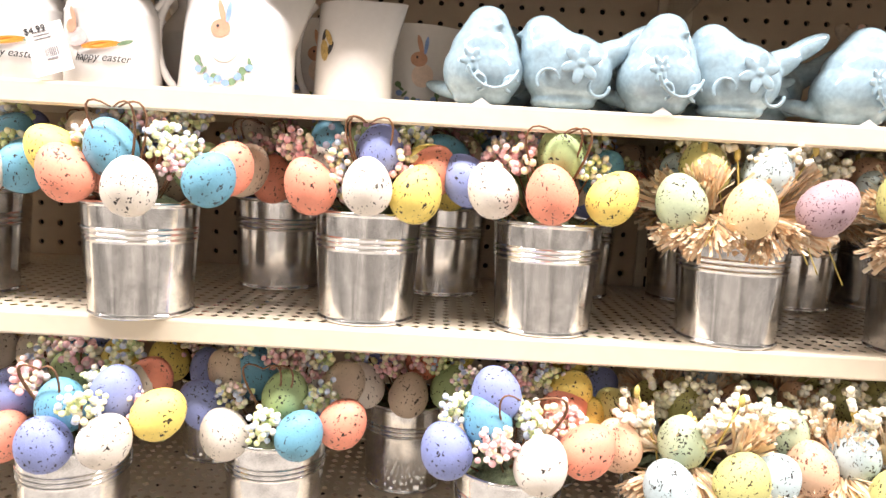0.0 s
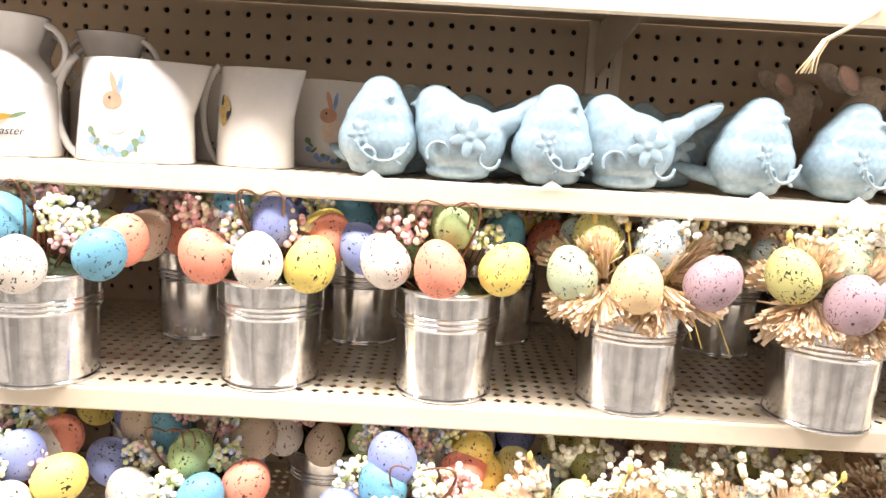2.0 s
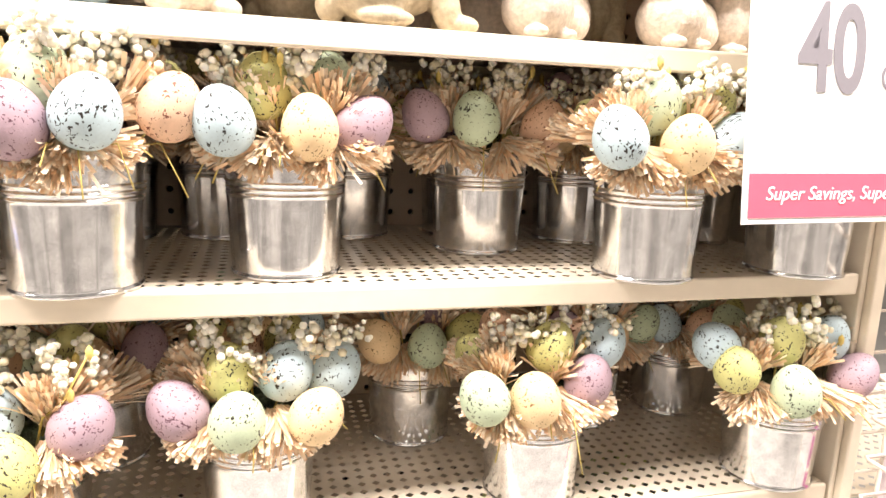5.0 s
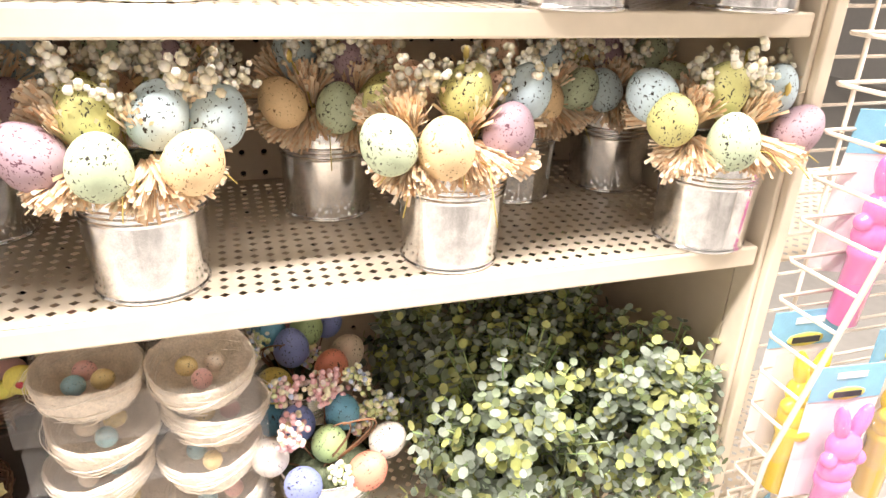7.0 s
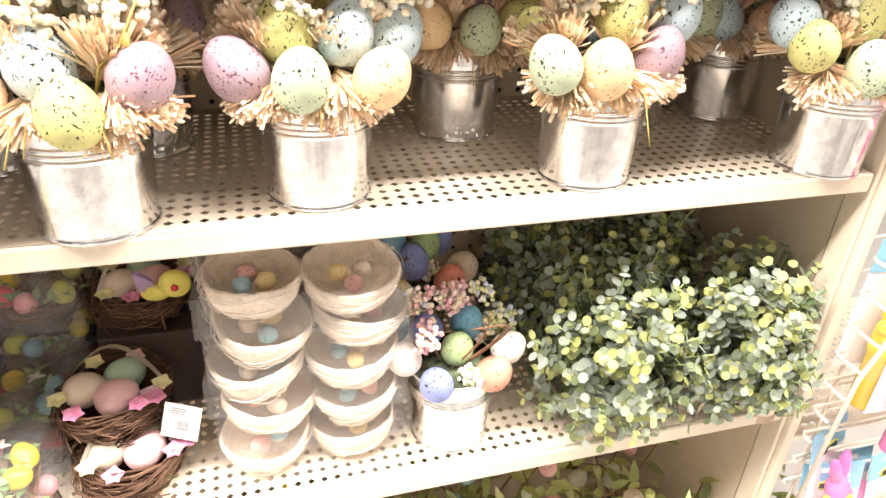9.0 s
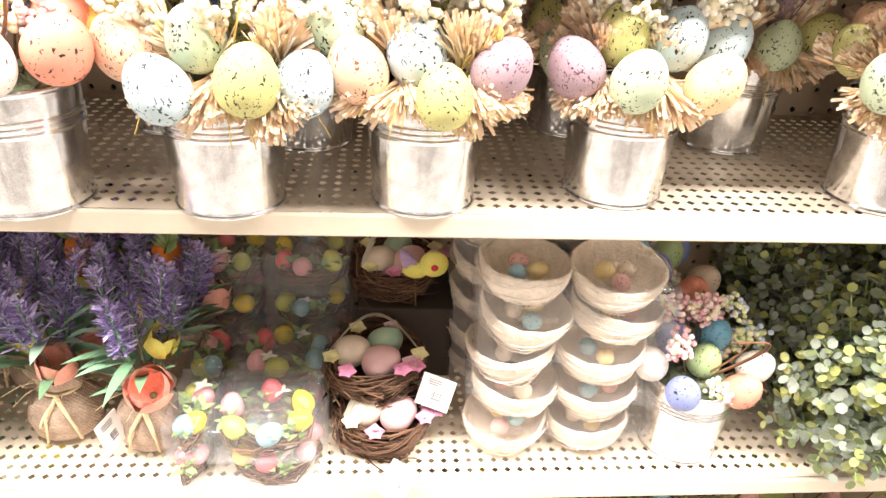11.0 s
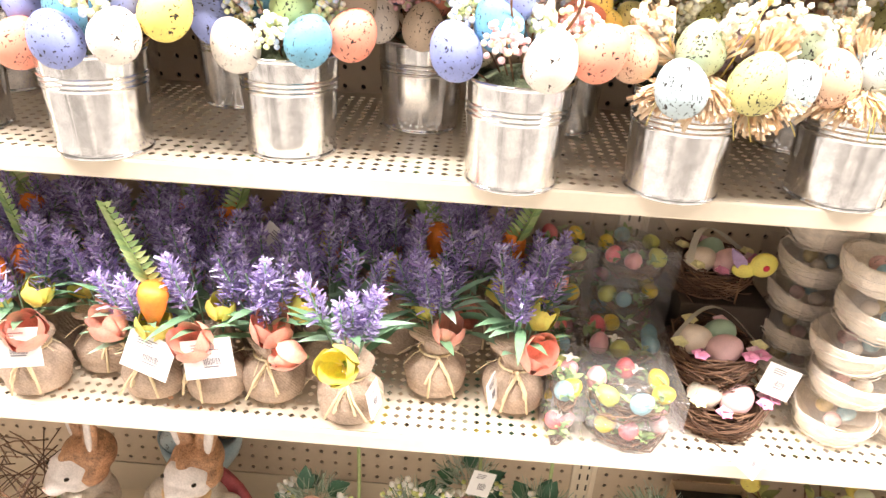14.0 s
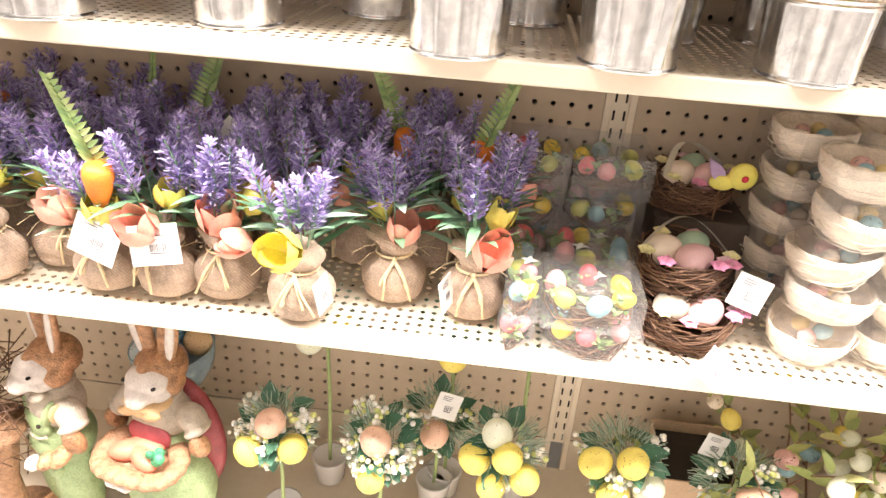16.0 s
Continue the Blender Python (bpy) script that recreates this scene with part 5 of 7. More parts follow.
def burlap_bundle(rng, flowers, carrot=False, label="", spikes=8):
    thing = empty("lavender_bundle", label or "burlap bundle of purple lavender with coral tulips and raffia bow", "flower bundle", "lavender bundles")
    sack = blob("sack", [((0, 0, 0.027), (0.033, 0.030, 0.027)), ((0, 0, 0.014), (0.031, 0.028, 0.015)), ((0, 0, 0.052), (0.0165, 0.015, 0.016)), ((0.004, -0.004, 0.066), (0.021, 0.019, 0.013)), ((-0.005, 0.004, 0.070), (0.023, 0.018, 0.010))], 0.0016, 3)
    for v in sack.vertices:
        a = math.atan2(v.co.y, v.co.x)
        k = 1 + 0.05 * math.sin(7 * a) * min(1.0, max(0.0, (v.co.z - 0.02) / 0.02))
        v.co.x *= k
        v.co.y *= k
    sack.materials.append(BURLAP)
    part("sack", sack, None, thing)
    bm = bmesh.new()
    bow(bm, (0, -0.018, 0.053), 0.030, rng)
    tube(bm, [(0.0180 * math.cos(a), 0.017 * math.sin(a), 0.053) for a in [i * math.pi / 8 for i in range(17)]], 0.0014, 5)
    part("raffia_bow", bm, RAFFIA, thing)["kind"] = "stuff"
    st = bmesh.new()
    for k in range(spikes):
        bm = bmesh.new()
        a = rng.uniform(0, 2 * math.pi)
        d = Vector((0.24 * math.cos(a) + rng.uniform(-0.14, 0.14), 0.22 * math.sin(a) - 0.04, 1)).normalized()
        p0 = Vector((0.008 * math.cos(a), 0.008 * math.sin(a), 0.06))
        lo = rng.uniform(0.026, 0.066)
        tube(st, [p0, p0 + d * (lo + 0.05)], 0.0009, 4)
        lavender_spike(bm, p0 + d * lo, d, rng.uniform(0.05, 0.066), rng)
        part("lavender_spike", bm, LAVENDER, thing, smooth=False)["kind"] = "stuff"
    for k in range(22):
        a = rng.uniform(0, 2 * math.pi)
        p0 = Vector((0.014 * math.cos(a), 0.014 * math.sin(a), 0.065 + rng.uniform(0, 0.05)))
        leaf(st, p0, (math.cos(a), math.sin(a), rng.uniform(0.2, 0.9)), rng.uniform(0.034, 0.058), 0.0105, rng.uniform(0, 0.014), Vector((0, 0, 1)))
    part("foliage", st, LEAF, thing)["kind"] = "stuff"
    for colour, dx, dy, dz, size, lean in flowers:
        tulip((dx, dy, dz), lean, size * 1.32, {"coral": CORAL, "lemon": LEMON}[colour], thing, rng)
        if colour == "lemon":
            bm = bmesh.new()
            ax = Vector(lean).normalized()
            for q in range(5):
                blade(bm, Vector((dx, dy, dz)) + ax * 0.004, ax + Vector((rng.uniform(-0.35, 0.35), rng.uniform(-0.3, 0.3), rng.uniform(-0.3, 0.3))), size * 1.2, 0.0014)
            part("stamen", bm, RAFFIA, thing, smooth=False)
    if carrot:
        bm = bmesh.new()
        lathe(bm, [(0.0005, 0.0), (0.004, 0.006), (0.0085, 0.02), (0.0105, 0.032), (0.0095, 0.038), (0.004, 0.041), (0.0005, 0.0405)], 16)
        ob = part("carrot", bm, ORANGE, thing)
        ob.matrix_basis = pose(0.018, -0.024, 0.092, 8, 10, 0) @ Matrix.Scale(1.3, 4)
        bm = bmesh.new()
        for k in range(15):
            t = k / 14
            c = Vector((0.020 - 0.030 * t, -0.020, 0.138 + 0.075 * t))
            for sgn in (-1, 1):
                leaf(bm, c, (sgn * 1.0, -0.3, 0.7), 0.017 * (1.1 - 0.6 * t), 0.0055, 0.002, Vector((0, -1, 0)))
        tube(bm, [(0.020, -0.020, 0.136), (-0.010, -0.020, 0.213)], 0.0011, 5)
        part("carrot_leaf", bm, FERN, thing)
    return thing


rng = random.Random(21)
BUNDLES = [
    burlap_bundle(rng, [("lemon", 0.0, -0.026, 0.080, 0.022, (-0.1, -0.9, 0.55)), ("coral", -0.038, -0.014, 0.076, 0.017, (-0.8, -0.4, 0.3))]),
    burlap_bundle(rng, [("coral", 0.006, -0.012, 0.066, 0.019, (0.1, -0.35, 1)), ("lemon", -0.010, 0.004, 0.084, 0.015, (-0.3, -0.1, 1))]),
    burlap_bundle(rng, [("coral", 0.012, -0.022, 0.070, 0.022, (0.15, -0.6, 0.8)), ("lemon", 0.012, 0.000, 0.094, 0.016, (0.4, -0.1, 1))]),
    burlap_bundle(rng, [("coral", -0.018, -0.018, 0.074, 0.020, (-0.3, -0.4, 1)), ("lemon", 0.012, -0.014, 0.076, 0.020, (0.3, -0.4, 1))], True, "burlap bundle of lavender with an orange carrot and tulips"),
    burlap_bundle(rng, [("coral", 0.008, -0.018, 0.076, 0.023, (0.1, -0.4, 1)), ("lemon", 0.024, 0.004, 0.088, 0.017, (0.5, 0, 1))]),
]
FRONT = [(-0.1374, 0.040, 2, 12), (-0.0737, 0.092, 1, 40), (0.0043, 0.050, 3, 0), (0.0771, 0.052, 2, -25), (0.1459, 0.060, 4, 0), (0.2441, 0.034, 0, 0), (0.3413, 0.094, 1, 10), (0.4394, 0.076, 2, 0)]
BEHIND = [(-0.2103, 0.06, 3, 30), (-0.1597, 0.12, 3, -20), (-0.271, 0.10, 4, 80), (-0.2204, 0.19, 0, 50), (-0.1293, 0.21, 1, 100), (-0.0382, 0.165, 4, 60), (0.0377, 0.125, 0, 150), (0.0832, 0.215, 3, 200), (0.1186, 0.14, 1, 80), (0.1844, 0.20, 2, 130), (0.1996, 0.11, 4, 220), (0.2755, 0.18, 1, 300), (0.2957, 0.25, 3, 10), (0.3716, 0.19, 0, 70), (0.407, 0.25, 2, 120), (0.4475, 0.17, 3, 160), (0.0124, 0.25, 2, 0), (-0.3216, 0.05, 1, 10), (-0.0787, 0.255, 0, 20), (0.154, 0.265, 4, 70), (0.235, 0.255, 2, 30), (0.3463, 0.262, 1, 200), (-0.1698, 0.262, 2, 90), (-0.2609, 0.25, 3, 10), (-0.352, 0.15, 0, 0), (-0.018, 0.205, 3, 140)]
used = set()
for x, y, k, turn in FRONT + BEHIND:
    if k in used:
        copy_thing(BUNDLES[k], pose(x, y, D, 0, 0, turn))
    else:
        used.add(k)
        BUNDLES[k].matrix_basis = pose(x, y, D, 0, 0, turn) @ Matrix.Scale(1.2, 4)
price_tag(-0.1232, -0.004, D + 0.088, -14, -3, 8)
price_tag(0.0235, 0.004, D + 0.086, -16, 17, -8)
price_tag(0.0903, 0.006, D + 0.086, -14, -8, 6)
price_tag(0.1287, 0.15, D + 0.155, -20, 40, -10)
for x, y, z, rz in ((0.276, 0.010, D + 0.045, 75), (0.411, 0.035, D + 0.048, 70)):
    price_tag(x, y, z, -8, -6, rz, 0.03, 0.04)


# ---------------------------------------------------------------- shelf d: boxed egg rings
def clear_box(x0, y0, z0, x1, y1, z1, parent, name="box", film=BOX_FILM):
    bm = bmesh.new()
    box(bm, x0, y0, z0, x1, y1, z1, 0.0012)
    ob = part(name, bm, film, parent, "clear plastic box", smooth=False)
    ob.visible_shadow = False
    return ob


RING_EGGS = [mat(n, c, 0.4, vary=0.15, scale=60) for n, c in (("small_yellow_egg", (0.80, 0.58, 0.03)), ("small_lime_egg", (0.52, 0.54, 0.10)), ("small_coral_egg", (0.78, 0.13, 0.15)), ("small_blue_egg", (0.26, 0.48, 0.55)), ("small_pink_egg", (0.78, 0.36, 0.38)))]
SMALL = []
for m in RING_EGGS:
    me = EGG.copy()
    me.materials.append(m)
    SMALL.append(me)


def egg_ring(x0, y0, x1, y1, z0, h, seed, levels=1):
    """Clear box with a twig ring dressed with little eggs, leaves and white blossoms."""
    r = random.Random(seed)
    thing = empty("boxed_egg_ring", "clear plastic box with a twig ring of small eggs and blossoms", "boxed wreath", "boxed egg rings")
    clear_box(x0, y0, z0, x1, y1, z0 + h, thing)
    cx, cy = (x0 + x1) / 2, (y0 + y1) / 2
    ex = (x1 - x0) * 0.5 - 0.014
    ey = (y1 - y0) * 0.5 - 0.014
    z = z0 + h * 0.55
    bm = bmesh.new()
    for k in range(16):
        o, ph = r.uniform(-0.014, 0.010), r.uniform(0, 6)
        tube(bm, [(cx + (ex + o) * math.cos(a), cy + (ey + o) * math.sin(a), z - 0.012 + r.uniform(-0.008, 0.006) + 0.006 * math.sin(3 * a + ph)) for a in [i * math.pi / 9 for i in range(19)]], 0.0011, 4)
    part("twig_ring", bm, NEST_BROWN, thing)
    bm = bmesh.new()
    fl = bmesh.new()
    for k in range(78):
        a = r.uniform(0, 6.28)
        p = Vector((cx + (ex + r.uniform(-0.006, 0.006)) * math.cos(a), cy + (ey + r.uniform(-0.006, 0.006)) * math.sin(a), z - 0.004 + r.uniform(-0.006, 0.01)))
        leaf(bm, p, (r.uniform(-1, 1), r.uniform(-1, 1), r.uniform(0.1, 1)), r.uniform(0.010, 0.018), 0.008, 0.003, Vector((0, 0, 1)))
        if k % 39 == 5:
            for q in range(4):
                leaf(fl, p + Vector((0, 0, 0.012)), (math.cos(q * 1.4), math.sin(q * 1.4), 0.3), 0.011, 0.006, 0.002, Vector((0, 0, 1)))
    part("leaf", bm, FERN_DARK, thing)["kind"] = "stuff"
    part("blossom", fl, WHITE_FLOWER, thing)
    count = 6 if ex > 0.03 else 4
    for k in range(count):
        a = 6.28 * (k + 0.5) / count + r.uniform(-0.25, 0.25)
        place("egg", SMALL[(k * 2 + seed) % 5], thing, (cx + ex * math.cos(a), cy + ey * math.sin(a), z + 0.002), (r.uniform(-1, 1), r.uniform(-1, 0.4), 0.4), 0, r.uniform(0.50, 0.56))
    if ex > 0.03:
        bm = bmesh.new()
        lathe(bm, [(0.020, z0 + 0.004), (0.021, z0 + 0.006), (0.025, z0 + h * 0.7), (0.024, z0 + h * 0.86), (0.020, z0 + h - 0.004), (0.0, z0 + h - 0.003)], 30, centre=(cx, cy, 0))
        part("cup", bm, GLASS, thing, "clear plastic cup").visible_shadow = False
    return thing


for x0, y0, x1, y1, h, levels, seed in (
    (0.474, 0.000, 0.514, 0.090, 0.0430, 2, 3), (0.518, -0.004, 0.624, 0.090, 0.0430, 2, 14),
    (0.474, 0.094, 0.514, 0.184, 0.0430, 2, 26), (0.519, 0.094, 0.626, 0.184, 0.0430, 2, 37),
    (0.462, 0.190, 0.540, 0.300, 0.0560, 3, 48), (0.546, 0.190, 0.646, 0.300, 0.0560, 3, 59),
):
    for k in range(levels):
        slip = 0.003 * ((k * 7 + seed) % 3 - 1)
        egg_ring(x0 + slip, y0 + slip, x1 + slip, y1 + slip, D + k * (h + 0.0012), h, seed + k)


# ---------------------------------------------------------------- shelf d: nests
def nest_bowl(bm, c, R, H, strands, thick, rng, rough=1.0):
    """Bowl of wound strands."""
    c = Vector(c)
    for k in range(strands):
        t = rng.random()
        z = H * (0.05 + 0.9 * t)
        rad = R * (0.62 + 0.38 * math.sqrt(t)) * rng.uniform(0.92, 1.04)
        a0, span = rng.uniform(0, 6.28), rng.uniform(1.2, 2.8)
        wob, ph = rng.uniform(0.001, 0.0045) * rough, rng.uniform(0, 6)
        pts = []
        for i in range(8):
            a = a0 + span * i / 7
            pts.append(c + Vector(((rad + wob * math.sin(3 * a + ph)) * math.cos(a), (rad + wob * math.cos(2 * a + ph)) * math.sin(a), z + wob * math.sin(2 * a + ph) * 1.5)))
        tube(bm, pts, thick * rng.uniform(0.7, 1.2), 4)


NEST_EGG = []
for n, c in (("cream_nest_egg", (0.72, 0.60, 0.48)), ("rose_nest_egg", (0.74, 0.47, 0.47)), ("mint_nest_egg", (0.38, 0.52, 0.38)), ("lemon_nest_egg", (0.82, 0.70, 0.34))):
    me = EGG.copy()
    me.materials.append(mat(n, c, 0.35, vary=0.1, scale=60))
    NEST_EGG.append(me)


def vine_nest(x, y, z, turn, seed, tag=True):
    r = random.Random(seed)
    thing = empty("vine_nest", "dark brown vine nest with pastel eggs, ribbon and blossoms", "bird nest", "vine nests")
    bm = bmesh.new()
    nest_bowl(bm, (0, 0, 0), 0.054, 0.036, 210, 0.0010, r, 2.2)
    for k in range(70):
        a, t = r.uniform(0, 6.28), r.random()
        p = Vector((0.053 * math.cos(a), 0.053 * math.sin(a), 0.006 + 0.030 * t)) * r.uniform(0.9, 1.02)
        d = Vector((-math.sin(a) + 0.5 * math.cos(a) * r.random(), math.cos(a) + 0.5 * math.sin(a) * r.random(), r.uniform(-0.6, 0.7))).normalized()
        tube(bm, [p, p + d * 0.012, p + d * r.uniform(0.02, 0.036) - Vector((p.x, p.y, 0)) * 0.12], 0.0008, 4)
    part("bowl", bm, NEST_BROWN, thing)
    bm = bmesh.new()
    lathe(bm, [(0.0, 0.012), (0.025, 0.013), (0.038, 0.020), (0.045, 0.030)], 24)
    part("inner_sheet", bm, NEST_BROWN, thing)
    for k, (dx, dy, e) in enumerate(((-0.024, -0.004, 0), (0.008, -0.022, 1), (0.012, 0.012, 2))):
        place("egg", NEST_EGG[e], thing, (dx, dy, 0.042), (0.8, -0.2 + 0.3 * k, 0.35), 0, 0.86)
    for dx, dy, c in ((0.040, -0.030, PALE_BLOSSOM), (0.050, -0.015, PALE_LEMON), (0.02, 0.036, PALE_BLOSSOM), (-0.02, 0.034, PALE_LEMON), (-0.046, -0.02, PALE_LEMON), (0.030, -0.042, LAVPINK), (-0.028, -0.044, LAVPINK), (0.046, -0.036, LAVPINK)):
        bm = bmesh.new()
        for q in range(5):
            leaf(bm, (dx, dy, 0.045), (math.cos(q * 1.26), math.sin(q * 1.26) - 0.4, 0.5), 0.011, 0.012, 0.003, Vector((0, -0.5, 1)))
        part("blossom", bm, c, thing)
    bm = bmesh.new()
    pts = [Vector((-0.05 + 0.1 * t, -0.01 + 0.03 * math.sin(t * 3), 0.045 + 0.030 * math.sin(math.pi * t))) for t in [i / 12 for i in range(13)]]
    last = None
    for p in pts:
        pair = (bm.verts.new(p + Vector((0, -0.006, 0.002))), bm.verts.new(p + Vector((0, 0.006, -0.002))))
        if last:
            bm.faces.new((last[0], last[1], pair[1], pair[0]))
        last = pair
    part("ribbon", bm, RIBBON, thing)
    bm = bmesh.new()
    for q in range(14):
        leaf(bm, (0.008 + r.uniform(-0.01, 0.01), -0.046, 0.024 + r.uniform(-0.006, 0.006)), (r.uniform(-1, 1), -0.6, r.uniform(-0.6, 0.8)), 0.008, 0.003, 0, Vector((0, -1, 0.2)))
    part("greenery", bm, FERN, thing)["kind"] = "stuff"
    thing.matrix_basis = pose(x, y, z, 0, 0, turn)
    return thing


PALE_BLOSSOM = mat("blush_blossom", (0.78, 0.52, 0.58), 0.5, vary=0.25, scale=90)
PALE_LEMON = mat("pale_lemon_blossom", (0.84, 0.78, 0.42), 0.5, vary=0.25, scale=90)
LAVPINK = mat("pink_blossom", (0.74, 0.28, 0.44), 0.5, vary=0.3, scale=90)
vine_nest(0.690, 0.084, D, 20, 1)
vine_nest(0.677, 0.112, D + 0.054, 0, 2)
vine_nest(0.700, 0.238, D + 0.105, 30, 3)
bm = bmesh.new()
box(bm, 0.655, 0.18, D, 0.772, 0.295, D + 0.104, 0.002)
tagged(part("carton", bm, mat("dark_carton", (0.05, 0.035, 0.025), 0.7), smooth=False), "dark brown carton under a nest", "carton")
price_tag(0.744, 0.062, D + 0.075, -10, 12, -16, 0.037, 0.04)
price_tag(0.7025, -0.010, D + 0.020, -30, 42, 0, 0.036, 0.036)
# felt bird pick with a round yellow head
bird = empty("felt_bird", "yellow felt bird pick with a red button eye", "bird ornament")
part("head", blob("head", [((0, 0, 0), (0.0195, 0.010, 0.0195)), ((-0.024, 0.004, -0.012), (0.018, 0.009, 0.012))], 0.0013, 2), None, bird).data.materials.append(LEMON)
bm = bmesh.new()
lathe(bm, [(0.0001, 0.0), (0.0042, 0.0), (0.0048, 0.0012), (0.0035, 0.0024), (0.0001, 0.0026)], 16)
part("eye", bm, mat("red_button", (0.65, 0.03, 0.06), 0.3), bird).matrix_basis = pose(0, -0.0098, 0, 90, 0, 0)
bm = bmesh.new()
for sgn in (-1, 1):
    leaf(bm, (-0.026, 0.002, -0.008), (-0.6, 0.2 * sgn, 0.8), 0.034, 0.018, 0.004, Vector((0, -1, 0)))
part("wing", bm, mat("lilac_felt", (0.42, 0.30, 0.48), 0.8, vary=0.2), bird)
bm = bmesh.new()
tube(bm, [(-0.024, 0.006, -0.02), (-0.022, 0.008, -0.075)], 0.0013, 6)
part("stick", bm, TWIG, bird)
bird.matrix_basis = pose(0.745, 0.180, 0.852, 0, 0, 0) @ Matrix.Scale(0.88, 4)


def sisal_nest(x, y, z, seed, parent):
    r = random.Random(seed)
    bm = bmesh.new()
    lathe(bm, [(0.0, 0.0), (0.022, 0.0006), (0.033, 0.006), (0.0405, 0.016), (0.0440, 0.027), (0.0448, 0.0345), (0.0436, 0.0370), (0.0418, 0.0350), (0.0385, 0.024), (0.031, 0.012), (0.018, 0.006), (0.0, 0.005)], 34)
    for v in bm.verts:
        v.co.x *= 1 + 0.04 * math.sin(4 * math.atan2(v.co.y, v.co.x) + seed)
        v.co.z += r.uniform(-0.0012, 0.0012)
    bowl_ob = part("nest", bm, SISAL_BODY, parent)
    bowl_ob.matrix_basis = pose(x, y, z + 0.001, r.uniform(-2, 9), r.uniform(-7, 7), 0)
    bm = bmesh.new()
    nest_bowl(bm, (0, 0, 0.002), 0.0458, 0.034, 60, 0.00045, r, 0.9)
    part("strands", bm, SISAL, bowl_ob)["kind"] = "stuff"
    for k in range(3):
        a = k * 2.1 + seed
        place("egg", SMALL_PASTEL[(k + seed) % 4], bowl_ob, (0.013 * math.cos(a), 0.013 * math.sin(a) - 0.004, 0.027), (r.uniform(-1, 1), r.uniform(-1, 0), 0.3), 0, 0.40)


SMALL_PASTEL = []
for n, c in (("tiny_blue_egg", (0.34, 0.56, 0.64)), ("tiny_yellow_egg", (0.84, 0.66, 0.30)), ("tiny_pink_egg", (0.82, 0.48, 0.44)), ("tiny_cream_egg", (0.80, 0.68, 0.54))):
    me = EGG.copy()
    me.materials.append(egg_mat(n, c, amount=0.6, scale=150))
    SMALL_PASTEL.append(me)


def nest_pack(x, y, z, seed, turn=0.0):
    thing = empty("nest_pack", "clear plastic pack with two pale sisal nests of tiny eggs", "nest pack", "packs of sisal nests")
    sisal_nest(-0.0450, 0, 0.002, seed, thing)
    sisal_nest(0.0450, 0.004, 0.002, seed + 5, thing)
    clear_box(-0.092, -0.047, 0, 0.092, 0.047, 0.041, thing, "tray", FILM)
    thing.matrix_basis = pose(x, y, z, 0, 0, turn) @ Matrix.Diagonal((1.06, 1.06, 1.1, 1))


for k in range(5):
    nest_pack(0.874 + 0.004 * (k % 2), 0.074, D + 0.0480 * k, k, (-4, -2, -6, -3, -5)[k])
for k in range(5):
    nest_pack(0.862, 0.195, D + 0.0480 * k, 20 + k, 3 * (k % 2))

# pail of bright eggs and more behind it
PAIL_D = egg_pail(1.030, 0.068, D, "bright", [("violet", -0.03, -0.042, 0.104), ("white", -0.058, -0.012, 0.12), ("green", 0.001, -0.012, 0.124), ("salmon", 0.034, -0.042, 0.107), ("white", 0.061, -0.012, 0.115), ("violet", -0.027, 0.012, 0.136), ("blue", 0.018, 0.012, 0.141)], random.Random(77), [("pink", -0.035, -0.022, 0.151), ("lemon", 0.01, -0.042, 0.106), ("lemon", 0.062, 0.012, 0.138), ("pink", 0.007, 0.02, 0.166), ("pink", -0.032, 0.02, 0.168), ("mix", 0.036, 0.012, 0.127)], fill=False, egg=0.86)
PAIL_E = egg_pail(1.015, 0.215, D, "bright", [("salmon", 0.035, -0.064, 0.148), ("yellow", -0.028, -0.064, 0.136), ("blue", -0.028, -0.022, 0.181), ("green", 0.014, -0.022, 0.178), ("violet", -0.006, -0.042, 0.167), ("violet", 0.043, 0.02, 0.16), ("tan", 0.057, -0.042, 0.152), ("blue", -0.035, -0.064, 0.096)], random.Random(78), [("lemon", -0.04, -0.042, 0.176), ("mix", 0.013, -0.042, 0.153), ("mix", -0.039, -0.064, 0.09)], fill=False, egg=0.9)


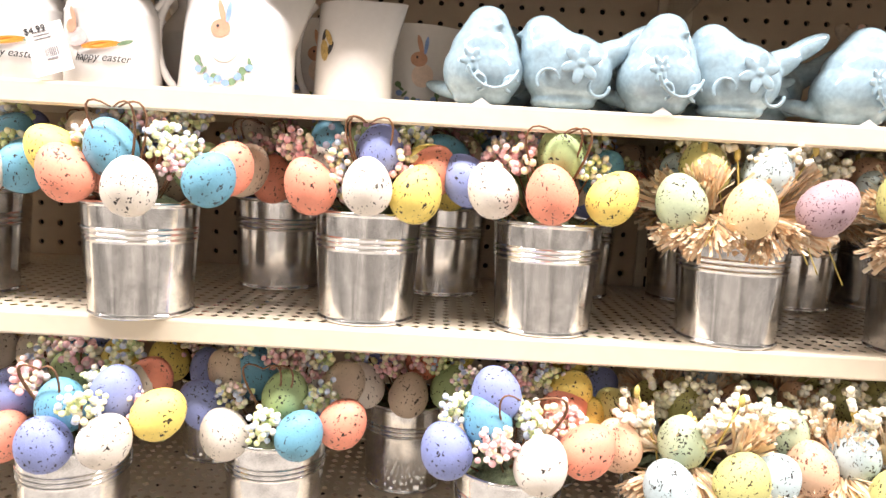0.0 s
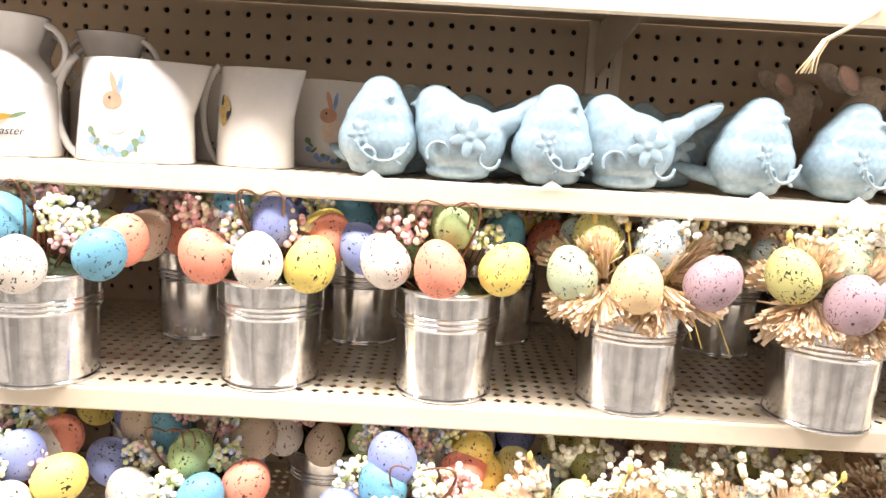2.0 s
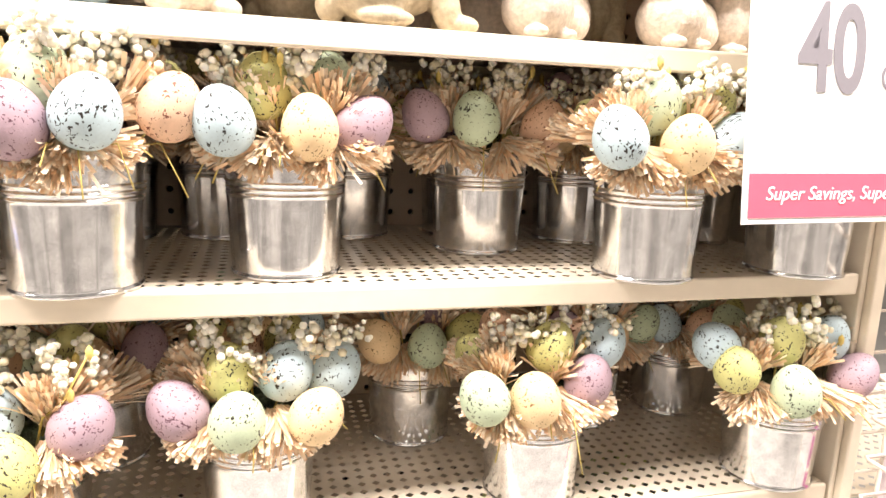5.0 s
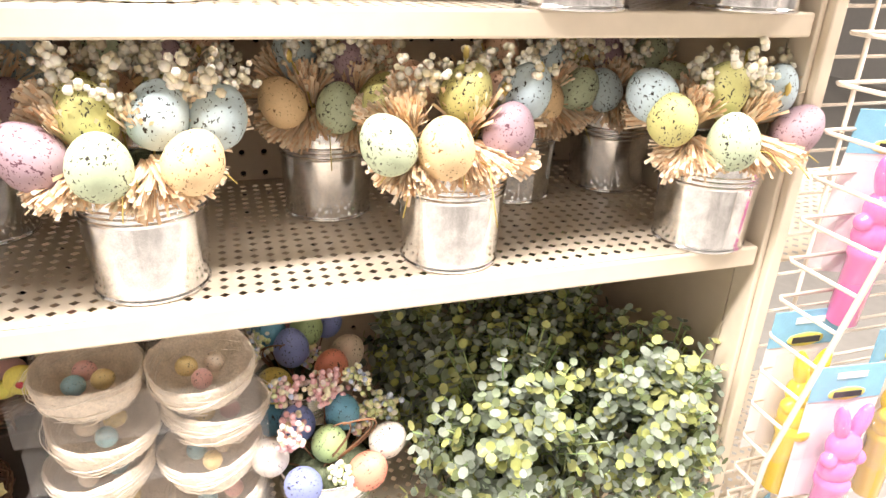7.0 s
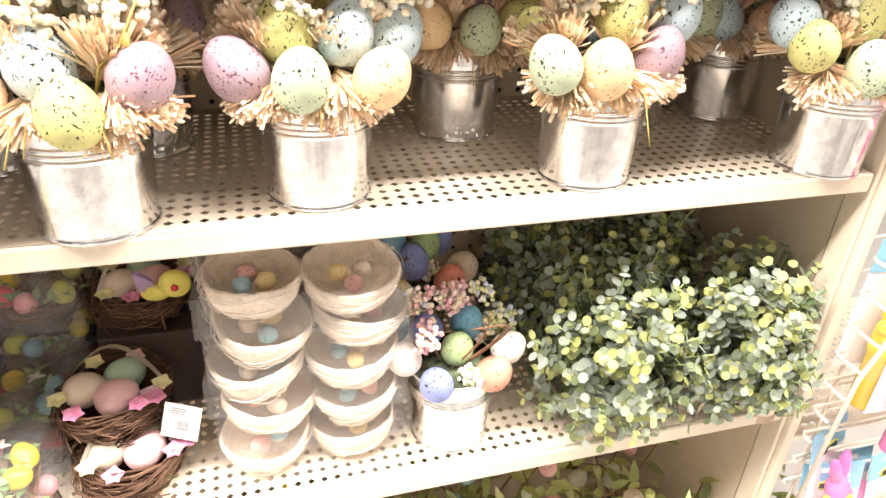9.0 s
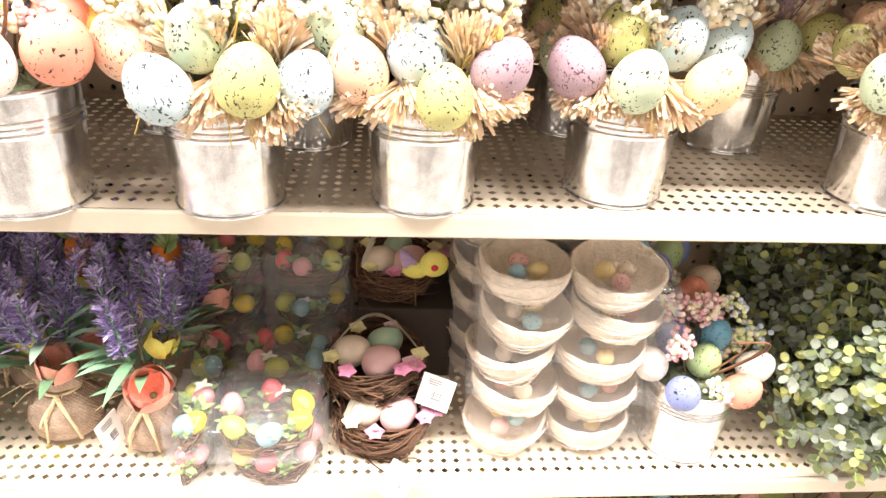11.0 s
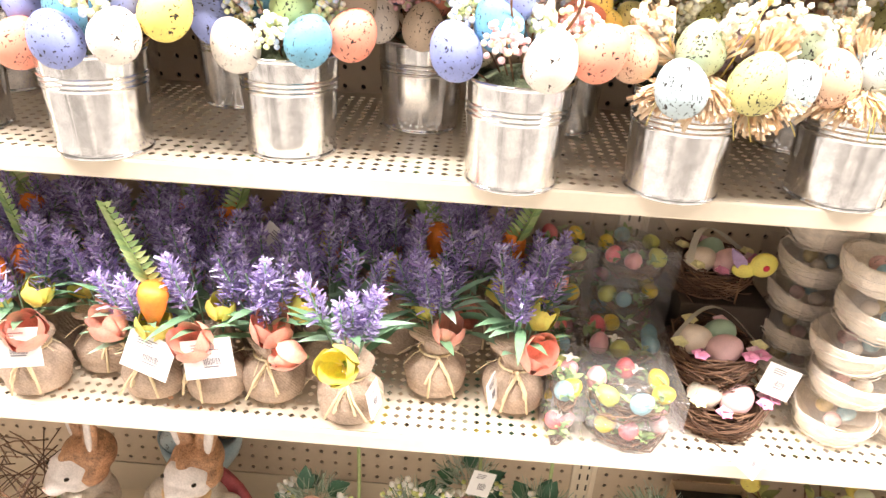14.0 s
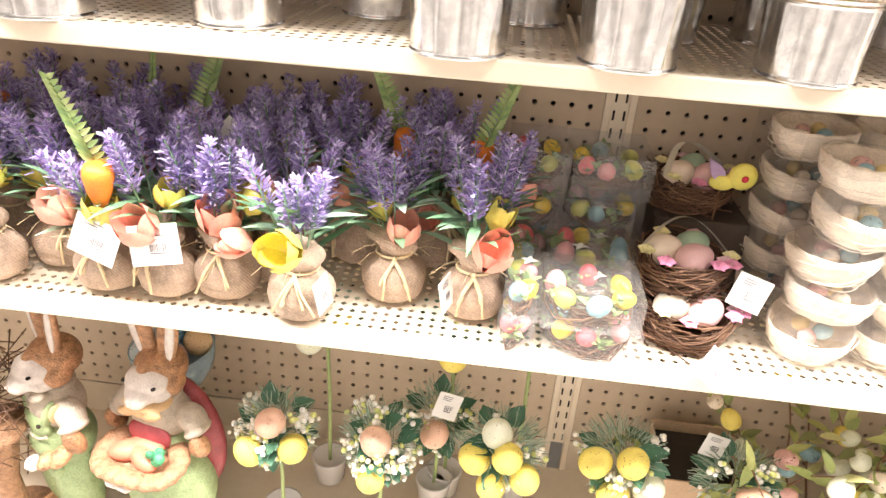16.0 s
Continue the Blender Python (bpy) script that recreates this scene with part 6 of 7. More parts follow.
# ---------------------------------------------------------------- shelf d: eucalyptus bushes
def euca_bush(x, y, z, R, H, n, seed, label):
    r = random.Random(seed)
    thing = empty("eucalyptus_plant", label, "plant", "eucalyptus plants")
    bm = bmesh.new()
    st = bmesh.new()
    for k in range(n):
        a, e = r.uniform(0, 6.28), math.acos(r.uniform(-0.32, 1.0))
        d = Vector((math.sin(e) * math.cos(a), math.sin(e) * math.sin(a), math.cos(e)))
        tip = Vector((0, 0, 0.075)) + Vector((d.x * R, d.y * R, d.z * H)) * r.uniform(0.62, 1.05)
        root = Vector((0, 0, 0.06)) + (tip - Vector((0, 0, 0.06))) * 0.35
        if k % 2 == 0:
            tube(st, [root, tip], 0.0008, 4)
        g = (tip - root).normalized()
        side = g.orthogonal().normalized()
        for q in range(5):
            c = root + (tip - root) * (0.35 + 0.65 * q / 4)
            ang = q * 1.57 + r.uniform(-0.3, 0.3)
            o = Matrix.Rotation(ang, 3, g) @ side
            for sgn in (-1, 1):
                dd = (o * sgn + g * 0.55).normalized()
                w = r.uniform(0.0105, 0.0165) * (1.0 - 0.3 * q / 4)
                round_leaf(bm, c, dd, w, g)
    part("crown", bm, EUCA, thing)["kind"] = "stuff"
    part("stem", st, FERN, thing)
    bm = bmesh.new()
    lathe(bm, [(0.0, 0.0), (0.028, 0.0), (0.033, 0.004), (0.037, 0.03), (0.034, 0.052), (0.0355, 0.055), (0.033, 0.055), (0.034, 0.03), (0.028, 0.004), (0.0, 0.003)], 32)
    part("glass_pot", bm, GLASS, thing, "clear glass pot").visible_shadow = False
    bm = bmesh.new()
    lathe(bm, [(0.0, 0.004), (0.026, 0.005), (0.031, 0.02), (0.032, 0.034), (0.0, 0.038)], 24)
    part("filling", bm, mat("pale_pebble_fill", (0.5, 0.46, 0.40), 0.8, vary=0.6, scale=150, bump=1.0, bump_scale=200), thing)
    for sgn in (-1, 1):
        bm = bmesh.new()
        last = None
        for i in range(9):
            t = i / 8
            p = Vector((sgn * (0.012 + 0.035 * math.sin(t * 2.4)), -0.034 - 0.016 * math.sin(t * 3.14), 0.040 - 0.034 * t + 0.010 * math.sin(t * 5)))
            pair = (bm.verts.new(p + Vector((0, 0, 0.006))), bm.verts.new(p - Vector((0, 0, 0.006))))
            if last:
                bm.faces.new((last[0], last[1], pair[1], pair[0]))
            last = pair
        part("ribbon", bm, RIBBON_TAN, thing)
    thing.matrix_basis = pose(x, y, z, 0, 0, r.uniform(-20, 20))


def round_leaf(bm, p, d, w, g):
    """A small round leaf, slightly cupped."""
    side = d.cross(g)
    side = side.normalized() if side.length > 1e-6 else d.orthogonal().normalized()
    up = side.cross(d)
    c = Vector(p) + d * w * 0.62
    mid = bm.verts.new(c - up * w * 0.08)
    ring = []
    for i in range(7):
        a = 2 * math.pi * i / 7
        ring.append(bm.verts.new(c + d * w * 0.56 * math.cos(a) + side * w * 0.52 * math.sin(a)))
    for i in range(7):
        bm.faces.new((mid, ring[i], ring[(i + 1) % 7]))


RIBBON_TAN = mat("sheer_tan_ribbon", (0.66, 0.52, 0.38), 0.6, vary=0.2, scale=100)
EU_LABEL = "artificial eucalyptus bush in a clear glass pot with ribbon"
euca_bush(1.222, 0.062, D, 0.116, 0.150, 340, 1, EU_LABEL)
euca_bush(1.382, 0.036, D, 0.098, 0.150, 320, 2, EU_LABEL)
euca_bush(1.175, 0.205, D, 0.085, 0.185, 200, 3, EU_LABEL)
euca_bush(1.335, 0.205, D, 0.105, 0.190, 230, 4, EU_LABEL)


# ---------------------------------------------------------------- shelf e: dressed rabbits
E = TOP["e"] + 0.001
FUR = mat("chestnut_fur_paint", (0.46, 0.24, 0.12), 0.5, vary=0.75, scale=80, bump=1.0, bump_scale=260)
FUR_PALE = mat("cream_fur_paint", (0.72, 0.65, 0.60), 0.5, vary=0.25, scale=60, bump=0.4, bump_scale=220)
SHIRT = mat("ribbed_beige_shirt", (0.52, 0.45, 0.36), 0.6, vary=0.3, scale=90, bump=0.7, bump_scale=320)
OVERALL = mat("moss_green_cloth_paint", (0.34, 0.44, 0.22), 0.5, vary=0.35, scale=45, bump=0.3, bump_scale=180)
CAPE = mat("wine_red_cloth_paint", (0.34, 0.06, 0.07), 0.5, vary=0.3, scale=45)
BASKET = mat("wicker_paint", (0.40, 0.22, 0.12), 0.6, vary=0.5, scale=130, bump=1.0, bump_scale=260)
TERRA = mat("terracotta_paint", (0.66, 0.20, 0.12), 0.5, vary=0.25, scale=40)
SCARF = mat("ochre_scarf_paint", (0.68, 0.46, 0.24), 0.55, vary=0.2, scale=60)


def dressed_rabbit(kind):
    """Standing painted rabbit in clothes, one moulded piece; it looks along -y."""
    fur = [((-0.021, 0.008, 0.392), (0.0165, 0.008, 0.062), (0, -9, 0)), ((0.021, 0.008, 0.392), (0.0165, 0.008, 0.062), (0, 9, 0)), ((0, 0.010, 0.326), (0.0350, 0.036, 0.036)), ((0, -0.014, 0.344), (0.0120, 0.020, 0.009), (34, 0, 0)), ((-0.026, 0.000, 0.310), (0.013, 0.021, 0.020)), ((0.026, 0.000, 0.310), (0.013, 0.021, 0.020))]
    pale = [((0, -0.015, 0.318), (0.0310, 0.029, 0.0270)), ((0, -0.026, 0.309), (0.0240, 0.026, 0.0210), (20, 0, 0)), ((0, -0.041, 0.300), (0.0160, 0.014, 0.0130)), ((-0.017, -0.015, 0.304), (0.0165, 0.021, 0.017)), ((0.017, -0.015, 0.304), (0.0165, 0.021, 0.017))]
    pink = [((-0.028, 0.0025, 0.390), (0.0075, 0.004, 0.048), (0, -9, 0)), ((0.028, 0.0025, 0.390), (0.0075, 0.004, 0.048), (0, 9, 0))]
    nose = [((0, -0.0545, 0.3045), (0.0040, 0.0028, 0.0028)), ((-0.004, -0.0530, 0.2965), (0.0045, 0.002, 0.0010), (0, 20, 0)), ((0.004, -0.0530, 0.2965), (0.0045, 0.002, 0.0010), (0, -20, 0))]
    eyes = [((-0.0235, -0.0335, 0.3240), (0.0034, 0.0036, 0.0028), (0, 14, 0)), ((0.0235, -0.0335, 0.3240), (0.0034, 0.0036, 0.0028), (0, -14, 0))]
    shirt = [((0, 0, 0.245), (0.046, 0.036, 0.044)), ((-0.052, -0.004, 0.254), (0.0190, 0.0200, 0.026), (0, 34, 0)), ((0.052, -0.004, 0.254), (0.0190, 0.0200, 0.026), (0, -34, 0)), ((-0.062, -0.007, 0.238), (0.0200, 0.0210, 0.0085), (0, 34, 0)), ((0.062, -0.007, 0.238), (0.0200, 0.0210, 0.0085), (0, -34, 0)),
             ((-0.015, -0.026, 0.279), (0.020, 0.012, 0.008), (20, 26, 0)), ((0.015, -0.026, 0.279), (0.020, 0.012, 0.008), (20, -26, 0)), ((0, 0.004, 0.283), (0.030, 0.026, 0.010))]
    shirt += [((0, -0.0365, z), (0.0024, 0.0024, 0.0024)) for z in (0.268, 0.256)]
    pants = [((0, -0.002, 0.180), (0.050, 0.043, 0.050)), ((-0.024, -0.004, 0.085), (0.029, 0.032, 0.088)), ((0.024, -0.004, 0.085), (0.029, 0.032, 0.088)), ((0, -0.029, 0.222), (0.033, 0.012, 0.024)), ((-0.029, -0.023, 0.250), (0.0065, 0.010, 0.025), (-18, -6, 0)), ((0.029, -0.023, 0.250), (0.0065, 0.010, 0.025), (-18, 6, 0)),
             ((-0.038, -0.034, 0.150), (0.013, 0.009, 0.015)), ((0.038, -0.034, 0.150), (0.013, 0.009, 0.015))]
    hem = [((0.033 * q / 6, -0.0415 + 0.0002 * q * q, 0.200 + 0.0004 * q * q), (0.0045, 0.0025, 0.0022)) for q in range(-6, 7)]
    feet = [((-0.026, -0.024, 0.011), (0.024, 0.037, 0.013)), ((0.026, -0.024, 0.011), (0.024, 0.037, 0.013))]
    if kind == "gardener":
        for side in (-1, 1):
            fur += [((side * 0.068, -0.012, 0.216), (0.0125, 0.0135, 0.028), (16, 0, 0)), ((side * 0.062, -0.030, 0.195), (0.0125, 0.020, 0.0125), (20, 0, side * 24)), ((side * 0.052, -0.046, 0.190), (0.0110, 0.016, 0.0110), (10, 0, side * 34))]
            pale += [((side * (0.040 + 0.0055 * q), -0.060 + 0.002 * abs(q), 0.186), (0.0046, 0.011, 0.0095), (30, 0, 0)) for q in (-1, 0, 1)]
    else:
        for side in (-1, 1):
            fur += [((side * 0.070, -0.016, 0.214), (0.0125, 0.0150, 0.026), (22, 0, 0))]
            pale += [((side * 0.009 + 0.0050 * q, -0.094, 0.184), (0.0044, 0.0085, 0.0100), (30, 0, 0)) for q in (-1, 0, 1)]
    rows = [(fur + feet, FUR), (pale, FUR_PALE), (pink, FUR_PALE), (nose, PINK_EAR), (eyes, EYE), (shirt, SHIRT)]
    if kind == "gardener":
        rows += [(pants, OVERALL), (hem, SHIRT), ([((-0.028, -0.0385, 0.236), (0.0036, 0.003, 0.0036)), ((0.028, -0.0385, 0.236), (0.0036, 0.003, 0.0036))], EYE), ([((0.043, -0.018, 0.258), (0.0046, 0.011, 0.021), (0, 12, 0))], SCARF)]
    else:
        ring = [((0.056 * math.cos(a), -0.052 + 0.040 * math.sin(a), 0.196 + 0.006 * math.sin(3 * a)), (0.0150, 0.0150, 0.0105)) for a in [k * math.pi / 11 for k in range(22)]]
        rows += [([((0, -0.004, 0.100), (0.068, 0.056, 0.105)), ((0, 0, 0.185), (0.050, 0.040, 0.050))], OVERALL), ([((0, 0.030, 0.170), (0.074, 0.026, 0.125)), ((0, -0.030, 0.222), (0.034, 0.012, 0.030))], CAPE),
                 (ring + [((0, -0.052, 0.184), (0.050, 0.036, 0.014))], BASKET), ([((-0.016, -0.054, 0.206), (0.028, 0.018, 0.015), (0, -12, 20)), ((0.014, -0.060, 0.208), (0.026, 0.015, 0.014), (0, 10, -25)), ((0.004, -0.040, 0.212), (0.026, 0.016, 0.013))], TERRA),
                 ([((0.036 + 0.008 * math.cos(q), -0.062 + 0.006 * math.sin(2 * q), 0.224 + 0.009 * math.sin(q)), (0.0075, 0.0050, 0.0065), (0, 40 * q, 0)) for q in range(7)], mat("leaf_green_paint", (0.06, 0.30, 0.14), 0.5, vary=0.4, scale=120)),
                 ([((0, -0.040, 0.278), (0.009, 0.009, 0.009)), ((-0.019, -0.041, 0.273), (0.018, 0.006, 0.009), (0, -22, 0)), ((0.019, -0.041, 0.277), (0.018, 0.006, 0.009), (0, -24, 0)), ((0, -0.022, 0.286), (0.035, 0.027, 0.009))], SCARF)]
    return joined("rabbit_statue", [(blob("p", ov, 0.0016 if m is not EYE else 0.0008, 3 if m in (EYE, PINK_EAR, BASKET) else 9), m) for ov, m in rows])


for x, y, turn, kind, lab in ((-0.152, 0.098, -34, "gardener", "painted resin rabbit statue in green dungarees"), (0.006, 0.104, -14, "basket", "painted resin rabbit statue holding a wicker basket of carrots")):
    tagged(new("rabbit_statue", dressed_rabbit(kind)), lab, "rabbit statue").matrix_basis = pose(x, y, E, 0, 0, turn) @ Matrix.Diagonal((1.06, 1.04, 0.91, 1))

# glazed bowl of pastel eggs behind the statues
bowl_thing = empty("egg_bowl", "pale blue glazed bowl heaped with pastel eggs", "bowl")
bm = bmesh.new()
lathe(bm, [(0.0, 0.0), (0.04, 0.0), (0.03, 0.01), (0.022, 0.05), (0.022, 0.14), (0.04, 0.17), (0.062, 0.21), (0.066, 0.245), (0.062, 0.245), (0.055, 0.21), (0.0, 0.19)], 36)
part("bowl", bm, CERAMIC, bowl_thing)
for k, (dx, dy, dz, key) in enumerate(((-0.03, -0.03, 0.25, "ice"), (0.02, -0.036, 0.252, "mauve"), (0.0, 0.0, 0.272, "blue"), (0.038, 0.01, 0.25, "cream"), (-0.035, 0.02, 0.25, "white"))):
    place("egg", EGG_OF[key], bowl_thing, (dx, dy, dz), (0.4 - 0.2 * k, -0.4, 0.6), k, 1.0)
bowl_thing.location = (-0.035, 0.225, E)
bm = bmesh.new()
rr = random.Random(9)
for k in range(130):
    p = Vector((-0.235 + rr.uniform(-0.05, 0.05), 0.06 + rr.uniform(-0.05, 0.05), E + 0.20 + rr.uniform(-0.05, 0.11)))
    d = Vector((rr.gauss(0, 1), rr.gauss(0, 1), rr.gauss(0, 1))).normalized() * 0.04
    tube(bm, [p - d, p + Vector((0, 0, 0.008)), p + d], 0.0009, 4)
stack = tagged(part("twig_nest", bm, NEST_BROWN), "loose brown twig nest on a wooden stand", "twig nest")
bm = bmesh.new()
lathe(bm, [(0.0, 0.0), (0.055, 0.0), (0.055, 0.012), (0.02, 0.02), (0.016, 0.09), (0.03, 0.16), (0.05, 0.19), (0.0, 0.2)], 28, centre=(-0.235, 0.06, E))
part("stand", bm, BASKET, stack)


# ---------------------------------------------------------------- shelf e: egg and blossom balls
YELLOW_EGG = EGG.copy()
YELLOW_EGG.materials.append(egg_mat("primrose_egg", (0.84, 0.70, 0.16), (0.30, 0.10, 0.03), 0.35, 200))
BLUSH_EGG = EGG.copy()
BLUSH_EGG.materials.append(egg_mat("blush_egg", (0.82, 0.52, 0.38), (0.4, 0.15, 0.08), 0.2, 200))
PALE_EGG = EGG.copy()
PALE_EGG.materials.append(egg_mat("pale_mint_egg", (0.72, 0.74, 0.58), (0.3, 0.3, 0.2), 0.2, 200))
NEEDLE = island_mat("blue_green_needles", [(0.34, 0.44, 0.35), (0.46, 0.55, 0.45), (0.24, 0.34, 0.24)], 0.6)
DARK_LEAF = mat("dark_green_leaf", (0.06, 0.17, 0.10), 0.5, vary=0.3, scale=60)


WHITE_BEADS = island_mat("white_blossom_beads", [(0.90, 0.88, 0.82), (0.92, 0.91, 0.88), (0.88, 0.84, 0.74), (0.70, 0.74, 0.28)], 0.45, sub=0.1)


def egg_ball(x, y, z, eggs, seed, white, base_z):
    """Ball of eggs, blossoms and greenery on a stem in a small pot."""
    r = random.Random(seed)
    thing = empty("egg_topiary", "ball of yellow and blush eggs with white blossoms", "topiary", "egg topiaries")
    thing.location = (x, y, base_z)
    h = z - base_z
    bm = bmesh.new()
    tube(bm, [(0, 0, 0.03), (0.002, 0, h * 0.5), (0, 0, h)], 0.003, 8)
    part("stem", bm, FERN, thing)
    bm = bmesh.new()
    lathe(bm, [(0.0, 0.0), (0.022, 0.0), (0.024, 0.003), (0.029, 0.045), (0.031, 0.05), (0.027, 0.05), (0.02, 0.04), (0.0, 0.04)], 28)
    part("pot", bm, WHITE_TIN, thing)
    nd, lf, bl = bmesh.new(), bmesh.new(), bmesh.new()
    for k in range(420):
        d = Vector((r.gauss(0, 1), r.gauss(0, 1), r.gauss(0, 0.9))).normalized()
        p = Vector((0, 0, h)) + d * 0.034
        blade(nd, p, d + Vector((r.uniform(-0.6, 0.6), r.uniform(-0.6, 0.6), r.uniform(-0.3, 0.8))), r.uniform(0.018, 0.036), 0.0018, r.uniform(-0.004, 0.004))
    for k in range(16):
        d = Vector((r.gauss(0, 1), r.gauss(-0.5, 1), r.gauss(0, 0.9))).normalized()
        leaf(lf, Vector((0, 0, h)) + d * 0.034, d + Vector((r.uniform(-0.5, 0.5), 0, r.uniform(-0.5, 0.5))), 0.034, 0.026, 0.006, Vector((0, -0.4, 1)))
    for k in range(white * 2):
        d = Vector((r.gauss(0, 1), r.gauss(-0.7, 0.7), r.gauss(0, 0.9))).normalized()
        c = Vector((0, 0, h)) + d * r.uniform(0.046, 0.056)
        for q in range(9):
            bead(bl, c + Vector((r.gauss(0, 1), r.gauss(0, 1), r.gauss(0, 1))) * 0.0070, r.uniform(0.0034, 0.0054), 1)
    part("greenery", nd, NEEDLE, thing, smooth=False)["kind"] = "stuff"
    part("leaf", lf, DARK_LEAF, thing)["kind"] = "stuff"
    part("blossom", bl, WHITE_BEADS, thing)["kind"] = "stuff"
    for me, dx, dz in eggs:
        dy = -math.sqrt(max(0.054 ** 2 - 1.3 * (dx * dx + dz * dz), 0.0001))
        place("egg", me, thing, (dx * 1.2, dy, h + dz * 1.2), (r.uniform(-0.6, 0.6), -0.3, 0.8), r.uniform(0, 6), 0.98)
    return thing


Y, U, P = YELLOW_EGG, BLUSH_EGG, PALE_EGG
egg_ball(0.1733, 0.115, 0.425, [(U, 0.004, 0.034), (Y, -0.022, -0.006), (Y, 0.030, 0.002)], 1, 9, E)
egg_ball(0.326, 0.115, 0.424, [(U, 0.0, 0.030), (Y, -0.004, -0.026)], 2, 14, E)
egg_ball(0.503, 0.115, 0.440, [(Y, 0.004, 0.022), (Y, -0.034, 0.006), (Y, 0.026, -0.010), (Y, -0.010, -0.034), (P, -0.01, 0.04)], 3, 3, E)
egg_ball(0.667, 0.115, 0.452, [(Y, 0.004, 0.026), (Y, -0.034, 0.012), (P, 0.030, -0.016), (Y, -0.008, -0.030)], 4, 4, E)
egg_ball(0.8301, 0.115, 0.432, [(U, 0.004, 0.012), (Y, -0.03, -0.02)], 5, 5, E)
egg_ball(0.2198, 0.225, 0.565, [(P, -0.01, -0.02), (Y, 0.03, 0.0)], 6, 4, E)
egg_ball(0.4172, 0.230, 0.560, [(Y, 0.0, -0.02), (P, -0.03, 0.0)], 7, 3, E)
egg_ball(0.5335, 0.235, 0.575, [(Y, -0.022, -0.02), (P, 0.020, -0.018)], 8, 1, E)
egg_ball(0.402, 0.205, 0.40, [(U, 0.0, 0.01)], 9, 3, E)
price_tag(0.4172, 0.150, 0.470, -10, 18, 8, 0.036, 0.042)

# open kraft box, its inside shade drawn as a near-black sheet
kraft = empty("kraft_box", "open kraft cardboard box with a near-black sheet as inside shade", "box")
KRAFT = mat("kraft_card", (0.52, 0.37, 0.25), 0.75, vary=0.12, scale=30)
for b in ((0.748, 0.16, E, 0.872, 0.163, 0.372), (0.748, 0.277, E, 0.872, 0.28, 0.385), (0.748, 0.164, E, 0.751, 0.276, 0.378), (0.869, 0.164, E, 0.872, 0.276, 0.378), (0.752, 0.164, E, 0.868, 0.276, E + 0.003)):
    bm = bmesh.new()
    box(bm, *b)
    part("side", bm, KRAFT, kraft, smooth=False)
# Flat near-black sheet just under the rim, in place of the box's inner shade.
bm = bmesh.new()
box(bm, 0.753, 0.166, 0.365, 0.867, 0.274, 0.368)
part("inner_sheet", bm, SHADE, kraft, smooth=False)
price_tag(0.7916, 0.13, 0.475, -12, 20, 8, 0.036, 0.034)

# twig branches with leaves and small eggs
OLIVE = island_mat("olive_leaves", [(0.28, 0.33, 0.10), (0.44, 0.47, 0.16), (0.56, 0.57, 0.26), (0.18, 0.20, 0.07)], 0.5)


def egg_branch(x, y, z, seed):
    r = random.Random(seed)
    thing = empty("egg_branch", "tangled twig branch with olive leaves and little pastel eggs", "branch", "egg branches")
    thing.location = (x, y, E)
    tw, lf = bmesh.new(), bmesh.new()
    for k in range(9):
        p = Vector((r.uniform(-0.03, 0.03), r.uniform(-0.03, 0.03), 0.0))
        d = Vector((r.uniform(-0.45, 0.45), r.uniform(-0.45, 0.35), 1))
        pts = [p.copy()]
        for q in range(7):
            d = (d + Vector((r.uniform(-0.5, 0.5), r.uniform(-0.5, 0.5), r.uniform(-0.2, 0.2)))).normalized()
            p = p + d * (z / 7.5)
            p.y = min(max(p.y, -0.10), 0.10)
            p.z = min(p.z, 0.365)
            pts.append(p.copy())
            for e in range(2):
                leaf(lf, p + Vector((r.uniform(-0.01, 0.01), r.uniform(-0.01, 0.01), 0)), (r.uniform(-1, 1), r.uniform(-1, 0.6), r.uniform(-0.6, 1)), r.uniform(0.024, 0.044), 0.014, 0.006, Vector((0, -0.3, 1)))
            if r.random() < 0.42 and q > 1:
                me = r.choice((YELLOW_EGG, PALE_EGG, SMALL_PASTEL[0], SMALL_PASTEL[2], SMALL_PASTEL[3], PALE_EGG))
                place("egg", me, thing, p + Vector((0, -0.012, -0.008)), (r.uniform(-1, 1), r.uniform(-1, 1), 0.6), 0, r.uniform(0.52, 0.72))
        tube(tw, pts, 0.0024, 6, 0.4)
    part("twig", tw, TWIG, thing)
    part("leaf", lf, OLIVE, thing)["kind"] = "stuff"


for k, (x, y) in enumerate(((0.925, 0.13), (1.0, 0.19), (1.08, 0.10), (1.16, 0.18), (1.25, 0.10), (1.34, 0.17), (1.41, 0.09))):
    egg_branch(x, y, 0.36, 40 + k)

# ---------------------------------------------------------------- wire side rack with bubble toys
rack = empty("wire_rack", "cream coated wire side rack with rungs", "wire rack")
RX, RY = 1.481, -0.012
front_y = lambda z: -0.055 - 0.20 * (z - 0.77)
z, k = 0.56, 0
while z < 1.62:
    bm = bmesh.new()
    tube(bm, [(RX, max(front_y(z), -0.16), z), (RX, RY - 0.006, z), (RX + 0.004, RY, z), (RX + 0.42, RY, z)], 0.0021, 7)
    part("rung", bm, WIRE, rack)
    bm = bmesh.new()
    tube(bm, [(RX - 0.004, RY + 0.010, z + 0.021), (RX + 0.42, RY + 0.010, z + 0.021)], 0.0017, 6)
    part("cross_wire", bm, WIRE, rack)
    z += 0.0432
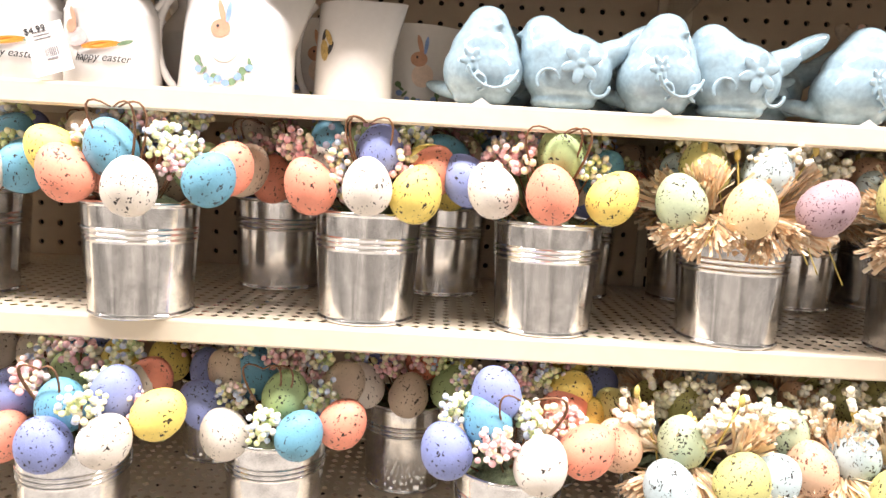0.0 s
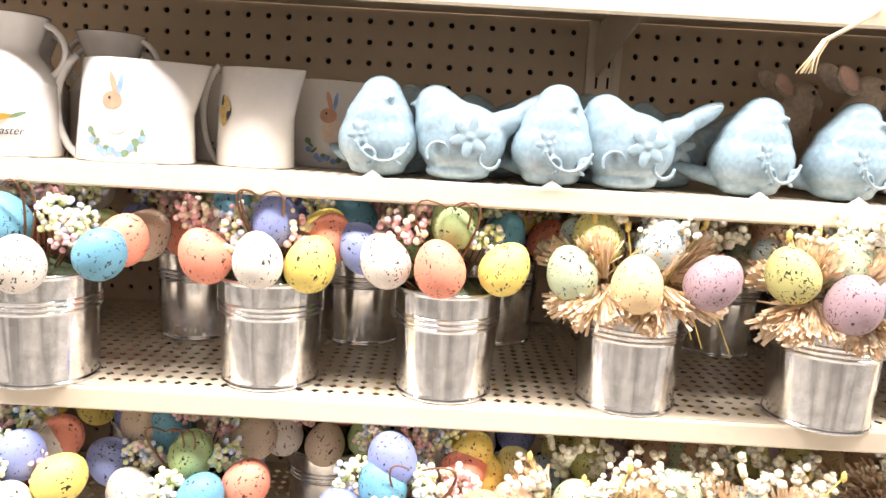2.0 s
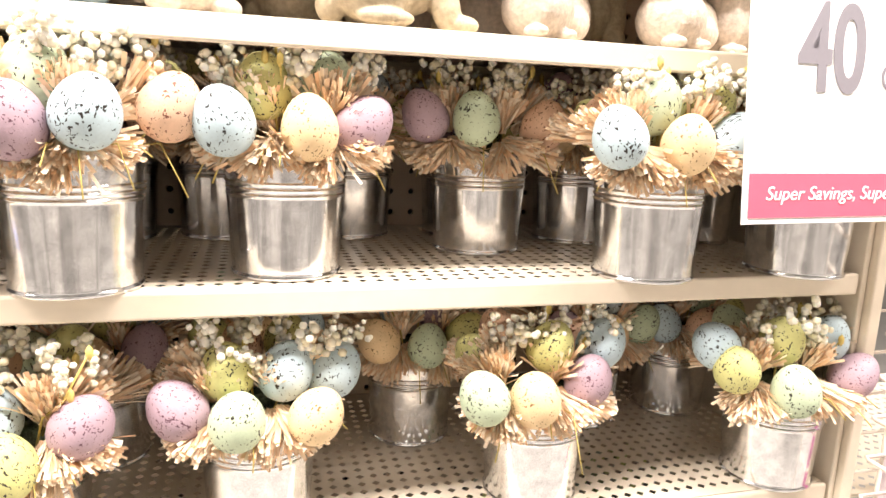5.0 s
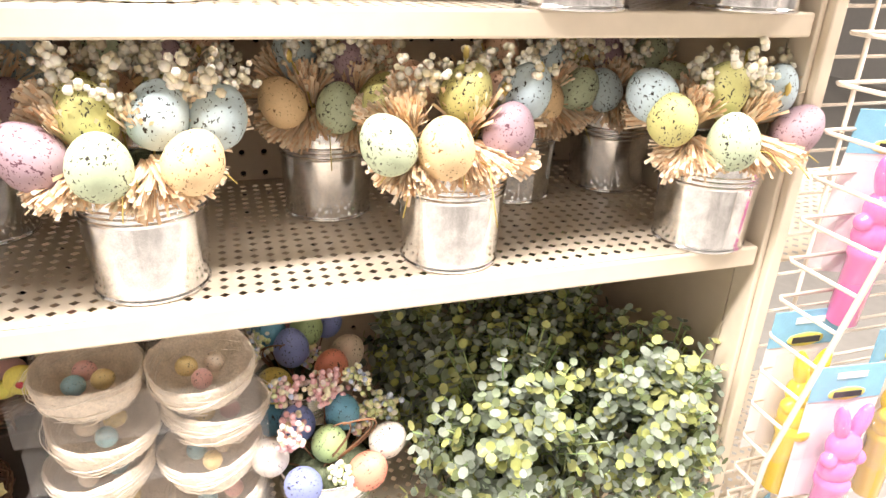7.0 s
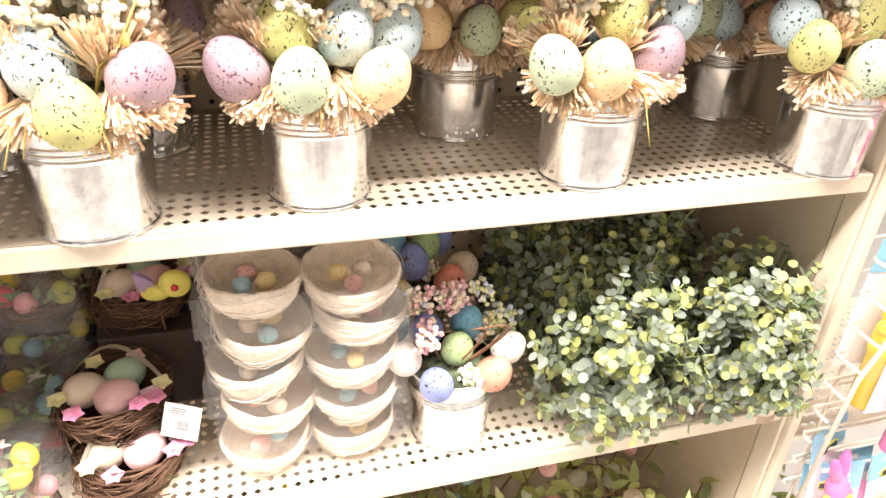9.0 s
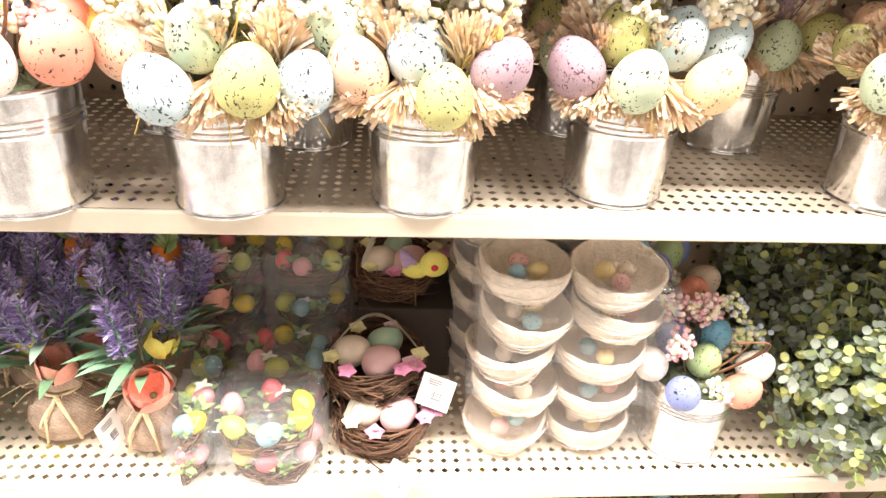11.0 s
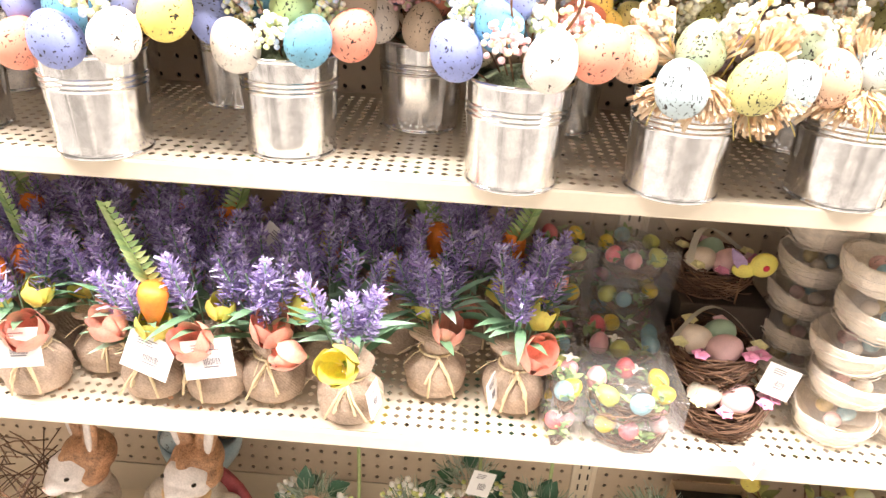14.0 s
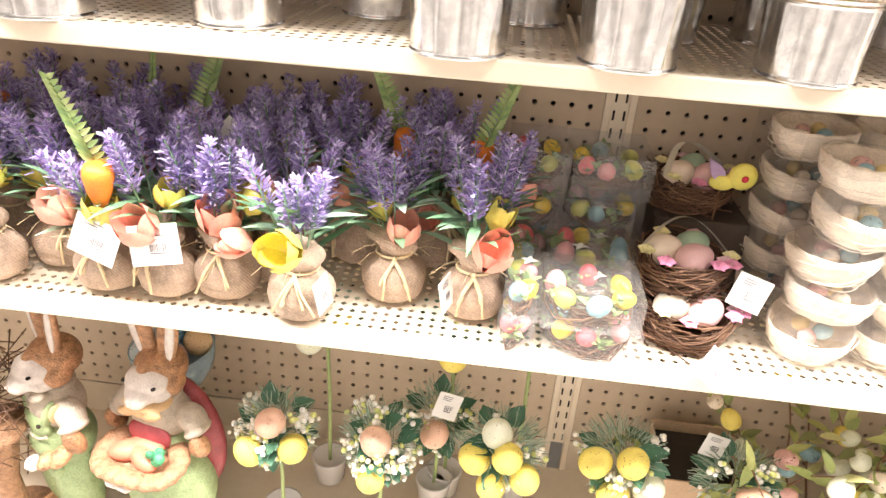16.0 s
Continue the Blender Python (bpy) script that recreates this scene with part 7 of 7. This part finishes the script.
for pts, r_ in (([(RX - 0.003, -0.045, 0.56), (RX - 0.003, -0.055, 0.77), (RX - 0.003, -0.115, 1.07), (RX - 0.003, -0.162, 1.62)], 0.0030), ([(RX + 0.03, RY + 0.004, 0.0), (RX + 0.03, RY + 0.004, 1.62)], 0.0022), ([(RX + 0.20, RY + 0.004, 0.0), (RX + 0.20, RY + 0.004, 1.62)], 0.0022), ([(RX + 0.40, RY + 0.004, 0.0), (RX + 0.40, RY + 0.004, 1.62)], 0.0022)):
    bm = bmesh.new()
    tube(bm, pts, r_, 8)
    part("upright_wire", bm, WIRE, rack)
for zz in (0.62, 0.98):
    bm = bmesh.new()
    perforated(bm, RX + 0.01, RX + 0.42, 0.004, 0.27, zz)
    part("back_shelf", bm, ENAMEL, rack, smooth=False)
PINK_PLASTIC = mat("glossy_pink_plastic", (0.72, 0.17, 0.44), 0.10, vary=0.06, scale=30, Coat_Weight=0.5)
YELLOW_PLASTIC = mat("glossy_yellow_plastic", (0.74, 0.52, 0.04), 0.15, vary=0.06, scale=30, Coat_Weight=0.5)
CARD_BLUE = mat("sky_blue_card", (0.24, 0.50, 0.68), 0.4, vary=0.12, scale=90)
CARD_WHITE = mat("pink_white_card", (0.84, 0.78, 0.80), 0.4, vary=0.08, scale=90)
TOY = blob("wand_top", [((0, 0, 0.045), (0.022, 0.016, 0.020)), ((0, 0, 0.074), (0.020, 0.015, 0.019)), ((-0.011, 0, 0.104), (0.0085, 0.008, 0.024), (0, -14, 0)), ((0.012, 0, 0.104), (0.0085, 0.008, 0.024), (0, 14, 0)), ((-0.018, -0.004, 0.060), (0.009, 0.009, 0.009)), ((0.018, -0.004, 0.060), (0.009, 0.009, 0.009))], 0.0013, 2)


def bubble_toy(x, y, z, turn, tilt, plastic):
    """Rabbit-shaped bubble wand on a hanging card."""
    thing = empty("bubble_wand", "rabbit-shaped plastic bubble wand on a blue and white card", "toy", "carded bubble wands")
    me = TOY.copy()
    me.materials.append(plastic)
    part("wand_top", me, None, thing)
    bm = bmesh.new()
    lathe(bm, [(0.0, -0.058), (0.0145, -0.058), (0.0160, -0.056), (0.0160, 0.018), (0.0185, 0.022), (0.0185, 0.030), (0.012, 0.036), (0.0, 0.037)], 28)
    part("handle", bm, plastic, thing)
    bm = bmesh.new()
    box(bm, -0.045, 0.018, -0.010, 0.045, 0.0188, 0.122, 0.0003)
    part("card", bm, CARD_WHITE, thing, smooth=False)
    bm = bmesh.new()
    box(bm, -0.0445, 0.0170, 0.122, 0.0445, 0.0186, 0.165, 0.0003)
    part("card_header", bm, CARD_BLUE, thing, smooth=False)
    bm = bmesh.new()
    bead(bm, (0, 0.0166, 0.130), 1.0, 2, Matrix.Diagonal((0.024, 0.0006, 0.0085)))
    part("badge", bm, LEMON, thing)
    bm = bmesh.new()
    box(bm, -0.017, 0.0148, 0.1265, 0.017, 0.0158, 0.1335)
    part("badge_bar", bm, INK, thing, smooth=False)
    bm = bmesh.new()
    box(bm, -0.018, 0.0160, 0.150, 0.018, 0.0168, 0.157)
    part("hanging_slot", bm, PAPER, thing, smooth=False)
    bm = bmesh.new()
    for k in range(5):
        box(bm, 0.026, 0.0170, 0.030 + 0.012 * k, 0.040, 0.0176, 0.034 + 0.012 * k)
    part("small_print", bm, GREY_INK, thing, smooth=False)
    bm = bmesh.new()
    box(bm, -0.034, -0.022, -0.004, 0.034, 0.0165, 0.118, 0.006)
    part("blister", bm, FILM, thing, "clear plastic blister", smooth=False).visible_shadow = False
    thing.matrix_basis = pose(x, y, z, tilt, 0, turn)
    return thing


bubble_toy(1.562, -0.072, 0.715, -6, 0, PINK_PLASTIC)
bubble_toy(1.528, -0.034, 0.765, -4, 0, YELLOW_PLASTIC)
bubble_toy(1.560, -0.030, 0.975, -20, 6, PINK_PLASTIC)
bubble_toy(1.640, -0.060, 1.000, 4, 0, YELLOW_PLASTIC)
bubble_toy(1.655, -0.050, 0.740, 6, 0, YELLOW_PLASTIC)
for k, (x, z) in enumerate(((1.545, 0.545), (1.60, 0.535), (1.66, 0.55), (1.56, 0.60))):
    bubble_toy(x, -0.07 + 0.02 * (k % 2), z - 0.12, 10 * (k - 1), -12, PINK_PLASTIC if k % 2 else YELLOW_PLASTIC)
